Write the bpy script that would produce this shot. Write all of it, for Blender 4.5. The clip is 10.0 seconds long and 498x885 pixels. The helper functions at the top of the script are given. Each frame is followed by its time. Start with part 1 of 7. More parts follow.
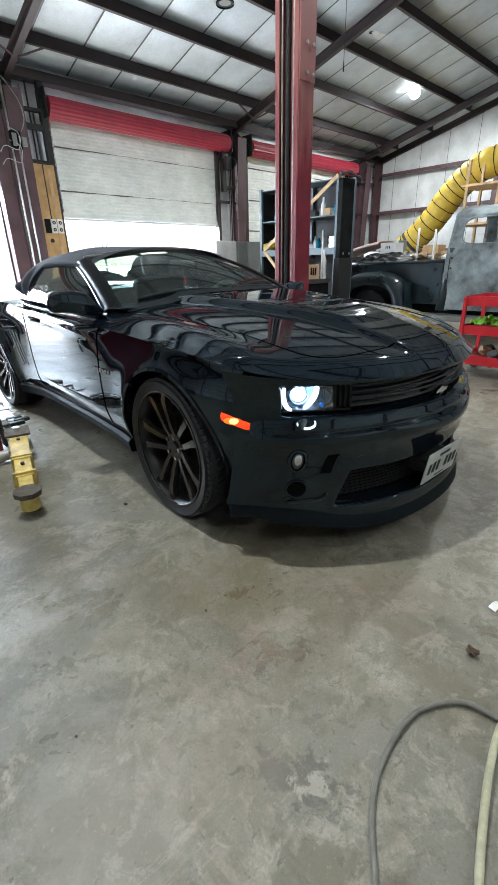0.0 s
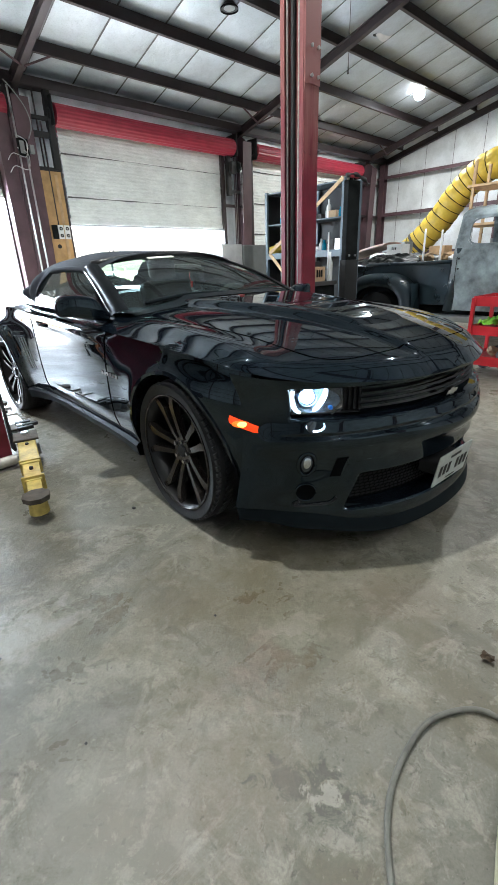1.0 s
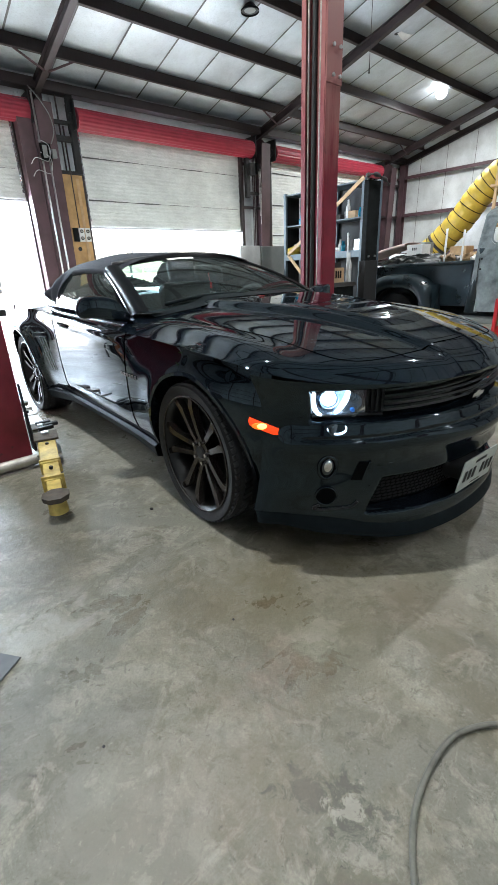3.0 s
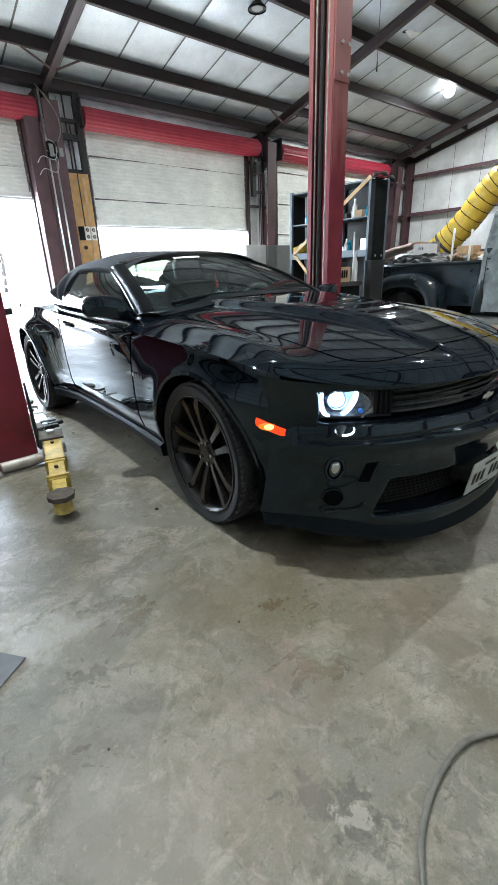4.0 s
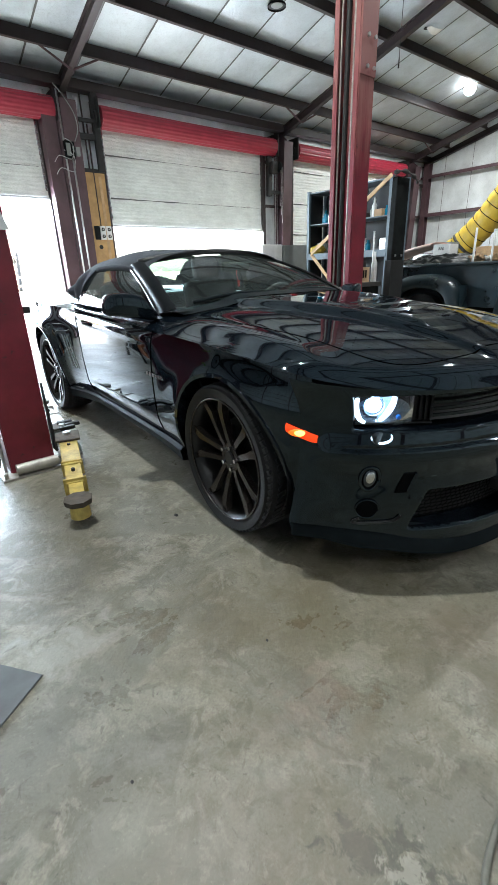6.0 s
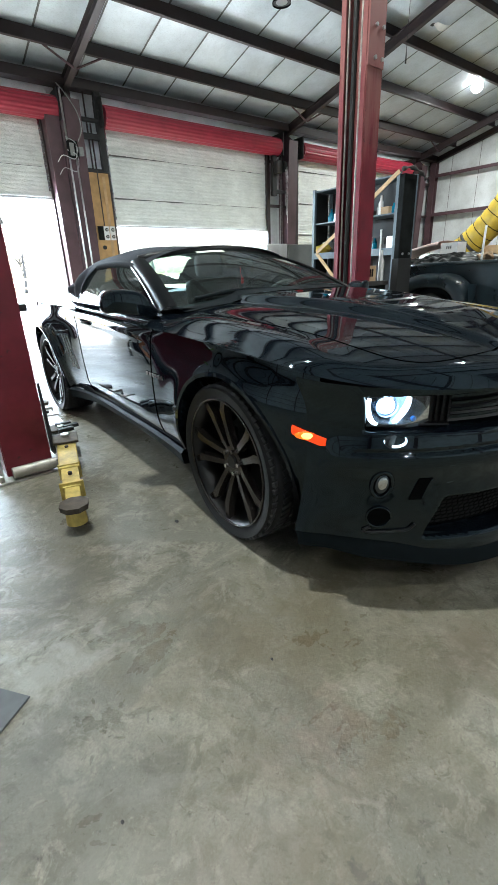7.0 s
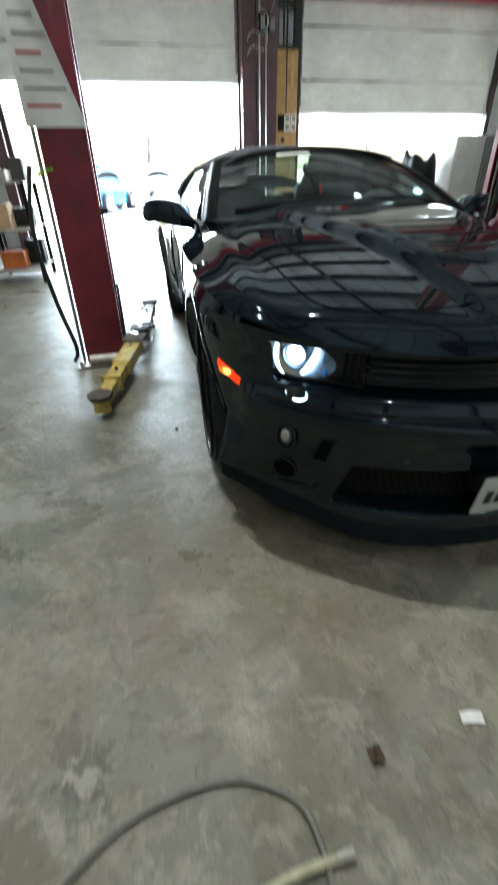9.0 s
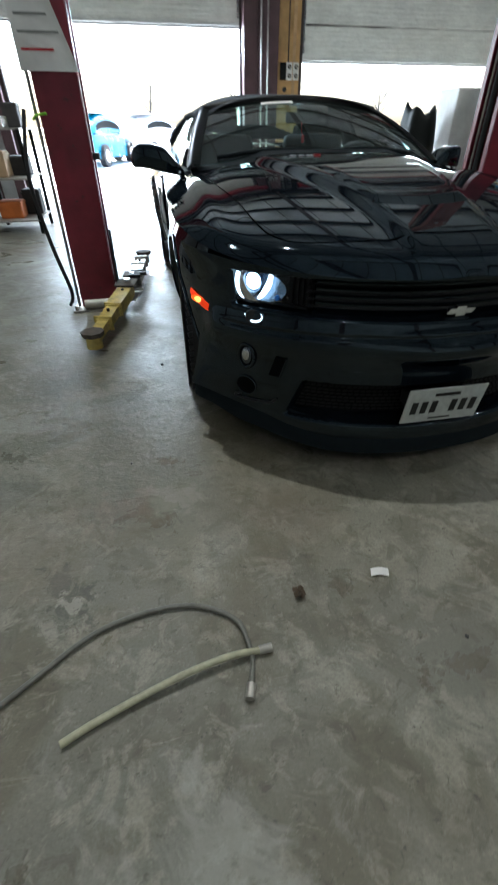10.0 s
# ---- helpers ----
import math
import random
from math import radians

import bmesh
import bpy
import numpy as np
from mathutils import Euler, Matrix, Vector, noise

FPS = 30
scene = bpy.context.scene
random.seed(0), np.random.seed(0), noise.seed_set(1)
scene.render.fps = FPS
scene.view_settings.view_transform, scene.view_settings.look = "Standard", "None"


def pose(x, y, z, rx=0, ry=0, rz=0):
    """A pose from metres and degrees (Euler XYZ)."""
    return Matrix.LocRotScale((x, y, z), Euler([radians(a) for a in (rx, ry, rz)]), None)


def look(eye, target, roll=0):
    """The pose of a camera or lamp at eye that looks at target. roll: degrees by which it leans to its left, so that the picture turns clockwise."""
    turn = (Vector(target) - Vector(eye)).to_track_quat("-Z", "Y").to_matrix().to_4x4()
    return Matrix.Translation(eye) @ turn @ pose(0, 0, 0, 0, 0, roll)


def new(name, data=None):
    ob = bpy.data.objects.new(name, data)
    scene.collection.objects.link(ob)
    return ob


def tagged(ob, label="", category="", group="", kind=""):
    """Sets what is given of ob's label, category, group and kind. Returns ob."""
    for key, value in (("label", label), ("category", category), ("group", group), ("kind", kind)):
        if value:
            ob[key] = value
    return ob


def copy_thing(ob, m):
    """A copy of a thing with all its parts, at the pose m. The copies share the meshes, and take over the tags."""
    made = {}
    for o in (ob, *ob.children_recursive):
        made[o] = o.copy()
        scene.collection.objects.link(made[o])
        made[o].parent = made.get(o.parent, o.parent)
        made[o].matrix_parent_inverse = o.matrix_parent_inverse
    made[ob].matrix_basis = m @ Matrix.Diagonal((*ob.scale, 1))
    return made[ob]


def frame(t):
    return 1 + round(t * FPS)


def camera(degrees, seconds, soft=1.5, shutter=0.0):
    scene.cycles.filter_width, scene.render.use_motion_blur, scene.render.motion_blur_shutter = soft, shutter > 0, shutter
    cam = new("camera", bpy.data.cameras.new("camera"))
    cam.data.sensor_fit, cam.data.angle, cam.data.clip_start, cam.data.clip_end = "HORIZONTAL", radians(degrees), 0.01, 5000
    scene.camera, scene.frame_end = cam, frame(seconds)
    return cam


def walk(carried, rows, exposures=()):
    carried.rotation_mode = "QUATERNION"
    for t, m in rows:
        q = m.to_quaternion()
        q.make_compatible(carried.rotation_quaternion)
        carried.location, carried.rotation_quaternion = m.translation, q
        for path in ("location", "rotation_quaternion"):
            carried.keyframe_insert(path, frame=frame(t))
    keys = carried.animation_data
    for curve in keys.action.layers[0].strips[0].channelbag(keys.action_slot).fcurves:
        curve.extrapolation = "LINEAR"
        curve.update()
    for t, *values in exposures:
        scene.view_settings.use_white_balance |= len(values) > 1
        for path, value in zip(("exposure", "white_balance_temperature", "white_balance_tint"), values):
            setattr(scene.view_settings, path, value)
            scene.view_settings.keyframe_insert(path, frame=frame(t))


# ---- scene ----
cam = camera(59.3, 10.0, soft=1.25, shutter=0.5)
PATH = [
    (0, pose(-1.041, -1.656, 1.202, 67.69, 1.31, -43.49)),
    (0.5, pose(-1.041, -1.652, 1.201, 67.84, 1.60, -43.32)),
    (1, pose(-1.039, -1.642, 1.199, 68.08, 1.97, -42.84)),
    (1.5, pose(-1.038, -1.633, 1.196, 68.41, 2.17, -42.34)),
    (2, pose(-1.038, -1.626, 1.194, 68.47, 2.29, -41.76)),
    (2.5, pose(-1.039, -1.623, 1.194, 68.41, 2.30, -41.18)),
    (4, pose(-1.038, -1.596, 1.195, 68.27, 2.03, -40.17)),
    (4.5, pose(-1.037, -1.593, 1.190, 68.30, 2.13, -39.79)),
    (5, pose(-1.046, -1.580, 1.192, 68.31, 2.07, -39.36)),
    (5.5, pose(-1.052, -1.536, 1.194, 68.29, 1.87, -38.90)),
    (7, pose(-0.968, -1.400, 1.150, 68.62, 2.05, -38.14)),
    (7.5, pose(-0.913, -1.539, 1.160, 67.53, 2.06, -34.48)),
    (8, pose(-0.616, -1.587, 1.190, 69.33, 2.41, -26.74)),
    (8.5, pose(-0.370, -1.756, 1.197, 68.69, 2.08, -24.83)),
    (9, pose(-0.182, -1.785, 1.193, 58.26, 1.09, -13.08)),
    (9.5, pose(-0.169, -2.042, 1.151, 50.97, 0.72, -14.98)),
    (10, pose(-0.118, -2.130, 1.167, 54.04, 0.19, -12.30)),
]
EXPOSURES = [(0.0, 4.0, 6020, 9), (2.5, 4.0, 6020, 9), (5.5, 3.97, 6000, 8), (7.2, 3.93, 6050, 5), (8.0, 3.7, 6050, 5), (8.5, 3.65, 6150, 4), (9.0, 3.56, 6200, 4), (9.5, 3.06, 6130, 6), (10.0, 3.02, 6000, 6)]
walk(cam, PATH, EXPOSURES)

# ---- world and light ----
world = bpy.data.worlds.new("world")
scene.world = world
world.use_nodes = True
wn = world.node_tree.nodes
sky = wn.new("ShaderNodeTexSky")
sky.sky_type, sky.sun_disc = "NISHITA", False
sky.sun_elevation, sky.sun_rotation = radians(60), radians(-20)
sky.dust_density, sky.air_density = 4.0, 1.0
wn["Background"].inputs["Strength"].default_value = 0.15
world.node_tree.links.new(sky.outputs[0], wn["Background"].inputs["Color"])

sun_data = bpy.data.lights.new("sun", "SUN")
sun_data.energy, sun_data.angle, sun_data.color = 2.9, radians(1.0), (1.0, 0.97, 0.93)
sun = new("sun", sun_data)
sun.matrix_world = look((-10, 26, 48), (0, 0, 0))

# daylight falling in under the heads of the two raised roller doors
for dx, dz, watts_ in ((-0.07, 2.40, 44), (5.35, 1.95, 26)):
    day_data = bpy.data.lights.new("door_daylight", "AREA")
    day_data.shape, day_data.size, day_data.size_y = "RECTANGLE", 4.1, 0.45
    day_data.energy, day_data.color = watts_, (0.78, 0.91, 1.0)
    day = new("door_daylight", day_data)
    day.matrix_world = look((dx, 8.72, dz), (dx - 0.2, 2.0, 0.3))

ROOF_K, ROOF_Z, DOOR_Y = 0.255, 4.62, 8.6


def roof_z(y):
    return ROOF_Z + ROOF_K * (DOOR_Y - y) if y > -0.4 else ROOF_Z + ROOF_K * (DOOR_Y + 0.8 + y)


# ---- materials ----
def material(name, color, rough=0.5, metal=0.0, scale=8.0, vary=0.25, bump=0.15, fine=90.0, coat=0.0, spec=0.5, emit=0.0, stain=0.0):
    """A surface with two scales of variation: broad blotches and fine grain."""
    m = bpy.data.materials.new(name)
    m.use_nodes = True
    nt = m.node_tree
    n, l = nt.nodes, nt.links
    b = n["Principled BSDF"]
    co = n.new("ShaderNodeTexCoord")
    a = n.new("ShaderNodeTexNoise")
    a.inputs["Scale"].default_value, a.inputs["Detail"].default_value, a.inputs["Roughness"].default_value = scale, 6.0, 0.6
    f = n.new("ShaderNodeTexNoise")
    f.inputs["Scale"].default_value, f.inputs["Detail"].default_value = fine, 3.0
    for t in (a, f):
        l.new(co.outputs["Object"], t.inputs["Vector"])
    ramp = n.new("ShaderNodeMapRange")
    ramp.inputs["From Min"].default_value, ramp.inputs["From Max"].default_value = 0.3, 0.7
    ramp.inputs["To Min"].default_value, ramp.inputs["To Max"].default_value = 1.0 - vary, 1.0 + vary * 0.6
    l.new(a.outputs["Fac"], ramp.inputs["Value"])
    mul = n.new("ShaderNodeMix")
    mul.data_type, mul.blend_type = "RGBA", "MULTIPLY"
    mul.inputs["Factor"].default_value = 1.0
    mul.inputs["A"].default_value = (*color, 1)
    l.new(ramp.outputs["Result"], mul.inputs["B"])
    l.new(mul.outputs["Result"], b.inputs["Base Color"])
    rr = n.new("ShaderNodeMapRange")
    rr.inputs["To Min"].default_value, rr.inputs["To Max"].default_value = max(0.02, rough - 0.12), min(1.0, rough + 0.12)
    l.new(a.outputs["Fac"], rr.inputs["Value"])
    l.new(rr.outputs["Result"], b.inputs["Roughness"])
    b.inputs["Metallic"].default_value = metal
    b.inputs["Specular IOR Level"].default_value = spec
    if coat:
        b.inputs["Coat Weight"].default_value, b.inputs["Coat Roughness"].default_value = coat, 0.03
        b.inputs["Coat IOR"].default_value = 1.45
    if bump:
        bp = n.new("ShaderNodeBump")
        bp.inputs["Strength"].default_value, bp.inputs["Distance"].default_value = bump, 0.004
        l.new(f.outputs["Fac"], bp.inputs["Height"])
        l.new(bp.outputs["Normal"], b.inputs["Normal"])
    if emit:
        b.inputs["Emission Color"].default_value, b.inputs["Emission Strength"].default_value = (*color, 1), emit
    return m


def concrete(name, base, gloss):
    """Old trowelled shop floor: cloudy patches, worn pale areas, oil stains, scratches and pores."""
    m = material(name, base, 0.5, 0.0, 0.55, 0.28, 0.0)
    n, l = m.node_tree.nodes, m.node_tree.links
    b = n["Principled BSDF"]
    co = next(x for x in n if x.type == "TEX_COORD")
    prev = b.inputs["Base Color"].links[0].from_socket

    def noise_tex(scale, detail, rough=0.6, distort=0.0, stretch=None):
        t = n.new("ShaderNodeTexNoise")
        t.inputs["Scale"].default_value, t.inputs["Detail"].default_value = scale, detail
        t.inputs["Roughness"].default_value, t.inputs["Distortion"].default_value = rough, distort
        if stretch:
            mp = n.new("ShaderNodeMapping")
            mp.inputs["Scale"].default_value = stretch
            mp.inputs["Rotation"].default_value = (0, 0, 0.6)
            l.new(co.outputs["Object"], mp.inputs["Vector"])
            l.new(mp.outputs["Vector"], t.inputs["Vector"])
        else:
            l.new(co.outputs["Object"], t.inputs["Vector"])
        return t.outputs["Fac"]

    def ramp(fac, lo, hi):
        r = n.new("ShaderNodeMapRange")
        r.inputs["From Min"].default_value, r.inputs["From Max"].default_value = lo, hi
        l.new(fac, r.inputs["Value"])
        return r.outputs["Result"]

    def over(fac, color, amount, kind="MIX"):
        nonlocal prev
        k = n.new("ShaderNodeMath")
        k.operation = "MULTIPLY"
        k.inputs[1].default_value = amount
        l.new(fac, k.inputs[0])
        x = n.new("ShaderNodeMix")
        x.data_type, x.blend_type = "RGBA", kind
        l.new(k.outputs[0], x.inputs["Factor"])
        l.new(prev, x.inputs["A"])
        x.inputs["B"].default_value = (*color, 1)
        prev = x.outputs["Result"]

    over(ramp(noise_tex(0.9, 8, 0.60, 0.6), 0.46, 0.60), (0.30, 0.276, 0.215), 0.45)
    over(ramp(noise_tex(1.7, 8, 0.60, 0.8), 0.50, 0.58), (0.110, 0.094, 0.056), 0.66)
    over(ramp(noise_tex(3.3, 8, 0.62, 0.9), 0.53, 0.60), (0.098, 0.088, 0.060), 0.52)
    over(ramp(noise_tex(4.7, 9, 0.68, 0.5), 0.53, 0.59), (0.40, 0.375, 0.305), 0.38)
    over(ramp(noise_tex(8.5, 9, 0.66, 1.2), 0.55, 0.62), (0.080, 0.070, 0.046), 0.50)
    over(ramp(noise_tex(12.0, 9, 0.70, 0.8), 0.55, 0.61), (0.41, 0.385, 0.32), 0.30)
    over(ramp(noise_tex(2.4, 11, 0.80, 0.2, (0.4, 2.6, 1)), 0.57, 0.63), (0.37, 0.345, 0.285), 0.36)
    over(ramp(noise_tex(3.1, 11, 0.82, 0.3, (2.8, 0.5, 1)), 0.58, 0.64), (0.10, 0.092, 0.07), 0.45)
    over(ramp(noise_tex(6.0, 10, 0.8, 0.1, (0.25, 5.0, 1)), 0.61, 0.66), (0.45, 0.425, 0.36), 0.34)
    over(ramp(noise_tex(24.0, 6, 0.75, 0.8), 0.58, 0.66), (0.066, 0.058, 0.042), 0.66)
    over(ramp(noise_tex(46.0, 3, 0.6), 0.66, 0.72), (0.045, 0.040, 0.032), 0.70)
    over(ramp(noise_tex(70.0, 4, 0.7), 0.60, 0.70), (0.46, 0.435, 0.37), 0.30)
    over(ramp(noise_tex(130.0, 4, 0.65), 0.40, 0.66), (0.095, 0.088, 0.066), 0.36)

    def spot(x, y, r, sx, turn, color, amount, ragged=0.5, soft=0.35):
        """A stain with its own ragged outline at a place on the floor."""
        mp = n.new("ShaderNodeMapping")
        mp.vector_type = "TEXTURE"
        mp.inputs["Location"].default_value, mp.inputs["Rotation"].default_value = (x, y, 0), (0, 0, turn)
        mp.inputs["Scale"].default_value = (r * sx, r, 1)
        l.new(co.outputs["Object"], mp.inputs["Vector"])
        ln = n.new("ShaderNodeVectorMath")
        ln.operation = "LENGTH"
        l.new(mp.outputs["Vector"], ln.inputs[0])
        ad = n.new("ShaderNodeMath")
        ad.operation = "MULTIPLY_ADD"
        l.new(noise_tex(2.2 / r ** 0.7, 8, 0.7, 0.6), ad.inputs[0])
        ad.inputs[1].default_value = ragged * 4.6
        l.new(ln.outputs["Value"], ad.inputs[2])
        over(ramp(ad.outputs[0], 1.0 + ragged * 2.3, 1.0 + ragged * 2.3 - soft), color, amount)

    spot(-0.10, -0.80, 0.62, 1.2, 0.3, (0.125, 0.105, 0.060), 0.72, 0.9, 1.1)
    spot(-0.62, 0.25, 0.42, 1.0, 0.0, (0.09, 0.088, 0.07), 0.50, 0.9, 1.0)
    spot(-0.40, -0.42, 0.20, 2.2, -0.5, (0.12, 0.10, 0.06), 0.55, 0.9, 0.7)
    spot(-0.80, -0.45, 0.30, 1.6, 0.4, (0.12, 0.12, 0.10), 0.45, 0.9, 1.0)
    spot(-0.49, -1.22, 0.058, 2.2, -1.15, (0.072, 0.070, 0.056), 0.72, 1.3, 0.5)
    spot(-0.475, -1.255, 0.026, 1.8, -1.15, (0.36, 0.34, 0.29), 0.62, 1.6, 0.5)
    spot(-0.53, -1.33, 0.020, 2.6, -1.0, (0.33, 0.31, 0.26), 0.42, 1.6, 0.6)
    spot(-0.14, -0.86, 0.10, 1.4, 0.4, (0.33, 0.31, 0.25), 0.45, 1.0, 0.6)
    spot(-0.86, -0.19, 0.16, 1.6, 0.2, (0.36, 0.35, 0.31), 0.5, 1.0, 0.8)
    spot(-0.94, -0.98, 0.30, 1.2, 0.2, (0.33, 0.32, 0.28), 0.30, 1.1, 0.8)
    spot(-0.35, -0.86, 0.12, 1.2, 0.2, (0.25, 0.18, 0.14), 0.32, 0.9, 0.8)
    spot(-0.15, -2.0, 0.30, 0.8, 0.2, (0.40, 0.39, 0.36), 0.38, 1.2, 0.6)
    spot(-0.62, -1.02, 0.26, 1.5, 0.5, (0.23, 0.18, 0.145), 0.26, 1.0, 1.0)
    spot(0.25, -1.02, 0.20, 1.3, 0.9, (0.23, 0.18, 0.145), 0.24, 1.0, 1.0)
    spot(0.9, -1.9, 0.7, 1.3, 0.4, (0.11, 0.10, 0.075), 0.5, 1.0, 1.0)
    l.new(prev, b.inputs["Base Color"])
    rr = n.new("ShaderNodeMapRange")
    rr.inputs["From Min"].default_value, rr.inputs["From Max"].default_value = 0.35, 0.65
    rr.inputs["To Min"].default_value, rr.inputs["To Max"].default_value = gloss, gloss + 0.28
    l.new(noise_tex(2.2, 7, 0.65, 0.5), rr.inputs["Value"])
    l.new(rr.outputs["Result"], b.inputs["Roughness"])
    bp = n.new("ShaderNodeBump")
    bp.inputs["Strength"].default_value, bp.inputs["Distance"].default_value = 0.5, 0.009
    l.new(noise_tex(28.0, 8, 0.7), bp.inputs["Height"])
    l.new(bp.outputs["Normal"], b.inputs["Normal"])
    return m


def glass(name, color, rough=0.0, haze=0.0, ior=1.5):
    """Thin window glass: clear with a mirror-like sheen and a faint teal diffuse haze."""
    m = bpy.data.materials.new(name)
    m.use_nodes = True
    n, l = m.node_tree.nodes, m.node_tree.links
    out = n["Material Output"]
    tr, gl, mx, fr = (n.new(k) for k in ("ShaderNodeBsdfTransparent", "ShaderNodeBsdfGlossy", "ShaderNodeMixShader", "ShaderNodeFresnel"))
    tr.inputs["Color"].default_value = (*color, 1)
    gl.inputs["Roughness"].default_value = rough
    fr.inputs["IOR"].default_value = ior
    l.new(fr.outputs[0], mx.inputs[0])
    l.new(tr.outputs[0], mx.inputs[1])
    l.new(gl.outputs[0], mx.inputs[2])
    df, m2 = n.new("ShaderNodeBsdfDiffuse"), n.new("ShaderNodeMixShader")
    df.inputs["Color"].default_value = (0.55, 0.68, 0.66, 1)
    m2.inputs[0].default_value = haze
    l.new(mx.outputs[0], m2.inputs[1])
    l.new(df.outputs[0], m2.inputs[2])
    l.new(m2.outputs[0], out.inputs["Surface"])
    return m


def emitter(name, color, strength):
    m = bpy.data.materials.new(name)
    m.use_nodes = True
    b = m.node_tree.nodes["Principled BSDF"]
    b.inputs["Base Color"].default_value = (*[min(1, c) for c in color], 1)
    b.inputs["Emission Color"].default_value, b.inputs["Emission Strength"].default_value = (*color, 1), strength
    return m


def foil(name, base, vary=0.30, crumple=5.0, depth=0.5, streak=0.0, metal=0.0, dirt=0.0):
    """White-faced insulation blanket, lightly crumpled and dusty, with a soft sheen."""
    m = material(name, base, 0.38, 0.0, 1.3, vary, 0.0, spec=0.6)
    n, l = m.node_tree.nodes, m.node_tree.links
    co = next(x for x in n if x.type == "TEX_COORD")
    t = n.new("ShaderNodeTexNoise")
    t.inputs["Scale"].default_value, t.inputs["Detail"].default_value, t.inputs["Distortion"].default_value = crumple, 7.0, 0.6
    l.new(co.outputs["Object"], t.inputs["Vector"])
    if streak:
        mp = n.new("ShaderNodeMapping")
        mp.inputs["Scale"].default_value = (0.22, 1.0, 1.0)
        l.new(co.outputs["Object"], mp.inputs["Vector"])
        l.new(mp.outputs["Vector"], t.inputs["Vector"])
        w = n.new("ShaderNodeTexNoise")
        w.inputs["Scale"].default_value, w.inputs["Detail"].default_value, w.inputs["Roughness"].default_value = 16.0, 9.0, 0.8
        l.new(mp.outputs["Vector"], w.inputs["Vector"])
        mr = n.new("ShaderNodeMapRange")
        mr.inputs["From Min"].default_value, mr.inputs["From Max"].default_value = 0.40, 0.66
        mr.inputs["To Min"].default_value, mr.inputs["To Max"].default_value = 1.0, 1.0 - streak
        l.new(w.outputs["Fac"], mr.inputs["Value"])
        x = n.new("ShaderNodeMix")
        x.data_type, x.blend_type = "RGBA", "MULTIPLY"
        x.inputs["Factor"].default_value = 1.0
        pb = n["Principled BSDF"]
        l.new(pb.inputs["Base Color"].links[0].from_socket, x.inputs["A"])
        l.new(mr.outputs["Result"], x.inputs["B"])
        l.new(x.outputs["Result"], pb.inputs["Base Color"])
    n["Principled BSDF"].inputs["Metallic"].default_value = metal
    if dirt:
        pb = n["Principled BSDF"]
        for sc, lo, hi, amt in ((38.0, 0.50, 0.72, dirt), (2.1, 0.46, 0.74, dirt * 0.8), (150.0, 0.55, 0.75, dirt * 0.8)):
            d_ = n.new("ShaderNodeTexNoise")
            d_.inputs["Scale"].default_value, d_.inputs["Detail"].default_value, d_.inputs["Roughness"].default_value = sc, 6.0, 0.7
            l.new(co.outputs["Object"], d_.inputs["Vector"])
            m_ = n.new("ShaderNodeMapRange")
            m_.inputs["From Min"].default_value, m_.inputs["From Max"].default_value = lo, hi
            m_.inputs["To Min"].default_value, m_.inputs["To Max"].default_value = 1.0, 1.0 - amt
            l.new(d_.outputs["Fac"], m_.inputs["Value"])
            x = n.new("ShaderNodeMix")
            x.data_type, x.blend_type = "RGBA", "MULTIPLY"
            x.inputs["Factor"].default_value = 1.0
            l.new(pb.inputs["Base Color"].links[0].from_socket, x.inputs["A"])
            l.new(m_.outputs["Result"], x.inputs["B"])
            l.new(x.outputs["Result"], pb.inputs["Base Color"])
    bp = n.new("ShaderNodeBump")
    bp.inputs["Strength"].default_value, bp.inputs["Distance"].default_value = depth, 0.02
    l.new(t.outputs["Fac"], bp.inputs["Height"])
    l.new(bp.outputs["Normal"], n["Principled BSDF"].inputs["Normal"])
    return m


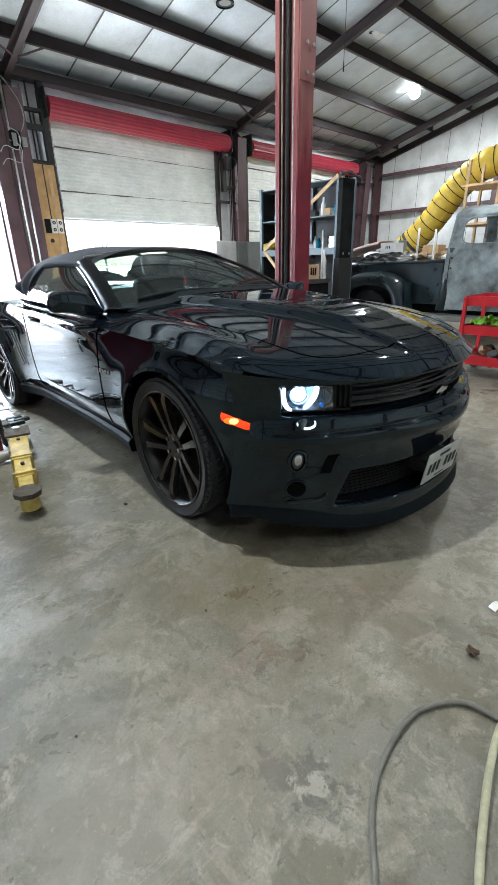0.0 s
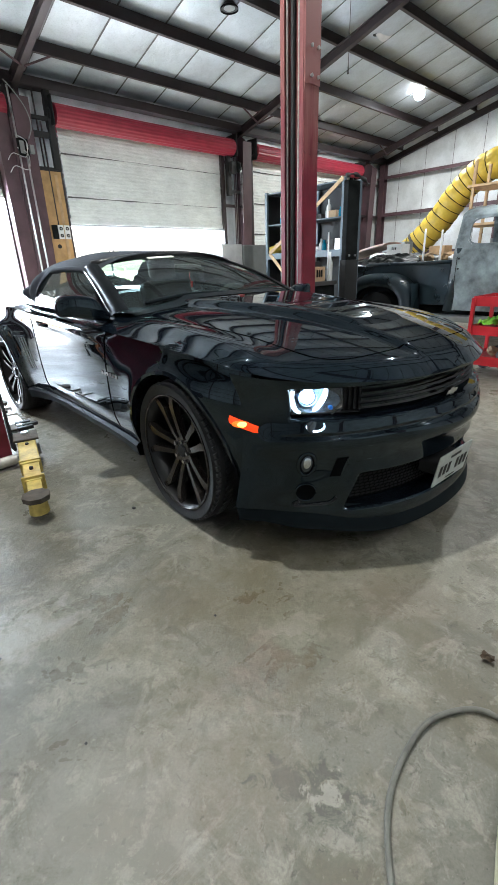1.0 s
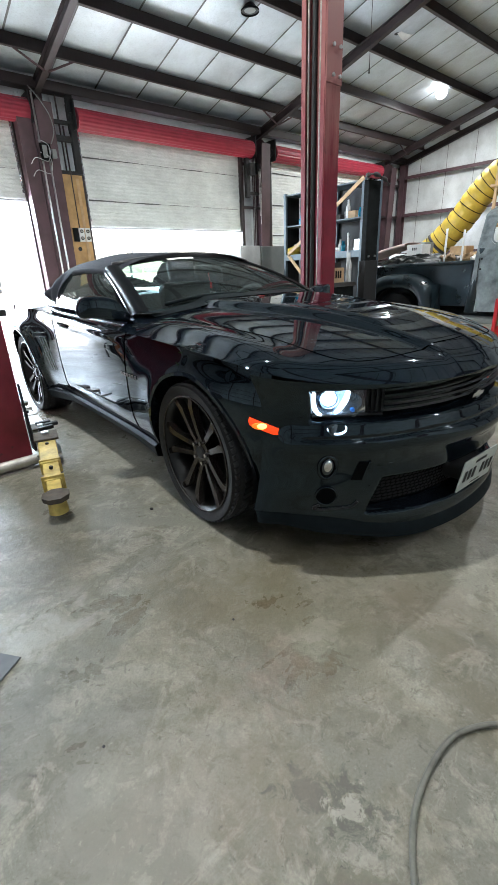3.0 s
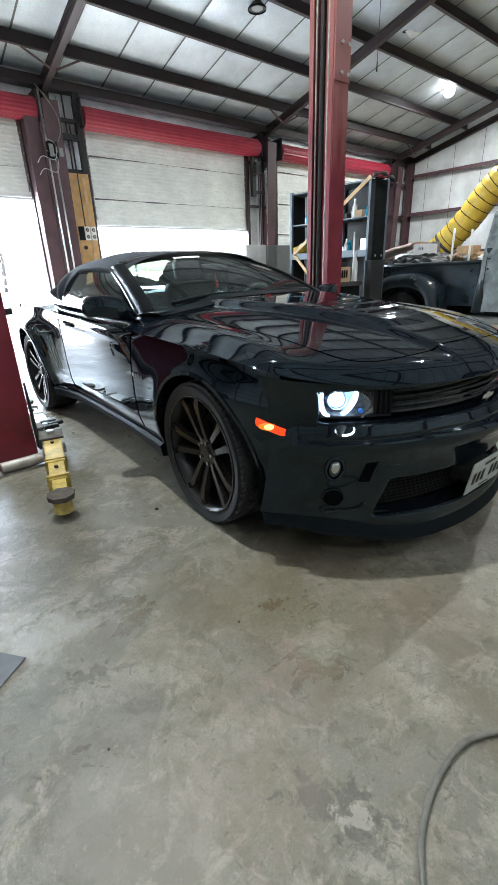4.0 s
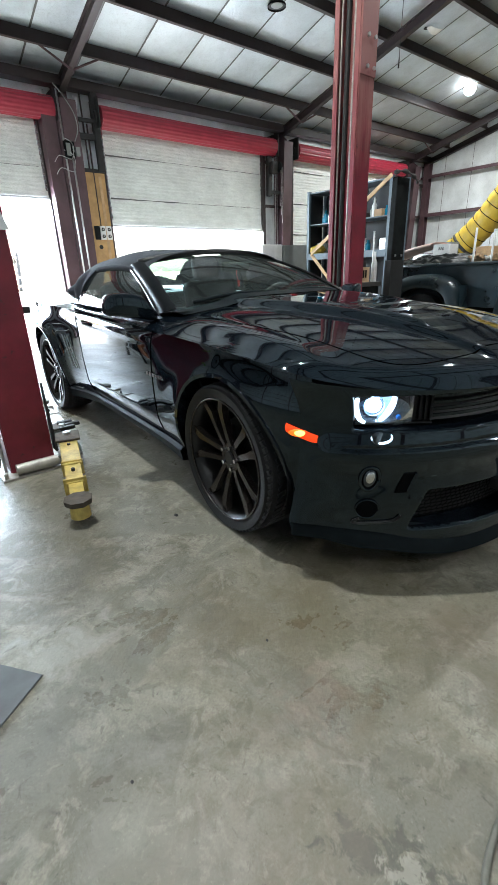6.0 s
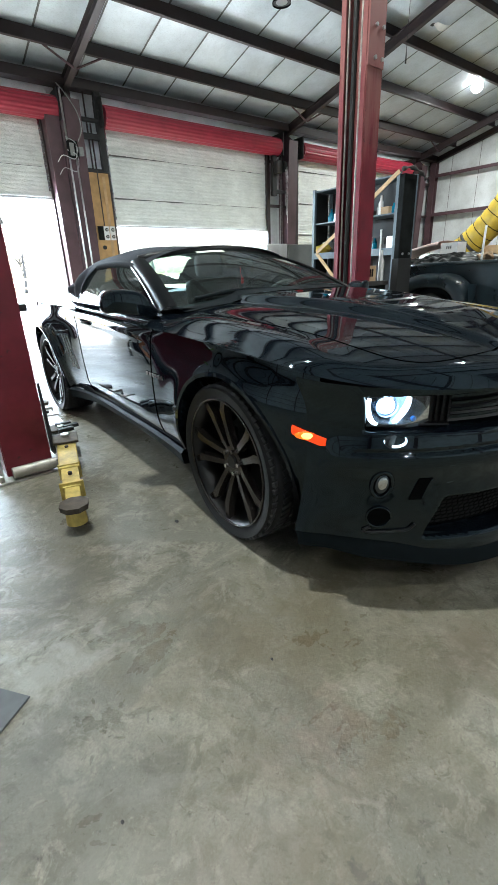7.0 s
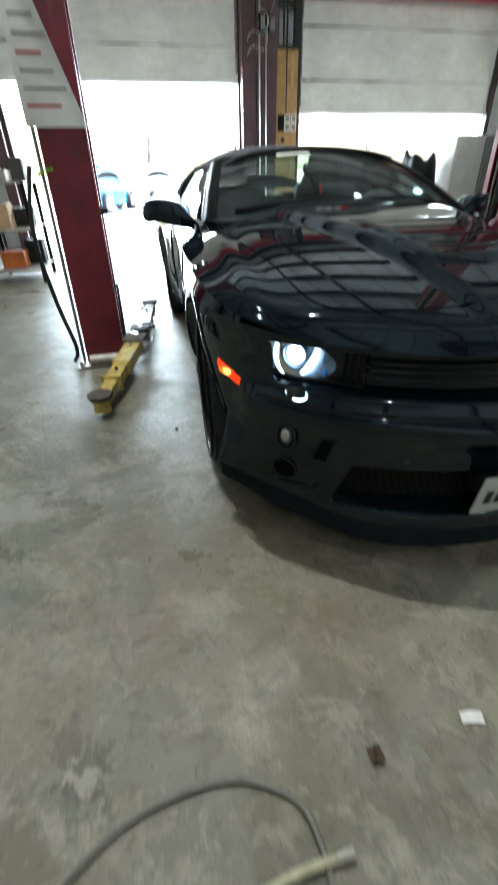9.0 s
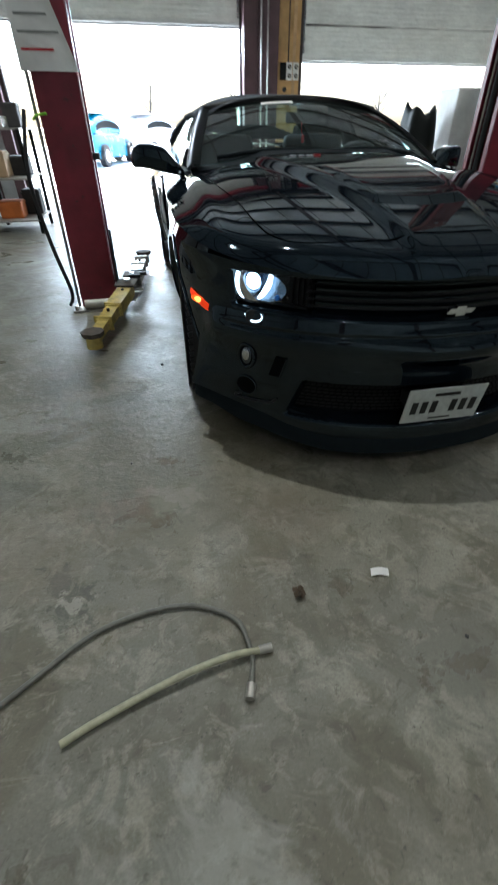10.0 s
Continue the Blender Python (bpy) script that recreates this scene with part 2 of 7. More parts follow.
M = dict(
    floor=concrete("shop_concrete", (0.190, 0.183, 0.146), 0.24),
    apron=material("outdoor_concrete", (0.63, 0.645, 0.66), 0.8, 0, 0.4, 0.12, 0.1, 30),
    grass=material("dry_grass", (0.22, 0.20, 0.10), 0.95, 0, 0.3, 0.35, 0.3, 20),
    foil=foil("insulation", (0.56, 0.615, 0.655), 0.18, metal=0.08, dirt=0.20),
    foil_seam=material("insulation_seam", (0.10, 0.10, 0.10), 0.6),
    sheet=foil("wall_insulation", (0.60, 0.625, 0.64), dirt=0.18),
    # primer steel twice: the second has the roof's shade put into its colour
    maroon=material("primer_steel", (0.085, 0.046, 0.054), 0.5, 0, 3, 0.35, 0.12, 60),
    dark=material("shaded_primer_steel", (0.029, 0.0185, 0.0195), 0.55, 0, 3, 0.3, 0.1),
    drum_red=material("drum_red", (0.31, 0.020, 0.044), 0.42, 0, 4, 0.2, 0.08, 50),
    curtain=foil("curtain", (0.86, 0.89, 0.86), 0.12, 46.0, 0.8, 0.18, metal=0.10, dirt=0.14),
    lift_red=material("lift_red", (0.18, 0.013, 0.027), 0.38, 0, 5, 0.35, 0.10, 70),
    lift_pale=material("lift_pale_red", (0.21, 0.026, 0.038), 0.5, 0, 4, 0.3, 0.12, 70),
    yellow=material("arm_yellow", (0.56, 0.43, 0.115), 0.55, 0, 14, 0.45, 0.25, 60),
    worn=material("worn_steel", (0.42, 0.40, 0.36), 0.45, 0.5, 18, 0.35, 0.2, 80),
    zinc=material("zinc", (0.55, 0.55, 0.54), 0.35, 0.9, 20, 0.2, 0.1),
    rubber=material("rubber", (0.018, 0.018, 0.019), 0.75, 0, 20, 0.25, 0.3, 120),
    padrub=material("pad_rubber", (0.09, 0.075, 0.06), 0.85, 0, 20, 0.4, 0.5, 60),
    paint=material("black_paint", (0.0034, 0.0055, 0.0088), 0.3, 0, 2, 0.05, 0.0, coat=1.0, spec=0.02),
    pillar=material("pillar_black", (0.006, 0.007, 0.008), 0.4, 0, 12, 0.1, 0.0, spec=0.04),
    void=material("gap_black", (0.001, 0.001, 0.001), 1.0, 0, 10, 0.1, 0.0, spec=0.0),
    orange=material("orange_plastic", (0.45, 0.12, 0.02), 0.5, 0, 8, 0.25, 0.1),
    grille=material("grille_black", (0.008, 0.008, 0.009), 0.45, 0, 20, 0.2, 0.1, spec=0.25),
    sheetgrey=material("dull_sheet", (0.10, 0.108, 0.112), 0.45, 0, 8, 0.35, 0.1, 60),
    tread=material("tyre_tread", (0.040, 0.041, 0.044), 0.55, 0, 25, 0.3, 0.3, 120, spec=0.5),
    pit=material("dark_pocket", (0.003, 0.0034, 0.0038), 0.8, 0, 10, 0.2, 0.0, spec=0.05),
    lip=material("splitter_black", (0.0085, 0.0125, 0.0150), 0.55, 0, 20, 0.2, 0.1, spec=0.07),
    amber_hot=emitter("bulb_glow", (1.0, 0.50, 0.10), 0.24),
    satin_gloss=material("black_gloss_trim", (0.010, 0.010, 0.011), 0.30, 0, 20, 0.1, 0.02, 200),
    chromedark=material("smoked_chrome", (0.10, 0.115, 0.14), 0.18, 1.0, 10, 0.05, 0.0),
    reflector=material("lamp_reflector", (0.17, 0.22, 0.29), 0.22, 1.0, 60, 0.3, 0.3, 90),
    bluelens=material("blue_reflector", (0.03, 0.22, 0.75), 0.12, 0, 10, 0.05, 0.0, coat=1.0),
    satin=material("black_satin", (0.006, 0.006, 0.0065), 0.40, 0, 20, 0.15, 0.1),
    plastic=material("black_plastic", (0.010, 0.010, 0.011), 0.6, 0, 20, 0.2, 0.2, 150),
    tyre=material("tyre", (0.015, 0.0155, 0.017), 0.55, 0, 15, 0.25, 0.3, 120, spec=0.4),
    rim=material("bronze_rim", (0.072, 0.062, 0.058), 0.20, 0.7, 8, 0.12, 0.03, 80),
    rim_edge=material("machined_edge", (0.30, 0.29, 0.28), 0.22, 0.9, 8, 0.1, 0.03),
    cloth=material("soft_top_cloth", (0.024, 0.029, 0.039), 0.92, 0, 12, 0.3, 0.7, 260),
    chrome=material("chrome", (0.75, 0.76, 0.78), 0.1, 1.0, 10, 0.05, 0.0),
    lens=glass("clear_lens", (0.93, 0.95, 0.98)),
    window=glass("tinted_window", (0.66, 0.88, 0.84), 0.0, 0.018, 1.30),
    side_glass=glass("side_window", (0.74, 0.86, 0.83), haze=0.03),
    xenon=emitter("headlamp_glow", (0.66, 0.87, 1.0), 1.5),
    halo=emitter("halo_glow", (0.66, 0.87, 1.0), 0.42),
    amber=emitter("amber_glow", (1.0, 0.055, 0.006), 0.065),
    amber_mid=emitter("amber_bright", (1.0, 0.13, 0.008), 0.11),
    led=emitter("high_bay_glow", (1.0, 0.99, 0.96), 2.4),
    white=material("white_plastic", (0.72, 0.72, 0.70), 0.5, 0, 8, 0.12, 0.08),
    black=material("flat_black", (0.012, 0.012, 0.012), 0.6, 0, 10, 0.2, 0.1),
    red=material("bright_red", (0.42, 0.012, 0.018), 0.4, 0, 8, 0.2, 0.1),
    plywood=material("plywood", (0.46, 0.28, 0.115), 0.65, 0, 5, 0.3, 0.2, 60),
    wood=material("timber", (0.50, 0.33, 0.17), 0.7, 0, 7, 0.3, 0.25, 60),
    box=material("cardboard", (0.42, 0.29, 0.17), 0.8, 0, 6, 0.2, 0.15),
    steelblue=material("shelf_blue_grey", (0.10, 0.135, 0.16), 0.5, 0, 6, 0.25, 0.1),
    darkgrey=material("column_dark_grey", (0.012, 0.0135, 0.0135), 0.6, 0, 4, 0.7, 0.15, 40, spec=0.06),
    greybox=material("grey_cabinet", (0.22, 0.23, 0.22), 0.5, 0, 5, 0.15, 0.08),
    truck=material("truck_primer_blue", (0.016, 0.030, 0.039), 0.30, 0, 3, 0.35, 0.02, 40, coat=1.0),
    primer=material("truck_grey_primer", (0.27, 0.315, 0.33), 0.5, 0, 3.2, 0.85, 0.05, 40),
    tarp=material("black_tarp", (0.006, 0.008, 0.008), 0.45, 0, 6, 0.4, 0.3, 12, spec=0.2),
    duct=material("duct_yellow", (0.52, 0.36, 0.035), 0.5, 0, 6, 0.2, 0.3, 30),
    pink=material("pink_foam", (0.82, 0.60, 0.53), 0.7, 0, 5, 0.2, 0.2),
    hose=material("grey_hose", (0.15, 0.148, 0.125), 0.5, 0, 30, 0.3, 0.15),
    tan_hose=material("tan_hose", (0.41, 0.395, 0.27), 0.5, 0, 30, 0.3, 0.15),
    leaf=material("dry_leaf", (0.075, 0.05, 0.03), 0.8, 0, 30, 0.4, 0.4),
    paper=material("white_paper", (0.75, 0.74, 0.72), 0.7, 0, 20, 0.1, 0.1),
    plate=material("plate_white", (0.50, 0.53, 0.50), 0.4, 0, 40, 0.15, 0.05),
    green=material("lime_cloth", (0.20, 0.50, 0.03), 0.8, 0, 20, 0.3, 0.4),
    cyan=material("cyan_paint", (0.004, 0.16, 0.26), 0.25, 0, 4, 0.1, 0, coat=0.6),
    silver=material("silver_paint", (0.62, 0.63, 0.63), 0.3, 0.2, 4, 0.1, 0, coat=0.6),
    seat=material("seat_fabric", (0.022, 0.022, 0.024), 0.8, 0, 20, 0.2, 0.3),
    darkclutter=material("dusty_dark", (0.05, 0.047, 0.045), 0.7, 0, 6, 0.5, 0.3),
)


# lift paint: mixes to pale red higher up, stays red below, chipped in streaks
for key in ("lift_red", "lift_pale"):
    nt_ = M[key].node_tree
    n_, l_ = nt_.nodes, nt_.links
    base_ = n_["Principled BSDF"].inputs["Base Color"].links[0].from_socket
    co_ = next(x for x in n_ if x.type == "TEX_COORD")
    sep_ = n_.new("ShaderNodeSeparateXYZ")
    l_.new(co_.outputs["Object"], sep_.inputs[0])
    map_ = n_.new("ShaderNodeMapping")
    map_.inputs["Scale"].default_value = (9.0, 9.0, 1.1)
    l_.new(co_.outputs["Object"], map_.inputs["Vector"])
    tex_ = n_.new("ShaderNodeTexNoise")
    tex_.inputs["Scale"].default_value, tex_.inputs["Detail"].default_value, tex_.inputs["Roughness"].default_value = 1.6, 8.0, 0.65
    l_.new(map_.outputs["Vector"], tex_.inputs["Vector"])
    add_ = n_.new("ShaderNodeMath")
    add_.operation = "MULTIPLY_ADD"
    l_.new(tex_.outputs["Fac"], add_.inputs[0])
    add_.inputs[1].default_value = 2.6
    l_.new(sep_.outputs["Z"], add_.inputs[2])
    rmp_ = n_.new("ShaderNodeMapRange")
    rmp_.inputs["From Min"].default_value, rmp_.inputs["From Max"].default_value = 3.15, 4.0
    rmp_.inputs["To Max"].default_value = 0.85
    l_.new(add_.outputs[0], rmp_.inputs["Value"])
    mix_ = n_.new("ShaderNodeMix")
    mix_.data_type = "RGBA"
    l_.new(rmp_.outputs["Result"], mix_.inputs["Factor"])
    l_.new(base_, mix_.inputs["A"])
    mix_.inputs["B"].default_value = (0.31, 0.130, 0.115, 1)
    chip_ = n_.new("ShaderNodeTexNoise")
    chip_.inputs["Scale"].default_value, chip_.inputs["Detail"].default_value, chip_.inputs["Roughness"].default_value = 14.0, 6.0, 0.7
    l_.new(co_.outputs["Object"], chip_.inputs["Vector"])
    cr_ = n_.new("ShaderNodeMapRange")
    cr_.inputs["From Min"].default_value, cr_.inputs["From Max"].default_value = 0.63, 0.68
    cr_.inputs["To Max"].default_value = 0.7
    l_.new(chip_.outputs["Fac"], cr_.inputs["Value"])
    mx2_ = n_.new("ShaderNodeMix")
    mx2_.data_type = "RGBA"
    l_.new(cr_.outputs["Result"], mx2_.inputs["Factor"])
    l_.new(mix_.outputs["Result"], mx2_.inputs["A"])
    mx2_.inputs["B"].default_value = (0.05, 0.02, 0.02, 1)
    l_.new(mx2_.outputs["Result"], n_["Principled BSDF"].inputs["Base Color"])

# clear-coated black: one smooth glossy skin with a cold tint
pb_ = M["paint"].node_tree.nodes["Principled BSDF"]
for link in list(pb_.inputs["Roughness"].links):
    M["paint"].node_tree.links.remove(link)
pb_.inputs["Roughness"].default_value, pb_.inputs["Coat Weight"].default_value = 0.035, 0.0
pb_.inputs["Specular IOR Level"].default_value, pb_.inputs["IOR"].default_value = 0.5, 1.57
pb_.inputs["Specular Tint"].default_value = (0.74, 0.92, 1.0, 1)

# ---- mesh helpers ----
def empty(name, label, category, group="", at=None, kind=""):
    ob = new(name)
    ob.empty_display_size = 0.2
    if at is not None:
        ob.matrix_world = at
    return tagged(ob, label, category, group, kind)


def part(name, bm, mat, parent=None, label="", smooth=False, angle=None):
    """One mesh object under its thing."""
    me = bpy.data.meshes.new(name)
    bm.normal_update()
    bm.to_mesh(me)
    bm.free()
    me.materials.append(mat)
    if smooth:
        for p in me.polygons:
            p.use_smooth = True
        if angle:
            me.set_sharp_from_angle(angle=radians(angle))
    ob = new(name, me)
    ob.parent = parent
    if label:
        ob["label"] = label
    return ob


def thing(name, bm, mat, label, category, group="", kind="", smooth=False, at=None, angle=None):
    ob = part(name, bm, mat, None, "", smooth, angle)
    if at is not None:
        ob.matrix_world = at
    return tagged(ob, label, category, group, kind)


def box(x0, x1, y0, y1, z0, z1, bevel=0.0, bm=None, m=None):
    b = bm or bmesh.new()
    r = bmesh.ops.create_cube(b, size=1.0)
    mat = Matrix.Translation(((x0 + x1) / 2, (y0 + y1) / 2, (z0 + z1) / 2)) @ Matrix.Diagonal((abs(x1 - x0), abs(y1 - y0), abs(z1 - z0), 1))
    bmesh.ops.transform(b, matrix=(m or Matrix()) @ mat, verts=r["verts"])
    if bevel:
        es = list({e for v in r["verts"] for e in v.link_edges})
        bmesh.ops.bevel(b, geom=es, offset=bevel, segments=2, affect="EDGES", profile=0.6)
    return b


def cyl(p, q, r0, r1=None, seg=20, bm=None, caps=True):
    b = bm or bmesh.new()
    p, q = Vector(p), Vector(q)
    d = q - p
    r = bmesh.ops.create_cone(b, cap_ends=caps, segments=seg, radius1=r0, radius2=r0 if r1 is None else r1, depth=d.length)
    bmesh.ops.transform(b, matrix=Matrix.Translation((p + q) / 2) @ d.to_track_quat("Z", "Y").to_matrix().to_4x4(), verts=r["verts"])
    return b


def tube(points, r, seg=10, bm=None, closed=False):
    """A round hose along a smooth line."""
    b = bm or bmesh.new()
    pts = [Vector(p) for p in points]
    rings = []
    for i, p in enumerate(pts):
        t = (pts[min(i + 1, len(pts) - 1)] - pts[max(i - 1, 0)]).normalized()
        s = t.cross(Vector((0, 0, 1)))
        s = s.normalized() if s.length > 1e-4 else Vector((1, 0, 0))
        w = s.cross(t)
        rr = r(i / (len(pts) - 1)) if callable(r) else r
        rings.append([b.verts.new(p + rr * (math.cos(a) * s + math.sin(a) * w)) for a in [2 * math.pi * k / seg for k in range(seg)]])
    for a, c in zip(rings, rings[1:]):
        for k in range(seg):
            b.faces.new((a[k], a[(k + 1) % seg], c[(k + 1) % seg], c[k]))
    b.faces.new(rings[0][::-1])
    b.faces.new(rings[-1])
    return b


def spline(keys, n):
    """n points on a smooth line through the keys."""
    ks = [Vector(k) for k in keys]
    out = []
    m = len(ks) - 1
    for i in range(n):
        u = i / (n - 1) * m
        j = min(int(u), m - 1)
        t = u - j
        p0, p1, p2, p3 = ks[max(j - 1, 0)], ks[j], ks[j + 1], ks[min(j + 2, m)]
        out.append(0.5 * (2 * p1 + (p2 - p0) * t + (2 * p0 - 5 * p1 + 4 * p2 - p3) * t * t + (3 * p1 - p0 - 3 * p2 + p3) * t ** 3))
    return out


def grid(fn, nu, nv, flip=False, bm=None, keep=None):
    """A surface from fn(u, v), u and v from 0 to 1."""
    b = bm or bmesh.new()
    vs = [[b.verts.new(fn(i / nu, j / nv)) for j in range(nv + 1)] for i in range(nu + 1)]
    for i in range(nu):
        for j in range(nv):
            q = (vs[i][j], vs[i + 1][j], vs[i + 1][j + 1], vs[i][j + 1])
            if keep is None or keep(sum((v.co for v in q), Vector()) / 4):
                b.faces.new(q[::-1] if flip else q)
    return b


def prism(poly, axis, a, c, bm=None):
    """A flat outline (two coordinates a corner) pushed along one axis."""
    b = bm or bmesh.new()
    put = {"x": lambda p, w: (w, p[0], p[1]), "y": lambda p, w: (p[0], w, p[1]), "z": lambda p, w: (p[0], p[1], w)}[axis]
    lo = [b.verts.new(put(p, a)) for p in poly]
    hi = [b.verts.new(put(p, c)) for p in poly]
    n = len(poly)
    b.faces.new(lo[::-1])
    b.faces.new(hi)
    for k in range(n):
        b.faces.new((lo[k], lo[(k + 1) % n], hi[(k + 1) % n], hi[k]))
    bmesh.ops.recalc_face_normals(b, faces=b.faces)
    return b


def lerp(keys, x):
    """Smooth reading of a small table of (place, value)."""
    if x <= keys[0][0]:
        return keys[0][1]
    if x >= keys[-1][0]:
        return keys[-1][1]
    for i in range(len(keys) - 1):
        (a, p), (c, q) = keys[i], keys[i + 1]
        if x <= c:
            t = (x - a) / (c - a)
            m0 = (q - keys[i - 1][1]) / (c - keys[i - 1][0]) if i else (q - p) / (c - a)
            m1 = (keys[i + 2][1] - p) / (keys[i + 2][0] - a) if i + 2 < len(keys) else (q - p) / (c - a)
            h = c - a
            return (2 * t ** 3 - 3 * t * t + 1) * p + (t ** 3 - 2 * t * t + t) * h * m0 + (-2 * t ** 3 + 3 * t * t) * q + (t ** 3 - t * t) * h * m1


def step(a, b, x):
    t = min(1.0, max(0.0, (x - a) / (b - a)))
    return t * t * (3 - 2 * t)

# ---- structure ----
X0, X1, Y0 = -9.1, 15.1, -9.4
structure = dict(kind="structure")
thing("ground", box(-500, 500, -500, 500, -0.3, -0.03), M["apron"], "pale sunlit concrete yard outside the workshop", "ground", kind="structure")
thing("floor", box(X0 - 0.2, X1 + 0.2, Y0 - 0.2, DOOR_Y + 0.25, -0.2, 0.0), M["floor"], "worn grey concrete workshop floor with stains", "floor", kind="structure")

DOORS = [(-2.2, 2.03, 2.62), (3.22, 7.47, 2.17), (8.56, 13.2, 0.0)]
HEAD = 4.0
wall = bmesh.new()
edges = [X0 - 0.2] + [v for d in DOORS for v in d[:2]] + [X1 + 0.2]
for a, c in zip(edges[::2], edges[1::2]):
    box(a, c, DOOR_Y, DOOR_Y + 0.2, 0, 4.75, 0, wall)
for a, c, _ in DOORS:
    box(a, c, DOOR_Y, DOOR_Y + 0.2, HEAD, 4.75, 0, wall)
thing("wall_doors", wall, M["sheet"], "insulated metal wall with three roller door openings", "wall", kind="structure")


def gable(x, t):
    return prism([(Y0 - 0.2, 0), (DOOR_Y + 0.2, 0), (DOOR_Y + 0.2, 4.7), (-0.4, roof_z(-0.4) + 0.1), (Y0 - 0.2, 4.7)], "x", x, x + t)


thing("wall_right", gable(X1, 0.2), M["sheet"], "white insulated gable wall of the metal building", "wall", kind="structure")
thing("wall_left", gable(X0 - 0.2, 0.2), M["sheet"], "white insulated gable wall of the metal building", "wall", kind="structure")
thing("wall_back", box(X0, X1, Y0 - 0.2, Y0, 0, 4.75), M["sheet"], "white insulated rear wall of the workshop", "wall", kind="structure")

# ceiling: sagging insulation blankets between the purlins
PURLINS = [8.62, 7.72, 6.54, 5.37, 4.20, 3.03, 1.86, 0.75, -0.2]
BACKP = [-0.6, -1.8, -2.95, -4.1, -5.25, -6.4, -7.55, -8.6, -9.4]
PW = 0.932
ceil, seam = bmesh.new(), bmesh.new()
nx = int((X1 - X0) / PW) + 1
for rows in (PURLINS, BACKP):
    for ya, yb in zip(rows, rows[1:]):
        for i in range(nx):
            xa = X0 + 0.80 + i * PW
            xb = min(xa + PW - 0.012, X1)
            sag = 0.03 + 0.025 * random.random()

            def cell(u, v, xa=xa, xb=xb, ya=ya, yb=yb, sag=sag):
                x, y = xa + (xb - xa) * u, ya + (yb - ya) * v
                return (x, y, roof_z(y) - sag * (4 * u * (1 - u)) ** 0.5 * (4 * v * (1 - v)) ** 0.5 + 0.10)
            grid(cell, 5, 4, bm=ceil)
    for i in range(nx):
        xa = X0 + 0.80 + i * PW - 0.022
        for ya, yb in zip(rows, rows[1:]):
            q = [seam.verts.new(p) for p in ((xa, ya, roof_z(ya) + 0.090), (xa + 0.034, ya, roof_z(ya) + 0.090), (xa + 0.034, yb, roof_z(yb) + 0.090), (xa, yb, roof_z(yb) + 0.090))]
            seam.faces.new(q)
for ya, yb in ((DOOR_Y + 0.2, -0.4), (-0.4, Y0 - 0.2)):
    v = [ceil.verts.new(p) for p in ((X0 - 0.2, ya, roof_z(ya) + 0.14), (X1 + 0.2, ya, roof_z(ya) + 0.14), (X1 + 0.2, yb, roof_z(yb) + 0.14), (X0 - 0.2, yb, roof_z(yb) + 0.14))]
    w = [ceil.verts.new(p.co + Vector((0, 0, 0.06))) for p in v]
    ceil.faces.new(v)
    ceil.faces.new(w[::-1])
thing("ceiling", ceil, M["foil"], "sagging white insulation blankets under the metal roof", "ceiling", kind="structure", smooth=True, angle=50)
thing("ceiling_seam", seam, M["foil_seam"], "dark seams between ceiling insulation blankets", "seam", kind="structure")


def purlin(y):
    """A Z-shaped cold-formed roof purlin."""
    z = roof_z(y)
    b = box(X0, X1, y - 0.004, y + 0.004, z - 0.12, z + 0.085)
    box(X0, X1, y - 0.06, y - 0.004, z - 0.12, z - 0.112, 0, b)
    box(X0, X1, y + 0.004, y + 0.065, z + 0.077, z + 0.085, 0, b)
    box(X0, X1, y - 0.066, y - 0.058, z - 0.12, z - 0.098, 0, b)
    return thing("purlin", b, M["dark"], "maroon primed steel roof purlin in a shaded tone", "purlin", "roof purlins", "structure")


for y in PURLINS[:-1] + BACKP[1:-1]:
    purlin(y)
for y in (-0.2, -0.6):
    purlin(y)
thing("eave_strut", box(X0, X1, 8.34, 8.59, 4.44, 4.60, 0.01), M["dark"], "steel eave strut along the door wall in a shaded tone", "beam", kind="structure")


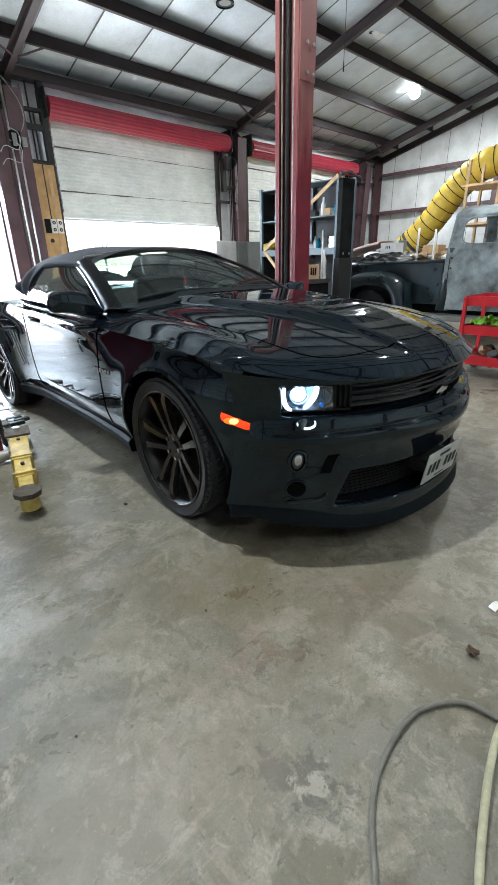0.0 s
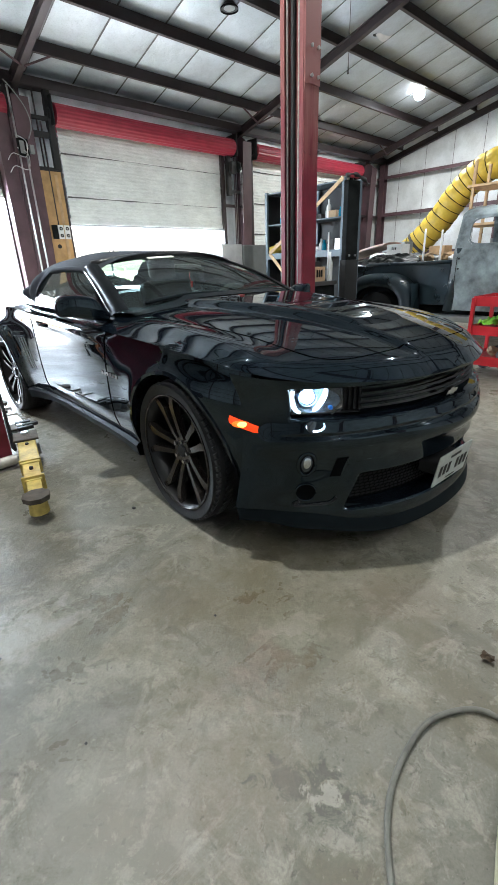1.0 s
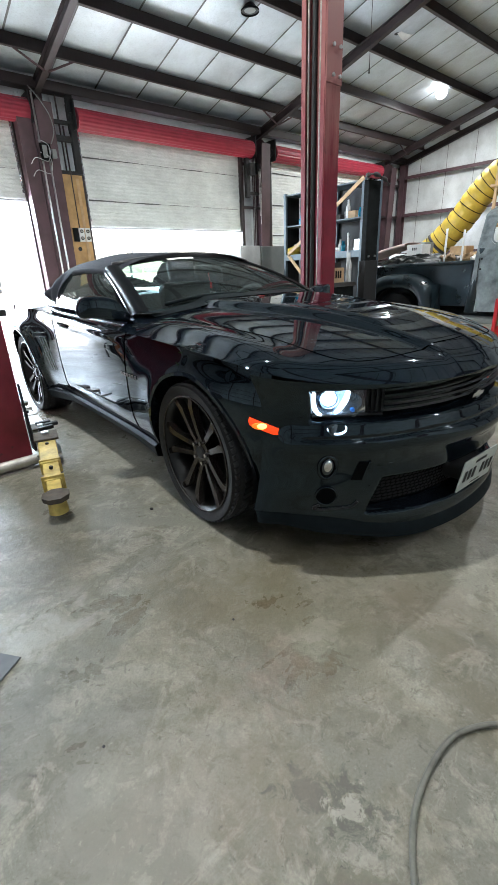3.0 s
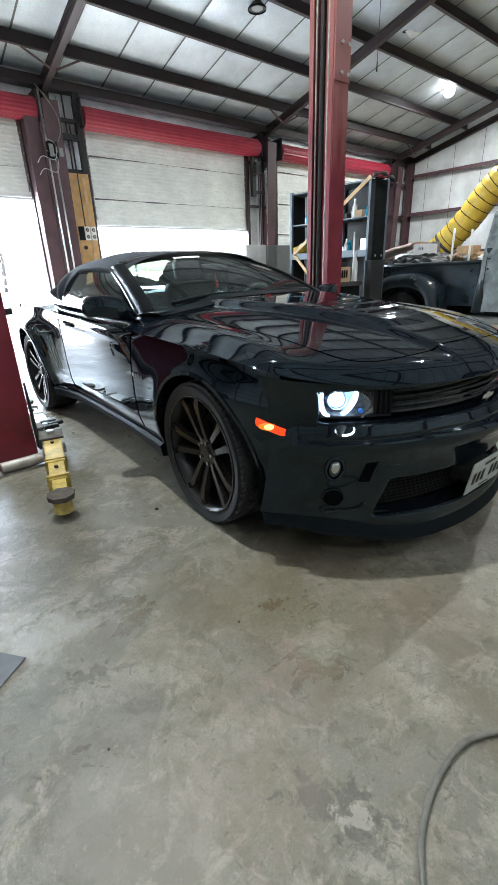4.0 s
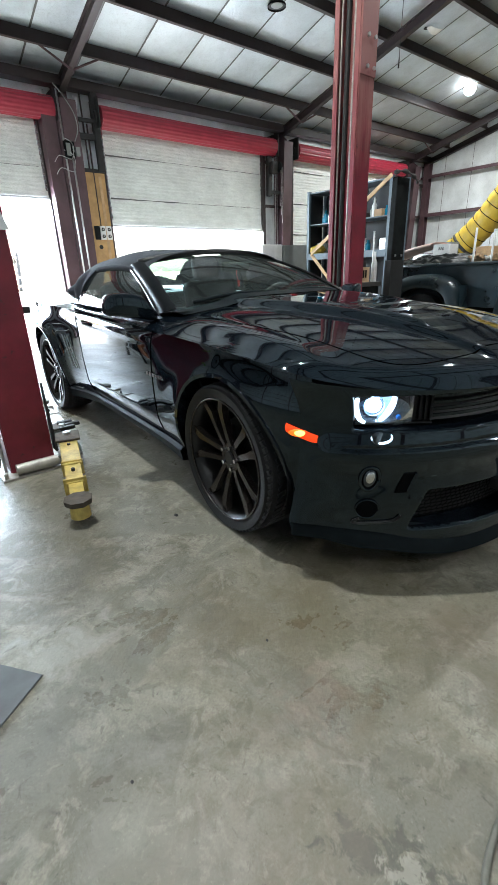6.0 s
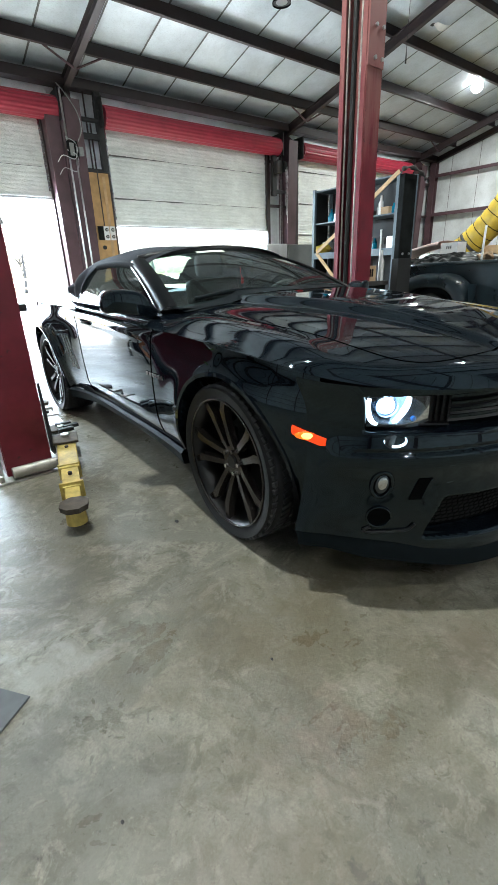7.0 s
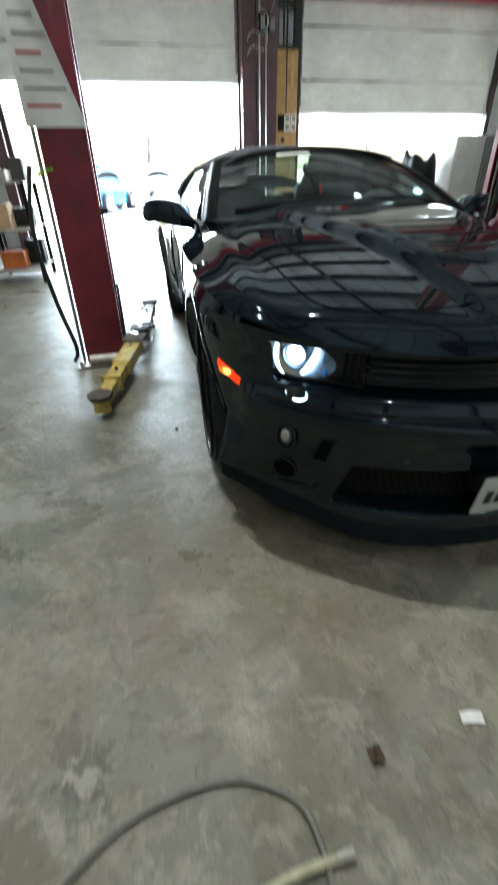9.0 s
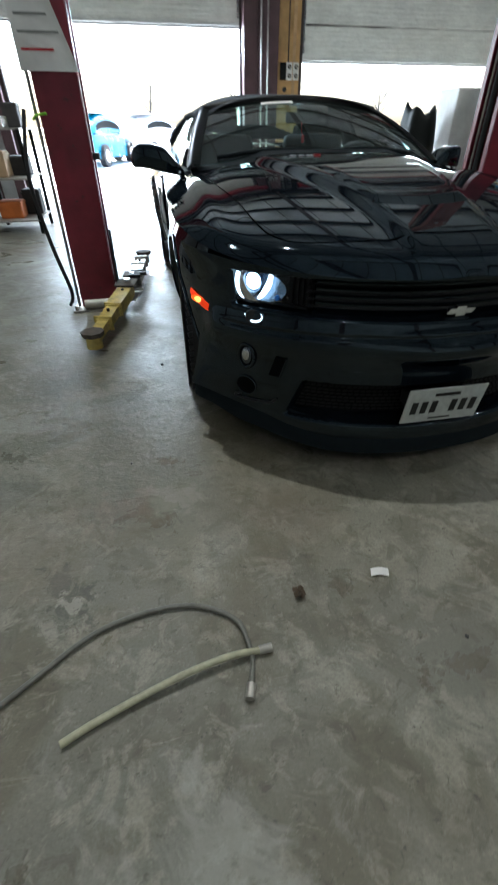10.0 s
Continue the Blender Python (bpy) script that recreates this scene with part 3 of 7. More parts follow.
def frame_line(x):
    """A tapered steel column with its sloping rafter, built of plates."""
    for side in (1, -1):
        e = empty("steel_frame", "maroon tapered steel column with its rafter in a shaded tone", "steel frame", "portal frames", kind="structure")
        yw = DOOR_Y if side > 0 else Y0
        yi = lambda d: yw - side * d
        col = bmesh.new()
        box(x - 0.15, x + 0.15, yi(0.02), yi(0.034), 0, 4.45, 0, col)
        v = [(yi(0.034), 0), (yi(0.26), 0), (yi(0.42), 4.2), (yi(0.034), 4.5)]
        prism(v, "x", x - 0.005, x + 0.005, col)
        f = [(yi(0.26), 0), (yi(0.275), 0), (yi(0.435), 4.2), (yi(0.42), 4.2)]
        prism(f, "x", x - 0.15, x + 0.15, col)
        part("column", col, M["maroon"], e)
        raf = bmesh.new()
        ya, yb = yi(0.02), -0.4
        za, zb = roof_z(ya) - 0.13, roof_z(yb) - 0.13
        prism([(ya, za), (yb, zb), (yb, zb - 0.15), (ya, za - 0.18)], "x", x - 0.005, x + 0.005, raf)
        prism([(ya, za), (yb, zb), (yb, zb - 0.014), (ya, za - 0.014)], "x", x - 0.055, x + 0.055, raf)
        prism([(ya, za - 0.18), (yb, zb - 0.15), (yb, zb - 0.162), (ya, za - 0.192)], "x", x - 0.055, x + 0.055, raf)
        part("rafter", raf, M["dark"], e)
        br = bmesh.new()
        for d in (1, -1):
            y = PURLINS[1] if side > 0 else BACKP[-2]
            tube([(x + d * 0.03, y, roof_z(y) - 0.34), (x + d * 0.5, y, roof_z(y) - 0.11)], 0.018, 6, br)
        part("brace", br, M["maroon"], e)


for x in (-8.6, -2.9, 2.55, 8.13, 14.1):
    frame_line(x)

# girts and rake beams of the gable walls, girts of the door wall
for xs, name in ((X1, "girt"), (X0, "girt")):
    s = -1 if xs > 0 else 1
    for z in (1.45, 2.78, 3.98):
        b = box(xs + s * 0.004, xs + s * 0.20, Y0, DOOR_Y - 0.05, z, z + 0.012)
        box(xs + s * 0.19, xs + s * 0.20, Y0, DOOR_Y - 0.05, z - 0.06, z, 0, b)
        box(xs + s * 0.004, xs + s * 0.012, Y0, DOOR_Y - 0.05, z + 0.012, z + 0.07, 0, b)
        thing(name, b, M["maroon"], "maroon steel wall girt", "girt", "wall girts", "structure")
    for ya, yb in ((DOOR_Y, -0.4), (-0.4, Y0)):
        za, zb = roof_z(ya) - 0.12, roof_z(yb) - 0.12
        b = prism([(ya, za), (yb, zb), (yb, zb - 0.2), (ya, za - 0.2)], "x", xs + s * 0.01, xs + s * 0.03)
        prism([(ya, za - 0.19), (yb, zb - 0.19), (yb, zb - 0.2), (ya, za - 0.2)], "x", xs + s * 0.03, xs + s * 0.14, b)
        thing("rake_beam", b, M["dark"], "sloping steel beam under the roof edge in a shaded tone", "beam", kind="structure")
    for y in (8.35, 4.2, 0.0, -4.4):
        b = box(xs + s * 0.01, xs + s * 0.02, y - 0.1, y + 0.1, 0, roof_z(y) - 0.3)
        box(xs + s * 0.02, xs + s * 0.21, y - 0.006, y + 0.006, 0, roof_z(y) - 0.3, 0, b)
        box(xs + s * 0.21, xs + s * 0.222, y - 0.1, y + 0.1, 0, roof_z(y) - 0.3, 0, b)
        thing("wall_column", b, M["maroon"], "maroon steel end wall column", "column", "end wall columns", "structure")
    sm = bmesh.new()
    y = Y0 + 0.4
    while y < DOOR_Y:
        box(xs + s * 0.001, xs + s * 0.006, y, y + 0.012, 0, roof_z(y) - 0.2, 0, sm)
        y += 0.932
    thing("wall_seam", sm, M["foil_seam"], "thin seams of the wall insulation", "seam", kind="structure")
for a, c in ((2.1, 3.20), (7.50, 8.54), (13.25, 15.0)):
    for z in (1.45, 2.75, 3.75):
        b = box(a, c, DOOR_Y - 0.19, DOOR_Y - 0.004, z, z + 0.012)
        box(a, c, DOOR_Y - 0.19, DOOR_Y - 0.18, z - 0.06, z, 0, b)
        thing("girt", b, M["dark"], "steel wall girt between roller doors in a shaded tone", "girt", "wall girts", "structure")
    sm = bmesh.new()
    for k in range(int((c - a) / 0.3)):
        x = a + 0.15 + 0.3 * k
        prism([(x - 0.03, DOOR_Y - 0.003), (x + 0.03, DOOR_Y - 0.003), (x + 0.015, DOOR_Y - 0.03), (x - 0.015, DOOR_Y - 0.03)], "z", 0, 4.4, sm)
    thing("wall_rib", sm, M["sheet"], "ribs of the white metal wall panels", "wall panel", kind="structure")


# ---- roller doors ----
def roller_door(k, x0, x1, z0):
    e = empty("door_%d" % (k + 1), "roll-up door with a red drum and silver insulated curtain" + (", partly raised" if z0 else ", closed"), "roller door", kind="structure")
    c = bmesh.new()
    y = DOOR_Y - 0.09
    n = int((4.1 - z0) / 0.07)

    def slat(u, v):
        z = z0 + u * (4.12 - z0)
        wave = 0.0036 * math.sin(z / 0.07 * 2 * math.pi) + 0.006 * noise.noise(Vector((v * 9, z * 3, x0)))
        return (x0 - 0.03 + v * (x1 - x0 + 0.06), y + wave, z)
    grid(slat, n * 6, 24, bm=c)
    part("curtain", c, M["curtain"], e, "silver-faced insulated curtain", smooth=True)
    for xx in (x0 + 0.03, x1 - 0.03):
        fr_ = grid(lambda u, v, xx=xx: (xx + 0.04 * (v - 0.5) + 0.015 * noise.noise(Vector((u * 40, v, xx))), y - 0.02 - 0.012 * abs(noise.noise(Vector((u * 60, v * 3, 5)))), z0 + 0.1 + u * (3.85 - z0)), 80, 2)
        part("foil_edge", fr_, M["chrome"], e, "torn shiny foil edge")
    part("bottom_bar", box(x0 - 0.02, x1 + 0.02, y - 0.03, y + 0.03, z0 - 0.05, z0 - 0.005, 0.008), M["zinc"], e)
    for zz in [z0 + 0.5 + 0.78 * i for i in range(int((3.7 - z0) / 0.78) + 1)]:
        # worn tape: broad at one end, thin in the middle, lifting in places
        tp = grid(lambda u, v, zz=zz: (x0 + 0.06 + u * (x1 - x0 - 0.16), y - 0.016 - 0.008 * v, zz + (v - 0.5) * (0.004 + 0.040 * max(0.0, abs(noise.noise(Vector((u * 5 + zz * 7, x0, 1)))) - 0.12) + 0.026 * max(0.0, 1 - u * 3.4)) + 0.006 * noise.noise(Vector((u * 14, zz, x0)))), 70, 2)
        part("curtain_tape", tp, M["foil_seam"], e, "dark worn seam tape")
        # torn foil patches: plain white stands in for their glint
        for q in range(3):
            cx = x0 + (0.12, 0.68, 0.90)[q] * (x1 - x0) + 0.25 * noise.noise(Vector((zz * 3, q * 5.1, x0)))
            gl_ = grid(lambda u, v, cx=cx, zz=zz, q=q: (cx + (u - 0.5) * (0.16 + 0.10 * (q == 1)), y - 0.026 - 0.014 * abs(noise.noise(Vector((u * 9, v * 4, cx)))), zz + 0.022 + (v - 0.5) * 0.038 * (1 - abs(2 * u - 1) ** 2) + 0.012 * noise.noise(Vector((u * 6, zz, q)))), 12, 4)
            part("foil_glint_patch", gl_, M["white"], e, "torn foil patch with its glint painted white")
    # the wound curtain: ribs all round, sagging slightly, with a few loose turns at the ends
    def roll(u, v):
        ang = 2 * math.pi * v
        rr = 0.193 + 0.0055 * math.cos(18 * ang) + 0.003 * noise.noise(Vector((u * 7, math.cos(ang), x0))) - 0.006 * math.sin(math.pi * u)
        return (x0 - 0.02 + u * (x1 - x0 + 0.28), y - 0.17 + rr * math.cos(ang), 4.045 + rr * math.sin(ang) - 0.008 * math.sin(math.pi * u))
    part("drum", grid(roll, 40, 144), M["drum_red"], e, "red ribbed curtain wound on the drum", smooth=True)
    for xx, sx in ((x0 - 0.02, -1), (x1 + 0.26, 1)):
        part("drum_end", cyl((xx, y - 0.17, 4.045), (xx + sx * 0.012, y - 0.17, 4.045), 0.19, seg=36), M["drum_red"], e, smooth=True, angle=40)
    for xx in (x0 - 0.10, x1 + 0.29):
        br = box(xx - 0.01, xx + 0.01, y - 0.36, DOOR_Y - 0.03, 3.84, 4.33, 0.004)
        cyl((xx - 0.05, y - 0.17, 4.045), (xx + 0.05, y - 0.17, 4.045), 0.10, seg=24, bm=br)
        part("bracket", br, M["black"], e, "black drum bracket")
    for xx in (x0 - 0.035, x1 + 0.035):
        tr = box(xx - 0.045, xx + 0.045, y - 0.06, y - 0.045, 0, 3.9)
        box(xx - 0.045, xx - 0.035, y - 0.045, y + 0.05, 0, 3.9, 0, tr)
        box(xx + 0.035, xx + 0.045, y - 0.045, y + 0.05, 0, 3.9, 0, tr)
        part("guide_rail", tr, M["dark"], e)
    if z0:
        for i in range(2):
            ch = tube([(x1 + 0.35 + 0.06 * i, y - 0.16, 4.0), (x1 + 0.35 + 0.06 * i, y - 0.15, 1.4)], 0.007, 6)
            part("pull_chain", ch, M["zinc"], e)


for k, (a, c, z) in enumerate(DOORS):
    roller_door(k, a, c, z)

for a, c in ((2.05, 2.30), (2.315, 2.40), (-2.42, -2.25)):
    b = box(a, c, 8.22, 8.232, 0, 4.2)
    box(a, a + 0.012, 8.232, 8.58, 0, 4.2, 0, b)
    box(c - 0.012, c, 8.232, 8.36, 0, 4.2, 0, b)
    thing("door_jamb", b, M["maroon"], "maroon steel door jamb channel", "jamb", "door jambs", "structure")
# dark channels and cross bars of the framing beside the raised door, and the hoist gear at its other end
for n_, (a, c, z0, z1) in enumerate(((3.05, 3.17, 3.10, 4.42), (2.72, 3.17, 3.93, 3.99), (2.72, 3.17, 3.64, 3.74), (2.72, 3.17, 3.08, 3.15), (7.54, 7.66, 2.95, 3.86), (7.54, 7.98, 3.02, 3.09), (7.54, 7.98, 3.66, 3.73))):
    b = box(a, c, 8.30 + 0.012 * (n_ % 4), 8.40, z0, z1, 0.004)
    thing("frame_channel", b, M["black"], "blackened steel channel of the door framing", "channel", "door framing", "structure")
gear = empty("door_hoist", "dark chain hoist gear of the roller door, on the wall", "hoist")
part("gear_case", box(7.56, 7.74, 8.16, 8.29, 3.44, 3.72, 0.02), M["black"], gear)
part("chain_wheel", cyl((7.76, 8.20, 3.60), (7.80, 8.20, 3.60), 0.13, seg=28), M["darkgrey"], gear, smooth=True, angle=40)
part("shaft", cyl((7.74, 8.22, 3.60), (7.94, 8.22, 3.60), 0.022, seg=12), M["zinc"], gear, smooth=True)
for k in range(3):
    part("pull_cord", tube(spline([(7.78 + 0.03 * k, 8.10, 3.55), (7.79 + 0.03 * k, 8.09, 3.2), (7.77 + 0.035 * k, 8.10, 2.7 - 0.2 * k)], 12), 0.006, 5), M["zinc"], gear, smooth=True)
# pillar between the first two doors: plywood panel, sockets, conduits
ply = thing("plywood_panel", box(2.72, 3.14, DOOR_Y - 0.27, DOOR_Y - 0.25, 0.3, 3.08, 0.003), M["plywood"], "orange-brown plywood panel fixed beside the roller door", "panel")
for i, x in enumerate((2.765, 2.885, 3.015)):
    e = empty("socket_box", "grey metal double socket box on the plywood panel", "socket", "wall sockets")
    part("case", box(x, x + 0.11, DOOR_Y - 0.305, DOOR_Y - 0.26, 1.86, 2.12, 0.006), M["white"] if i else M["darkgrey"], e)
    if i:
        for z in (1.925, 2.055):
            part("socket", cyl((x + 0.055, DOOR_Y - 0.306, z), (x + 0.055, DOOR_Y - 0.313, z), 0.034, seg=20), M["darkgrey"], e)
            part("socket_face", cyl((x + 0.055, DOOR_Y - 0.314, z), (x + 0.055, DOOR_Y - 0.318, z), 0.018, seg=16), M["worn"], e)
thing("junction_box", cyl((2.86, DOOR_Y - 0.27, 1.72), (2.86, DOOR_Y - 0.29, 1.72), 0.04, seg=16), M["black"], "small round black junction box on the plywood", "junction box")
for i, (x, y, z0, z1) in enumerate(((2.16, 8.30, 0, 3.5), (2.34, 8.10, 0, 4.3), (2.45, 8.06, 0, 3.3), (2.86, 8.36, 2.1, 4.4), (2.92, 8.34, 2.1, 3.9))):
    thing("conduit", cyl((x, y, z0), (x, y, z1), 0.016, seg=10), M["zinc"] if i < 3 else M["dark"], "slim electrical conduit running up the steel column", "conduit", "conduits", smooth=True)
for i, z in enumerate((3.15, 3.35)):
    thing("cable_loop", tube(spline([(2.3, 8.05, z + 0.2), (2.45, 7.98, z + 0.1), (2.40, 7.96, z - 0.15), (2.2, 8.02, z - 0.1), (2.12, 8.1, z - 0.2)], 20), 0.0065, 8), M["zinc"], "short looped grey cable on the column", "cable", "cable loops", smooth=True)
sb = empty("switch_box", "grey electrical switch box on the column", "switch box")
part("casing", box(2.32, 2.5, 8.02, 8.10, 3.22, 3.5, 0.008), M["darkgrey"], sb)
part("cover", box(2.34, 2.42, 8.005, 8.018, 3.26, 3.46, 0.004), M["greybox"], sb, "pale grey cover")
part("lever", box(2.455, 2.475, 7.985, 8.018, 3.33, 3.42, 0.004), M["zinc"], sb)
part("outlet", box(2.52, 2.60, 8.03, 8.10, 3.28, 3.42, 0.006), M["greybox"], sb)
thing("bent_conduit", tube(spline([(2.28, 8.04, 4.35), (2.40, 8.00, 4.20), (2.56, 7.99, 3.95), (2.60, 8.00, 3.70), (2.52, 8.02, 3.50)], 24), 0.009, 8), M["greybox"], "bent metal conduit dropping to the switch box", "conduit", smooth=True)

part("batten", box(3.00, 3.06, DOOR_Y - 0.285, DOOR_Y - 0.272, 0.9, 3.02, 0.003), M["wood"], ply, "pale timber batten")

# ---- lamps ----
def high_bay(x, y, lit, watts):
    z = roof_z(y) + (0.0 if x > 10 else 0.085)
    e = empty("high_bay_light", "round high-bay ceiling light, " + ("lit" if lit else "dark") , "ceiling light", "high bay lights")
    part("hook", cyl((x, y, z), (x, y, roof_z(y) + 0.13), 0.012, seg=8), M["zinc"], e)
    part("housing", cyl((x, y, z - 0.09), (x, y, z), 0.125 if lit else 0.155, 0.07, 28), M["black"], e, smooth=True, angle=40)
    if not lit:
        part("rim", cyl((x, y, z - 0.115), (x, y, z - 0.088), 0.158, 0.158, 28, caps=False), M["darkgrey"], e, smooth=True)
    # lit lamp: diffuser swollen into a globe, its glare given a shape
    r = bmesh.new()
    if lit:
        bmesh.ops.create_uvsphere(r, u_segments=28, v_segments=14, radius=0.128)
        bmesh.ops.transform(r, matrix=pose(x, y, z - 0.10) @ Matrix.Diagonal((1.07, 1.07, 0.98, 1)), verts=r.verts)
    else:
        bmesh.ops.create_circle(r, cap_ends=True, segments=28, radius=0.10)
        bmesh.ops.transform(r, matrix=pose(x, y, z - 0.094, 180), verts=r.verts)
    part("diffuser", r, M["led"] if lit else M["greybox"], e, "white diffuser swollen to the shape of its glare" if lit else "grey diffuser")
    if lit:
        d = bpy.data.lights.new("high_bay_lamp", "AREA")
        d.shape, d.size, d.energy, d.color = "DISK", 0.11, watts, (1.0, 0.975, 0.90)
        ob = new("high_bay_lamp", d)
        ob.matrix_world = pose(x, y, z - 0.26)


for x, y, lit in ((12.07, 5.62, 1), (5.5, 5.70, 0), (-0.5, 0.95, 1), (7.2, 0.4, 1), (-4.4, 0.4, 1), (-1.4, -5.6, 1), (4.8, -5.6, 1)):
    high_bay(x, y, lit, {-0.5: 20.5, -4.4: 4, 7.2: 15, 12.07: 17, 4.8: 11.5, -1.4: 6}.get(x, 8))

wire = empty("hanging_wire", "thin wire with a small weight hanging from the roof", "wire")
part("strand", tube([(5.98, 3.50, 4.06), (5.98, 3.50, roof_z(3.5) + 0.06)], 0.004, 6), M["black"], wire)
part("weight", cyl((5.98, 3.50, 3.95), (5.98, 3.50, 4.08), 0.012, 0.007, 10), M["black"], wire, smooth=True)

torn = grid(lambda u, v: (9.05 + 0.30 * (u - 0.5), 4.93 + 0.10 * (v - 0.5) - 0.10 * u, roof_z(4.93) + 0.03 - 0.07 * math.sin(u * 2.6) * (0.4 + v)), 10, 5)
thing("torn_insulation", torn, M["white"], "torn flap of white insulation hanging from the ceiling", "insulation", kind="structure", smooth=True)
thing("insulation_hole", cyl((8.93, 5.0, roof_z(5.0) + 0.045), (8.93, 5.0, roof_z(5.0) + 0.055), 0.055, seg=14), M["black"], "small dark hole in the ceiling insulation", "hole", kind="structure")

# ---- the black convertible ----
CAR = Matrix(((-0.0245, 0.9997, 0, 0.91), (-0.9997, -0.0245, 0, -0.022), (0, 0, 1, 0), (0, 0, 0, 1)))
car = empty("convertible_car", "glossy black convertible muscle car, soft top up, headlamps lit", "car", at=CAR)
WB, RW = 2.852, 0.354
ZTOP = [(-3.88, 0.99), (-3.6, 1.04), (-3.0, 1.045), (-2.4, 1.035), (-1.4, 1.025), (-0.65, 1.012), (-0.3, 1.000), (0.1, 0.968), (0.45, 0.915), (0.7, 0.86), (0.9, 0.795)]
WIDE = [(-3.88, 0.70), (-3.75, 0.77), (-3.45, 0.86), (-3.1, 0.938), (-2.85, 0.960), (-2.62, 0.957), (-2.38, 0.926), (-2.1, 0.892), (-1.8, 0.888), (-1.2, 0.897), (-0.6, 0.908), (0.0, 0.914), (0.45, 0.890)]
SHO = [(-3.88, 0.93), (-3.4, 0.97), (-2.8, 0.975), (-2.2, 0.945), (-1.4, 0.925), (-0.7, 0.905), (0.0, 0.88), (0.35, 0.845), (0.6, 0.815), (0.9, 0.795)]


def fair(keys, spread):
    """A table of places and values made fair, with no sudden change of bend."""
    xs = [keys[0][0] + (keys[-1][0] - keys[0][0]) * i / 400 for i in range(401)]
    ys = [lerp(keys, x) for x in xs]
    k = max(1, round(spread / (xs[1] - xs[0])))
    for _ in range(3):
        pad = [2 * ys[0] - ys[j] for j in range(k, 0, -1)] + ys + [2 * ys[-1] - ys[-1 - j] for j in range(1, k + 1)]
        ys = [sum(pad[i:i + 2 * k + 1]) / (2 * k + 1) for i in range(401)]

    def read(x):
        u = (x - xs[0]) / (xs[-1] - xs[0]) * 400
        if u <= 0:
            return ys[0]
        if u >= 400:
            return ys[400]
        i = int(u)
        return ys[i] + (ys[min(i + 1, 400)] - ys[i]) * (u - i)
    return read


top_line, wide_line, shoulder_line = fair(ZTOP, 0.16), fair(WIDE, 0.13), fair(SHO, 0.18)


def spline2(keys, n):
    """A smooth curve through points of a plan."""
    return [(p[0], p[1]) for p in spline([(a, b, 0.0) for a, b in keys], n)]


def reach(y):
    """How far forward the nose reaches, from 0 at the flank to 1 in the middle."""
    return max(0.0, 1 - (abs(y) / 0.93) ** 2.1) ** (1 / 2.1)


def plan_y(x):
    """Half width of the nose in plan."""
    return 0.93 * max(0.0, 1 - (max(0.0, x) / 0.86) ** 2.1) ** (1 / 2.1)


def half(x):
    w = wide_line(x)
    if x < -0.1:
        return w
    p = plan_y(x)
    h = max(0.0, 1 - abs(w - p) / 0.03) * 0.006
    return min(w, p) - h


def top_z(x, y):
    """Height of the bonnet, wings and rear deck."""
    w = max(half(x), 0.05)
    a = min(abs(y) / w, 1.0)
    zc, zs = top_line(x), shoulder_line(x)
    z = zc + (zs - zc) * a ** (2.6 + 0.9 * step(-0.9, -0.4, x))
    if x > -0.75:
        e = 0.86 * reach(y) - x
        edge = 0.43 - 0.25 * step(-0.7, 0.78, x)
        z += 0.036 * step(-0.9, -0.5, x) * step(0.03, 0.20, e) * (1 - 0.45 * step(0.1, 0.75, x)) * (1 - step(edge - 0.035, edge + 0.03, abs(y)))
        z += 0.018 * (1 - step(0.2, 0.75, x)) * step(-0.75, -0.3, x) * math.exp(-((abs(y) - 0.77) / 0.07) ** 2)
    if x > 0.1:
        e = 0.86 * reach(y) - x
        z -= 0.030 * (1 - step(0.0, 0.08, e)) * step(0.25, 0.5, x)
    return z


def side_y(x, z):
    """Half width of the flank at a height."""
    w, zs = half(x), shoulder_line(x)
    door = step(-2.5, -2.0, x) * (1 - step(-1.05, -0.15, x))
    flat = 0.088 * max(0.0, (0.43 - z) / 0.21) ** 1.6 + 0.010 * max(0.0, (0.60 - z) / 0.2) ** 1.5
    flat += 0.004 * max(0.0, (z - 0.62) / 0.25) ** 2 + 0.026 * step(zs - 0.06, zs + 0.01, z) ** 1.6
    full = 0.075 * max(0.0, (0.58 - z) / 0.38) ** 1.7 + 0.055 * step(0.60, 1.0, (z - 0.3) / (zs - 0.3)) ** 2
    y = w - flat * door - full * (1 - door)
    y += 0.004 * math.exp(-((z - zs + 0.07) / 0.02) ** 2) * door
    for c, r in ((-0.07, 0.40), (-WB, 0.41)):
        d = math.hypot(x - c, z - 0.37)
        y += (0.009 if c > -1 else 0.026) * math.exp(-((d - r) / (0.11 if c > -1 else 0.07)) ** 2) * (1 - step(0.0, 0.30, x))
    return y


def arch(co, grow=0.0):
    return math.hypot(co[0] + 0.07, co[2] - 0.355) < 0.402 + grow or math.hypot(co[0] + WB, co[2] - 0.36) < 0.408 + grow


def flank(sg):
    def fn(u, v):
        x = 0.395 - u * 4.255
        zs = top_z(x, half(x))
        z = 0.22 + v * (zs - 0.22)
        return (x, sg * side_y(x, z), z)
    b = grid(fn, 210, 64, flip=sg > 0)
    dead = [f for f in b.faces if arch(f.calc_center_median())]
    bmesh.ops.delete(b, geom=dead, context="FACES")
    for v in b.verts:
        for cx, cz, r in ((-0.07, 0.355, 0.402), (-WB, 0.36, 0.408)):
            d = math.hypot(v.co.x - cx, v.co.z - cz)
            if abs(d - r) < 0.03 and any(e.is_boundary for e in v.link_edges) and v.co.z > 0.2:
                v.co.x, v.co.z = cx + (v.co.x - cx) * r / d, cz + (v.co.z - cz) * r / d
    return b


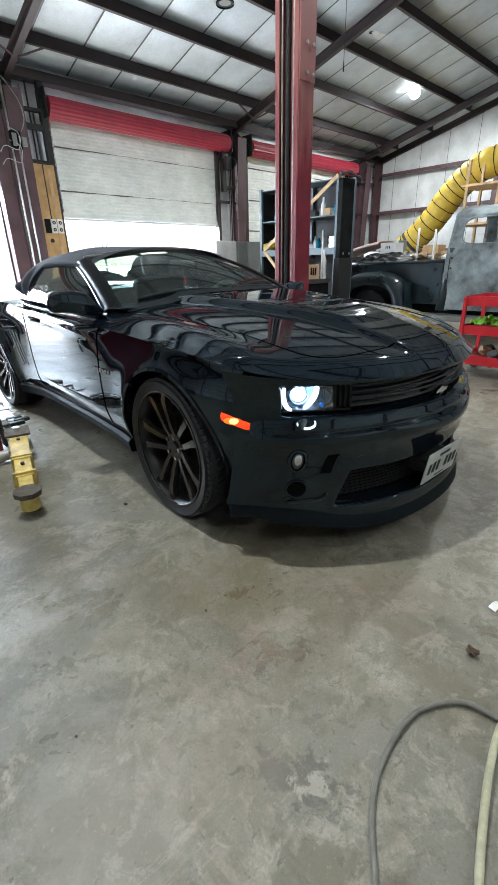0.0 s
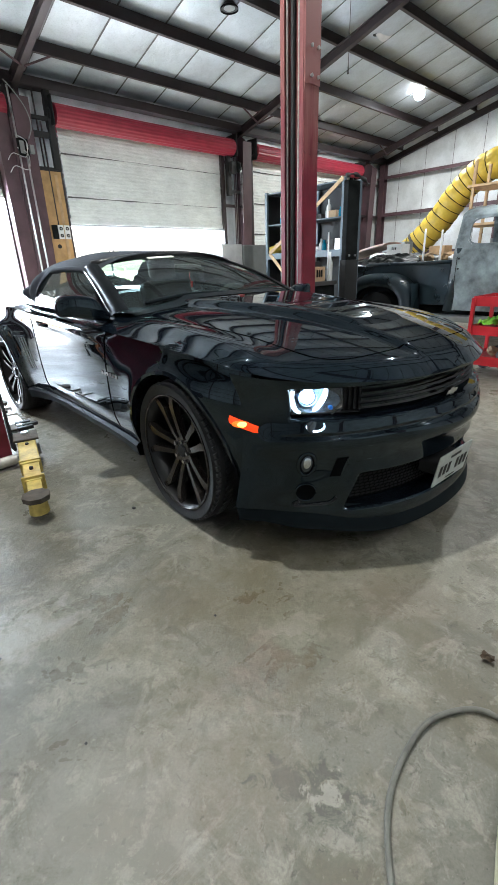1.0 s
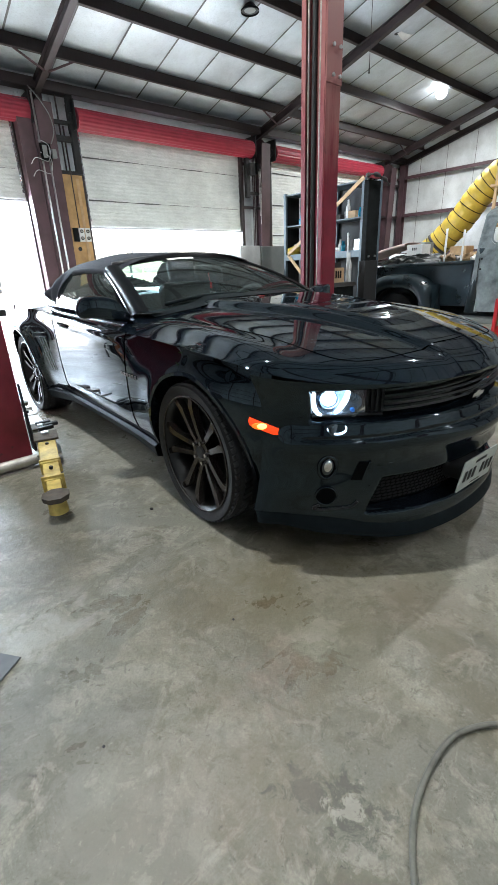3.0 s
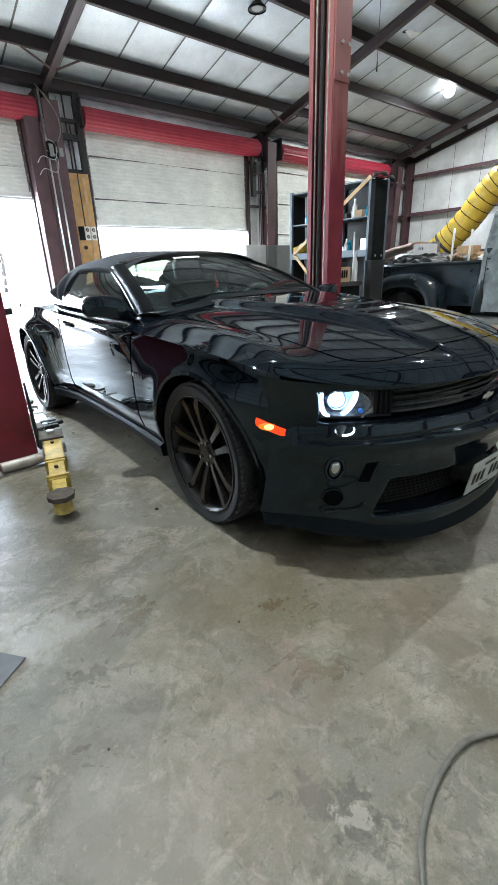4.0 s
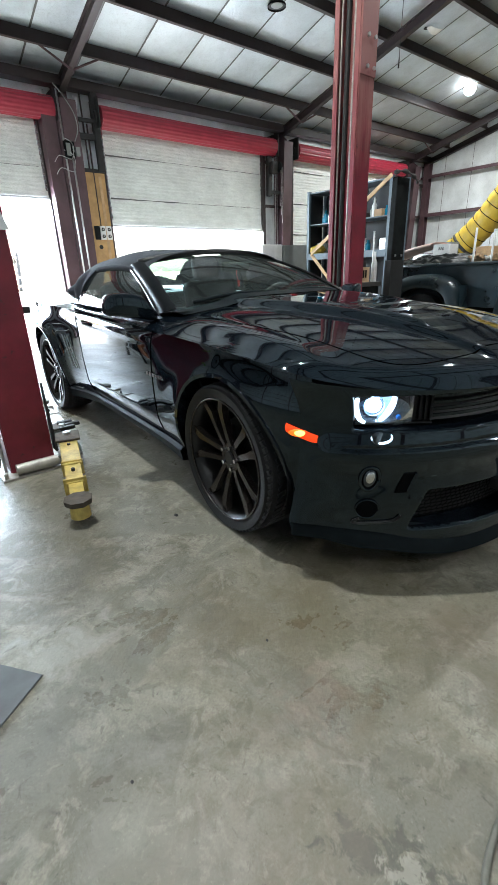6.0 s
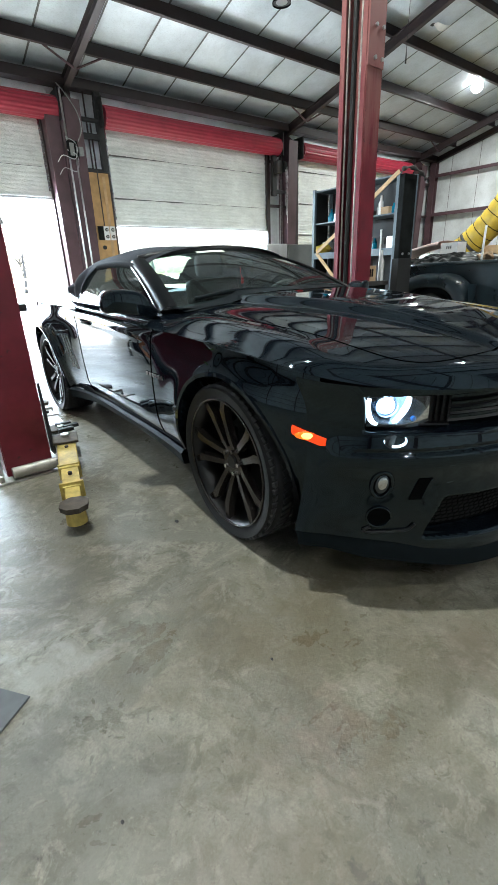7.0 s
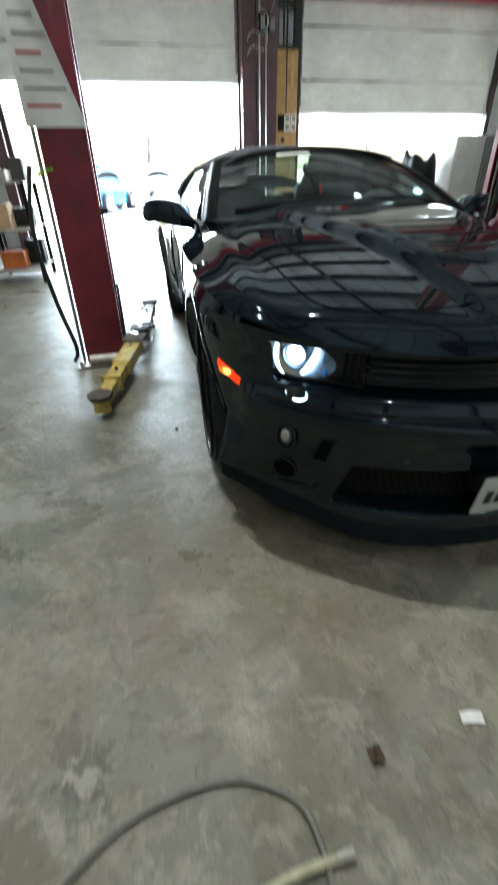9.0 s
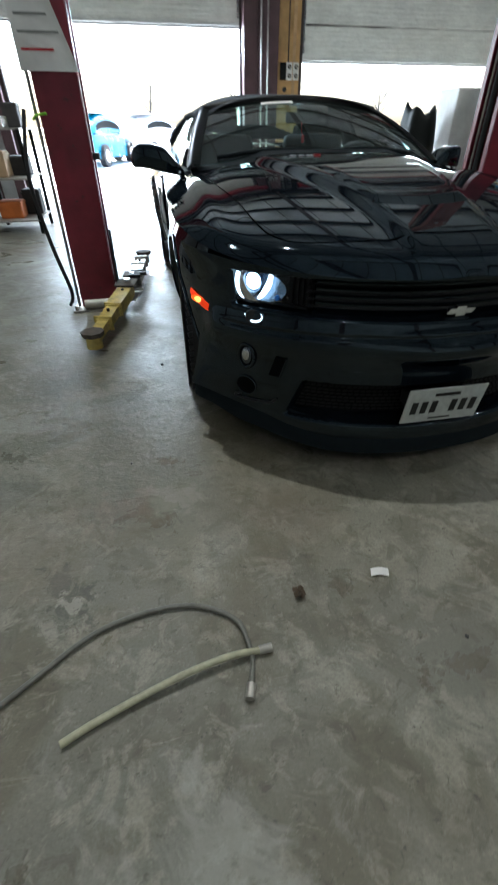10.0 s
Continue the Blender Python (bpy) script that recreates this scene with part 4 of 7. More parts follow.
for sg in (-1, 1):
    part("body_side", flank(sg), M["paint"], car, smooth=True)
    for cx, r, cz in ((-0.07, 0.402, 0.355), (-WB, 0.408, 0.36)):
        def lip(u, v, cx=cx, cz=cz, r=r, sg=sg):
            a = radians(-22 + 224 * u)
            d = (0.0, 0.016, 0.018, -0.02)[round(v * 3)]
            o = (0.004, 0.007, -0.012, -0.15)[round(v * 3)]
            x, z = cx + (r + d - 0.004) * math.cos(a), cz + (r + d - 0.004) * math.sin(a)
            return (x, sg * (side_y(x, max(z, 0.2)) + o), z)
        part("wheel_arch_lip", grid(lip, 60, 3, flip=sg < 0), M["paint"], car, smooth=True, angle=40)
        well = cyl((cx, sg * 0.865, cz), (cx, sg * 0.55, cz), r + 0.012, seg=64, caps=False)
        bmesh.ops.delete(well, geom=[v for v in well.verts if v.co.z < 0.21], context="VERTS")
        part("wheel_well", well, M["plastic"], car, smooth=True)
        part("well_panel", cyl((cx, sg * 0.55, cz), (cx, sg * 0.54, cz), r + 0.02, seg=40), M["plastic"], car)


def top_surface(u, v):
    y = (2 * u - 1)
    x0 = -3.86
    k = abs(y)
    # run out to the flank line at the sides and the nose curve in front
    xe = 0.86 * reach(k * 0.93)
    x = x0 + v * (xe - x0)
    yy = y * half(min(x, 0.0)) if x < 0 else y * 0.93
    return (x, max(-half(x), min(half(x), yy)), top_z(x, yy))


def cabin_hole(c):
    return not (-2.62 < c.x < -0.80 and abs(c.y) < 0.735)


part("bonnet_and_deck", grid(top_surface, 160, 220, keep=cabin_hole), M["paint"], car, "black bonnet with a raised centre and rear deck", smooth=True)


# nose: bumper with grille mouth, lower intake, lamp pockets
def nose_recess(y, z):
    a = abs(y)
    d = 0.075 * step(0.632, 0.648, z) * (1 - step(0.752, 0.762, z)) * (1 - step(0.722, 0.738, a))
    wl = 0.497 + 0.34 * (0.39 - z)
    d += 0.09 * step(0.225, 0.24, z) * (1 - step(0.375, 0.395, z)) * (1 - step(wl - 0.015, wl + 0.015, a))
    d += 0.008 * (1 - step(0.004, 0.010, abs(z - 0.585 + 0.02 * a))) * (1 - step(0.70, 0.78, a))
    return d


def nose(u, v):
    s = math.sin((2 * u - 1) * 0.5 * math.pi)
    y = 0.842 * math.copysign(abs(s) ** 0.9, s)
    xe = 0.86 * reach(y)
    zt = top_z(xe - 0.001, y)
    zb = 0.15 + 0.10 * step(0.35, 0.84, abs(y))
    z = zb + v * (zt - zb)
    bulge = (0.022 + 0.034 * (1 - step(0.0, 0.40, abs(y)))) * math.exp(-((z - 0.54) / 0.06) ** 2) - 0.030 * (1 - step(0.16, 0.36, z)) * step(0.3, 0.8, abs(y)) + 0.012 * math.exp(-((z - 0.2) / 0.05) ** 2)
    fade = 1 - step(0.78, 0.84, abs(y))
    d = Vector((xe / 0.74, y / 0.865, 0)).normalized() * ((bulge - nose_recess(y, z)) * fade)
    drop = side_y(0.39, z) - side_y(0.39, 0.6)
    return (xe + d.x, y + d.y + math.copysign(drop * step(0.6, 0.84, abs(y)), y), z)


part("front_bumper", grid(nose, 260, 110, flip=True), M["paint"], car, "black front bumper", smooth=True)


def nose_frame(y, z, out=0.0):
    """A frame on the bumper skin: x outwards, y along the skin, z up."""
    s = math.copysign((abs(y) / 0.842) ** (1 / 0.9), y)
    u = (math.asin(max(-1.0, min(1.0, s))) * 2 / math.pi + 1) / 2
    zt, zb = top_z(0.86 * reach(y) - 0.001, y), 0.15 + 0.10 * step(0.35, 0.84, abs(y))
    v = (z - zb) / (zt - zb)
    p = Vector(nose(u, v))
    a = (Vector(nose(u + 0.004, v)) - Vector(nose(u - 0.004, v))).normalized()
    c = (Vector(nose(u, v + 0.02)) - Vector(nose(u, v - 0.02))).normalized()
    n = a.cross(c).normalized()
    if n.x < 0:
        n = -n
    c = n.cross(a).normalized()
    if c.z < 0:
        a, c = -a, -c
    p = p + n * out
    return Matrix(((n.x, a.x, c.x, p.x), (n.y, a.y, c.y, p.y), (n.z, a.z, c.z, p.z), (0, 0, 0, 1)))


def splitter(u, v):
    j = round(v * 4)
    o, z = ((-0.03, 0.222), (-0.006, 0.175), (0.012, 0.128), (0.014, 0.104), (-0.15, 0.098))[j]
    p = Vector(nose(u, 0.03))
    n = Vector((p.x / 0.74, p.y / 0.865, 0)).normalized()
    p = p + n * o
    t = step(0.70, 0.87, abs(p.y)) * (j > 1)
    return (p.x, p.y * (1 - 0.02 * t), z + 0.062 * step(0.35, 0.84, abs(p.y)) + 0.024 * t)


part("splitter", grid(splitter, 100, 4, flip=True), M["lip"], car, "satin black front splitter", smooth=True, angle=35)
part("underbody", box(-3.7, 0.45, -0.70, 0.70, 0.15, 0.22, 0.02), M["plastic"], car)
part("engine_bay", box(-0.7, 0.38, -0.52, 0.52, 0.22, 0.74, 0.05), M["plastic"], car)
part("rear_panel", grid(lambda u, v: (-3.86 - 0.04 * math.sin(v * math.pi), (2 * u - 1) * (0.74 if v > 0.5 else 0.72), 0.28 + v * 0.68), 20, 10), M["paint"], car, smooth=True)

# grille slats, badge, intake mesh
for z in (0.664, 0.688, 0.712, 0.736):
    def slat(u, v, z=z):
        y = (2 * u - 1) * 0.50
        k = reach(y)
        j = round(v * 2)
        return (0.86 * k - 0.055 + (0.012, 0.020, 0.0)[j], y, z + (0.005, -0.002, -0.006)[j])
    part("grille_slat", grid(slat, 24, 2, flip=True), M["grille"], car)
def mesh_wire(u, v, k=0):
    y = (2 * u - 1) * (0.50 + 0.10 * (1 - v))
    return Vector((0.86 * reach(y) - 0.070, y, 0.242 + 0.138 * v))


part("intake_backing", grid(lambda u, v: tuple(mesh_wire(u, v) - Vector((0.008, 0, 0))), 30, 4, flip=True), M["black"], car)
wires = bmesh.new()
for k in range(9):
    tube([mesh_wire(i / 30, (k + 0.5) / 9) for i in range(31)], 0.0022, 4, wires)
for k in range(48):
    tube([mesh_wire((k + 0.5 + 0.5 * (j % 2)) / 48.6, j / 9) for j in range(10)], 0.0018, 4, wires)
part("intake_mesh", wires, M["pit"], car, "black wire mesh in the lower intake")
bow = prism([(-0.085, 0.0), (-0.065, 0.022), (-0.03, 0.022), (-0.025, 0.032), (0.03, 0.032), (0.025, 0.022), (0.085, 0.022), (0.065, 0.0), (0.03, 0.0), (0.025, -0.012), (-0.03, -0.012), (-0.025, 0.0)], "x", 0.824, 0.840)
bmesh.ops.transform(bow, matrix=Matrix.Translation((0, 0, 0.650)) @ Matrix.Diagonal((1, 0.62, 0.75, 1)), verts=bow.verts)
part("grille_badge", bow, M["chrome"], car, "plain chrome cross-shaped badge")


def at_nose(y, z, out=0.0):
    return 0.86 * reach(y) + out


for sg in (-1, 1):
    yc = sg * 0.625
    nx_ = at_nose(yc, 0.70)
    turn = pose(nx_ - 0.030, yc + sg * -0.018, 0.700, 0, 90, sg * 38)
    # local z points forward along the beam, x down
    def span(a, c, z0, z1, x0, x1, bev=0.002, sg=sg):
        return box(x0, x1, min(sg * a, sg * c), max(sg * a, sg * c), z0, z1, bev)
    lamp = part("headlamp", span(-0.145, 0.150, -0.038, -0.025, -0.056, 0.052, 0.01), M["grille"], car, "lit headlamp with a halo ring")
    lamp.matrix_basis = turn
    dish = grid(lambda u, v, sg=sg: (0.050 * v * math.cos(2 * math.pi * u) - 0.003, sg * (0.045 + 0.098 * v * math.sin(2 * math.pi * u)), -0.024 + 0.018 * v * v), 40, 6)
    part("reflector", dish, M["reflector"], lamp, "bright faceted reflector bowl", smooth=True)
    part("bezel", cyl((-0.020, sg * 0.076, -0.024), (-0.020, sg * 0.076, 0.002), 0.030, 0.037, 28, caps=False), M["chromedark"], lamp, smooth=True)
    pr = bmesh.new()
    bmesh.ops.create_uvsphere(pr, u_segments=24, v_segments=12, radius=0.028)
    bmesh.ops.transform(pr, matrix=Matrix.Translation((-0.020, sg * 0.076, -0.008)) @ Matrix.Diagonal((1, 1, 0.5, 1)), verts=pr.verts)
    part("projector", pr, M["xenon"], lamp, "bright white projector lens", smooth=True)
    for arc, fat in ((((-0.048, 0.134), (-0.020, 0.138), (0.010, 0.132), (0.032, 0.120), (0.041, 0.104)), 0.0060), (((-0.050, 0.004), (-0.024, 0.010), (0.000, 0.022), (0.022, 0.038), (0.036, 0.054)), 0.0085)):
        ring = tube(spline([(a, sg * c, -0.002) for a, c in arc], 24), lambda w, fat=fat: 0.0036 + fat * math.sin(math.pi * min(1.0, 0.18 + 0.76 * w)), 8)
        part("halo", ring, M["halo"], lamp, "glowing white halo arc", smooth=True)
    part("blue_reflector", cyl((0.028, -sg * 0.018, -0.020), (0.028, -sg * 0.018, -0.004), 0.012, 0.008, 14), M["bluelens"], lamp, "small blue reflector", smooth=True, angle=40)
    part("lamp_shelf", span(-0.135, 0.140, -0.022, 0.0, 0.044, 0.050), M["grille"], lamp)
    for k in range(4):
        part("lamp_rib", span(-0.068 - 0.020 * k, -0.075 - 0.020 * k, -0.026, -0.010, -0.050, 0.040, 0.001), M["grille"], lamp)
    lns = grid(lambda u, v, sg=sg: (-0.055 + 0.107 * u, sg * (-0.064 + 0.210 * v), 0.016 - 0.020 * (2 * v - 1) ** 2 - 0.008 * (2 * u - 1) ** 2), 10, 18)
    part("lamp_lens", lns, M["lens"], lamp, smooth=True).visible_shadow = False
    ldat = bpy.data.lights.new("headlamp_beam", "SPOT")
    ldat.energy, ldat.spot_size, ldat.spot_blend, ldat.shadow_soft_size, ldat.color = 10, radians(50), 0.6, 0.03, (0.8, 0.92, 1.0)
    beam = new("headlamp_beam", ldat)
    beam.matrix_world = CAR @ look((nx_ + 0.09, yc, 0.70), (nx_ + 4, yc + sg * 0.8, 0.3))
    lx, ly = at_nose(sg * 0.672, 0.6), sg * 0.672
    part("lower_lamp", cyl((lx - 0.05, ly, 0.611), (lx + 0.008, ly + sg * 0.006, 0.610), 0.018, 0.023, 20), M["satin"], car, "small round lamp under the headlamp", smooth=True, angle=40)
    crescent = [(0.672 + 0.026 * math.cos(c), 0.615 + 0.021 * math.sin(c)) for c in [radians(150 + 215 * i / 20) for i in range(21)]]
    ring2 = tube([(at_nose(sg * y, 0.6) + 0.012, sg * y, z) for y, z in crescent], lambda w: 0.0012 + 0.0034 * math.sin(math.pi * w), 6)
    part("lower_halo", ring2, M["halo"], car)
    # fog lamp in a dark pocket, a round hole with a lip under it, and a slanting slit beside it
    fm = nose_frame(sg * 0.687, 0.453)
    fog = bmesh.new()
    bmesh.ops.create_uvsphere(fog, u_segments=28, v_segments=14, radius=1.0)
    bmesh.ops.transform(fog, matrix=fm @ Matrix.Diagonal((0.014, 0.027, 0.042, 1)), verts=fog.verts)
    fl = part("fog_lamp", fog, M["chromedark"], car, "round clear fog lamp", smooth=True)
    bulb = bmesh.new()
    bmesh.ops.create_uvsphere(bulb, u_segments=18, v_segments=10, radius=1.0)
    bmesh.ops.transform(bulb, matrix=fm @ Matrix.Translation((0.009, 0.0, 0.008)) @ Matrix.Diagonal((0.008, 0.017, 0.027, 1)), verts=bulb.verts)
    part("bulb_cap", bulb, M["chrome"], fl, smooth=True)
    ring3 = tube([fm @ Vector((0.004, 0.034 * math.cos(a), 0.050 * math.sin(a))) for a in [2 * math.pi * i / 32 for i in range(33)]], 0.0075, 8)
    part("fog_bezel", ring3, M["paint"], car, smooth=True)
    hm = nose_frame(sg * 0.685, 0.325)
    hole = bmesh.new()
    bmesh.ops.create_uvsphere(hole, u_segments=24, v_segments=12, radius=1.0)
    bmesh.ops.transform(hole, matrix=hm @ Matrix.Diagonal((0.004, 0.040, 0.037, 1)), verts=hole.verts)
    part("bumper_hole", hole, M["pit"], car, smooth=True)
    rim_ = tube([hm @ Vector((0.002, 0.043 * math.cos(a), 0.040 * math.sin(a))) for a in [2 * math.pi * i / 28 for i in range(29)]], 0.004, 8)
    part("hole_rim", rim_, M["paint"], car, smooth=True)
    hook = [(0.70, 0.283), (0.715, 0.270), (0.70, 0.262), (0.67, 0.262), (0.64, 0.264), (0.612, 0.268), (0.60, 0.280), (0.592, 0.292)]
    part("hole_lip", tube(spline([nose_frame(sg * y, z, 0.004) @ Vector((0, 0, 0)) for y, z in hook], 40), 0.0055, 8), M["satin_gloss"], car, smooth=True)
    def slit_pt(u, v, sg=sg):
        y, z = 0.618 - 0.022 * v - 0.034 * u, 0.392 + 0.082 * v
        return tuple(nose_frame(sg * y, z, 0.003).translation)
    part("bumper_slit", grid(slit_pt, 4, 6, flip=sg > 0), M["pit"], car, smooth=True)
    edge_ = tube([slit_pt(1.08, i / 8) for i in range(9)], 0.004, 8)
    part("slit_edge", edge_, M["paint"], car, smooth=True)
    # side marker on the wing
    def mark(u, v, sg=sg):
        x = 0.452 - 0.112 * u
        z = 0.572 + 0.036 * v + 0.036 * u
        return (x, sg * (plan_y(x) + 0.004 + 0.006 * math.sin(v * math.pi)), z)
    part("side_marker", grid(mark, 12, 5, flip=sg > 0), M["amber"], car, "glowing amber side marker lamp", smooth=True)
    for xb, rb_, hb, key, nm in ((0.388, 0.040, 0.0150, "amber_mid", "marker_glow"), (0.393, 0.025, 0.0125, "amber_hot", "marker_bulb")):
        blob = bmesh.new()
        bmesh.ops.create_uvsphere(blob, u_segments=18, v_segments=10, radius=1.0)
        bmesh.ops.transform(blob, matrix=pose(xb, sg * (plan_y(xb) + 0.006), 0.6105, 0, 0, sg * 52) @ Matrix.Diagonal((0.006 if key == "amber_mid" else 0.0085, rb_, hb, 1)), verts=blob.verts)
        part(nm, blob, M[key], car, "bright yellow bulb behind the amber lens" if key == "amber_hot" else "", smooth=True)
    # sill skirt
    def skirt(u, v, sg=sg):
        x = -0.50 - 1.90 * u
        j = round(v * 3)
        o, z = ((0.006, 0.292), (0.034, 0.276), (0.050, 0.212), (-0.03, 0.196))[j]
        return (x, sg * (side_y(x, z) + o), z)
    part("side_skirt", grid(skirt, 30, 3, flip=sg > 0), M["lip"], car, "satin black side skirt", smooth=True, angle=30)
    # shut lines: door front and rear edges, wing to bumper
    for xs, lean in ((-0.72, 0.03), (-1.98, -0.10)):
        pts = [(xs + lean * (z - 0.6), sg * (side_y(xs + lean * (z - 0.6), z) + 0.0005), z) for z in [0.33 + 0.57 * i / 20 for i in range(21)]]
        part("door_gap", tube(pts, 0.0032, 6), M["void"], car)
    gap = []
    for x, y in spline2([(-0.55, 0.745), (-0.30, 0.715), (-0.07, 0.69), (0.21, 0.652), (0.42, 0.628), (0.55, 0.590), (0.63, 0.50), (0.672, 0.32), (0.69, 0.0)], 70):
        gap.append((x, sg * y, top_z(x, y) - 0.0012))
    part("bonnet_gap", tube(gap, 0.0030, 6), M["void"], car)
    # gill vents ahead of the rear wheel
    for i in range(3):
        pts = []
        for k in range(11):
            z = 0.735 - 0.25 * k / 10
            x = -2.34 + 0.050 * i + 0.120 * k / 10
            pts.append((x, sg * (side_y(x, z) + 0.002), z))
        part("gill_vent", tube(pts, 0.0034, 6), M["zinc"], car)
    # door handle
    hx, hy = -1.77, side_y(-1.77, 0.86)
    handle = grid(lambda u, v: (hx + 0.105 - 0.21 * u, sg * (hy + 0.004 + 0.030 * math.sin(math.pi * u) ** 0.5 * math.sin(math.pi * v)), 0.845 + 0.030 * v + 0.006 * u), 16, 8, flip=sg > 0)
    part("door_handle", handle, M["paint"], car, smooth=True)
    # wing badge
    bd = bmesh.new()
    for k in range(6):
        x = -0.58 - 0.036 * k
        box(x - 0.026, x, sg * side_y(x, 0.66) - 0.004, sg * side_y(x, 0.66) + 0.004, 0.652, 0.674, 0.001, bd)
    part("wing_badge", bd, M["rim_edge"], car, "small plain metal letter bars")
    # mirror
    mir = bmesh.new()

    def shell(u, v):
        a = 2 * math.pi * u
        w = v * 6
        cz = lerp([(0, 0.955), (1, 0.985), (2, 1.018), (4, 1.038), (5.4, 1.026), (6, 1.016)], w)
        hz = lerp([(0, 0.014), (0.4, 0.024), (1, 0.036), (2, 0.060), (4, 0.057), (5.4, 0.042), (6, 0.006)], w)
        hx = lerp([(0, 0.006), (0.4, 0.032), (1, 0.052), (2, 0.070), (4, 0.066), (5.4, 0.040), (6, 0.003)], w)
        yy = lerp([(0, 0.790), (1, 0.840), (2, 0.895), (4, 1.015), (5.4, 1.062), (6, 1.076)], w)
        c, q = math.cos(a), math.sin(a)
        c, q = math.copysign(abs(c) ** 0.42, c), math.copysign(abs(q) ** 0.32, q)
        return (-0.80 + hx * c - 0.075 * v, sg * (yy - (0.09 + 0.04 * v if sg > 0 else 0)), cz + hz * q - (0.035 if sg > 0 else 0.006))
    grid(shell, 28, 24, bm=mir)
    bmesh.ops.recalc_face_normals(mir, faces=mir.faces)
    part("door_mirror", mir, M["paint"], car, smooth=True)
    inn = 0.11 if sg > 0 else 0.0
    part("mirror_glass", box(-0.918, -0.912, min(sg * (0.925 - inn), sg * (1.05 - inn)), max(sg * (0.925 - inn), sg * (1.05 - inn)), 0.990 - inn * 0.25, 1.065 - inn * 0.25, 0.002), M["chrome"], car)

# number plate on the bumper, turned by the mount
plate = part("number_plate", box(-0.003, 0.003, -0.155, 0.155, -0.078, 0.078, 0.002), M["plate"], car, "white number plate")
plate.matrix_basis = pose(0.886, 0.0, 0.322, 0, 9, 0)
for k in range(7):
    if k != 3:
        yv = -0.118 + 0.0393 * k
        part("plate_bar", box(0.0045, 0.0055, yv - 0.012, yv + 0.012, -0.034, 0.022), M["black"], plate)
for yv, zv, hv in ((0.050, 0.050, 0.007), (0.045, -0.061, 0.0035)):
    part("plate_bar", box(0.0045, 0.0055, -yv, yv, zv - hv, zv + hv), M["black"], plate)
part("plate_bracket", box(0.78, 0.881, -0.12, 0.12, 0.29, 0.35, 0.01), M["plastic"], car)


# windscreen, roof, windows
def screen(u, v):
    y = (2 * u - 1)
    w = 0.735 + (0.585 - 0.735) * v
    x = -0.60 - 0.74 * v - 0.16 * (y * y) * (1 - 0.35 * v)
    z = 1.012 + 0.288 * v - 0.055 * v * y * y - 0.03 * (1 - v) * y * y
    return (x, y * w, z + 0.02 * math.sin(v * math.pi))


part("windscreen", grid(screen, 24, 12), M["window"], car, "tinted windscreen", smooth=True).visible_shadow = False


def pillar(u, v, sg):
    """The windscreen pillar as a broad, slightly rounded strip."""
    p = Vector(screen((1 + sg) / 2, u))
    across = (Vector((0.014, -sg * 0.030, 0.010)), Vector((0.012, sg * 0.004, 0.012)), Vector((-0.03, sg * 0.026, 0.0)), Vector((-0.085, sg * 0.034, -0.018)), Vector((-0.10, sg * 0.015, -0.03)))
    return p + across[round(v * 4)]


for sg in (-1, 1):
    part("windscreen_pillar", grid(lambda u, v: pillar(u, v, sg), 14, 4, flip=sg < 0), M["pillar"], car, smooth=True)
    part("pillar_trim", tube([pillar(0.04 + 0.94 * t / 14, 0.75, sg) + Vector((-0.006, sg * 0.003, 0)) for t in range(15)], 0.0042, 6), M["chrome"], car, "bright window trim", smooth=True)
part("windscreen_header", tube([Vector(screen(t / 16, 1.0)) + Vector((-0.005, 0, 0.004)) for t in range(17)], 0.022, 8), M["satin"], car, smooth=True)
ZR = [(-2.86, 1.07), (-2.74, 1.19), (-2.56, 1.290), (-2.30, 1.335), (-1.95, 1.350), (-1.65, 1.347), (-1.33, 1.312)]
WR = [(-2.86, 0.74), (-2.72, 0.725), (-2.52, 0.695), (-2.28, 0.665), (-1.95, 0.645), (-1.65, 0.635), (-1.33, 0.60)]
roof_line, roof_wide = fair(ZR, 0.05), fair(WR, 0.05)


def soft(u, v):
    x = -1.33 - 1.53 * u
    y = (2 * v - 1)
    zt, w = roof_line(x), roof_wide(x)
    a = abs(y)
    z = zt - 0.10 * a ** 4 * min(1, (zt - 1.04) / 0.2) - 0.012 * a ** 2
    bow_ = 0.006 * math.cos((x + 1.35) * 11) - 0.006
    return (x + 0.30 * a * a * u, y * w, z + bow_ * (1 - a ** 4))


def rear_hole(c):
    return not (-2.74 < c.x < -2.45 and abs(c.y) < 0.38)


part("soft_top", grid(soft, 150, 90, keep=rear_hole), M["cloth"], car, "black cloth soft top", smooth=True)
part("rear_window", grid(lambda u, v: tuple(Vector(soft((1.06 + 0.44 * u) / 1.53, 0.15 + 0.70 * v)) + Vector((0, 0, -0.004))), 10, 16), M["side_glass"], car, smooth=True).visible_shadow = False
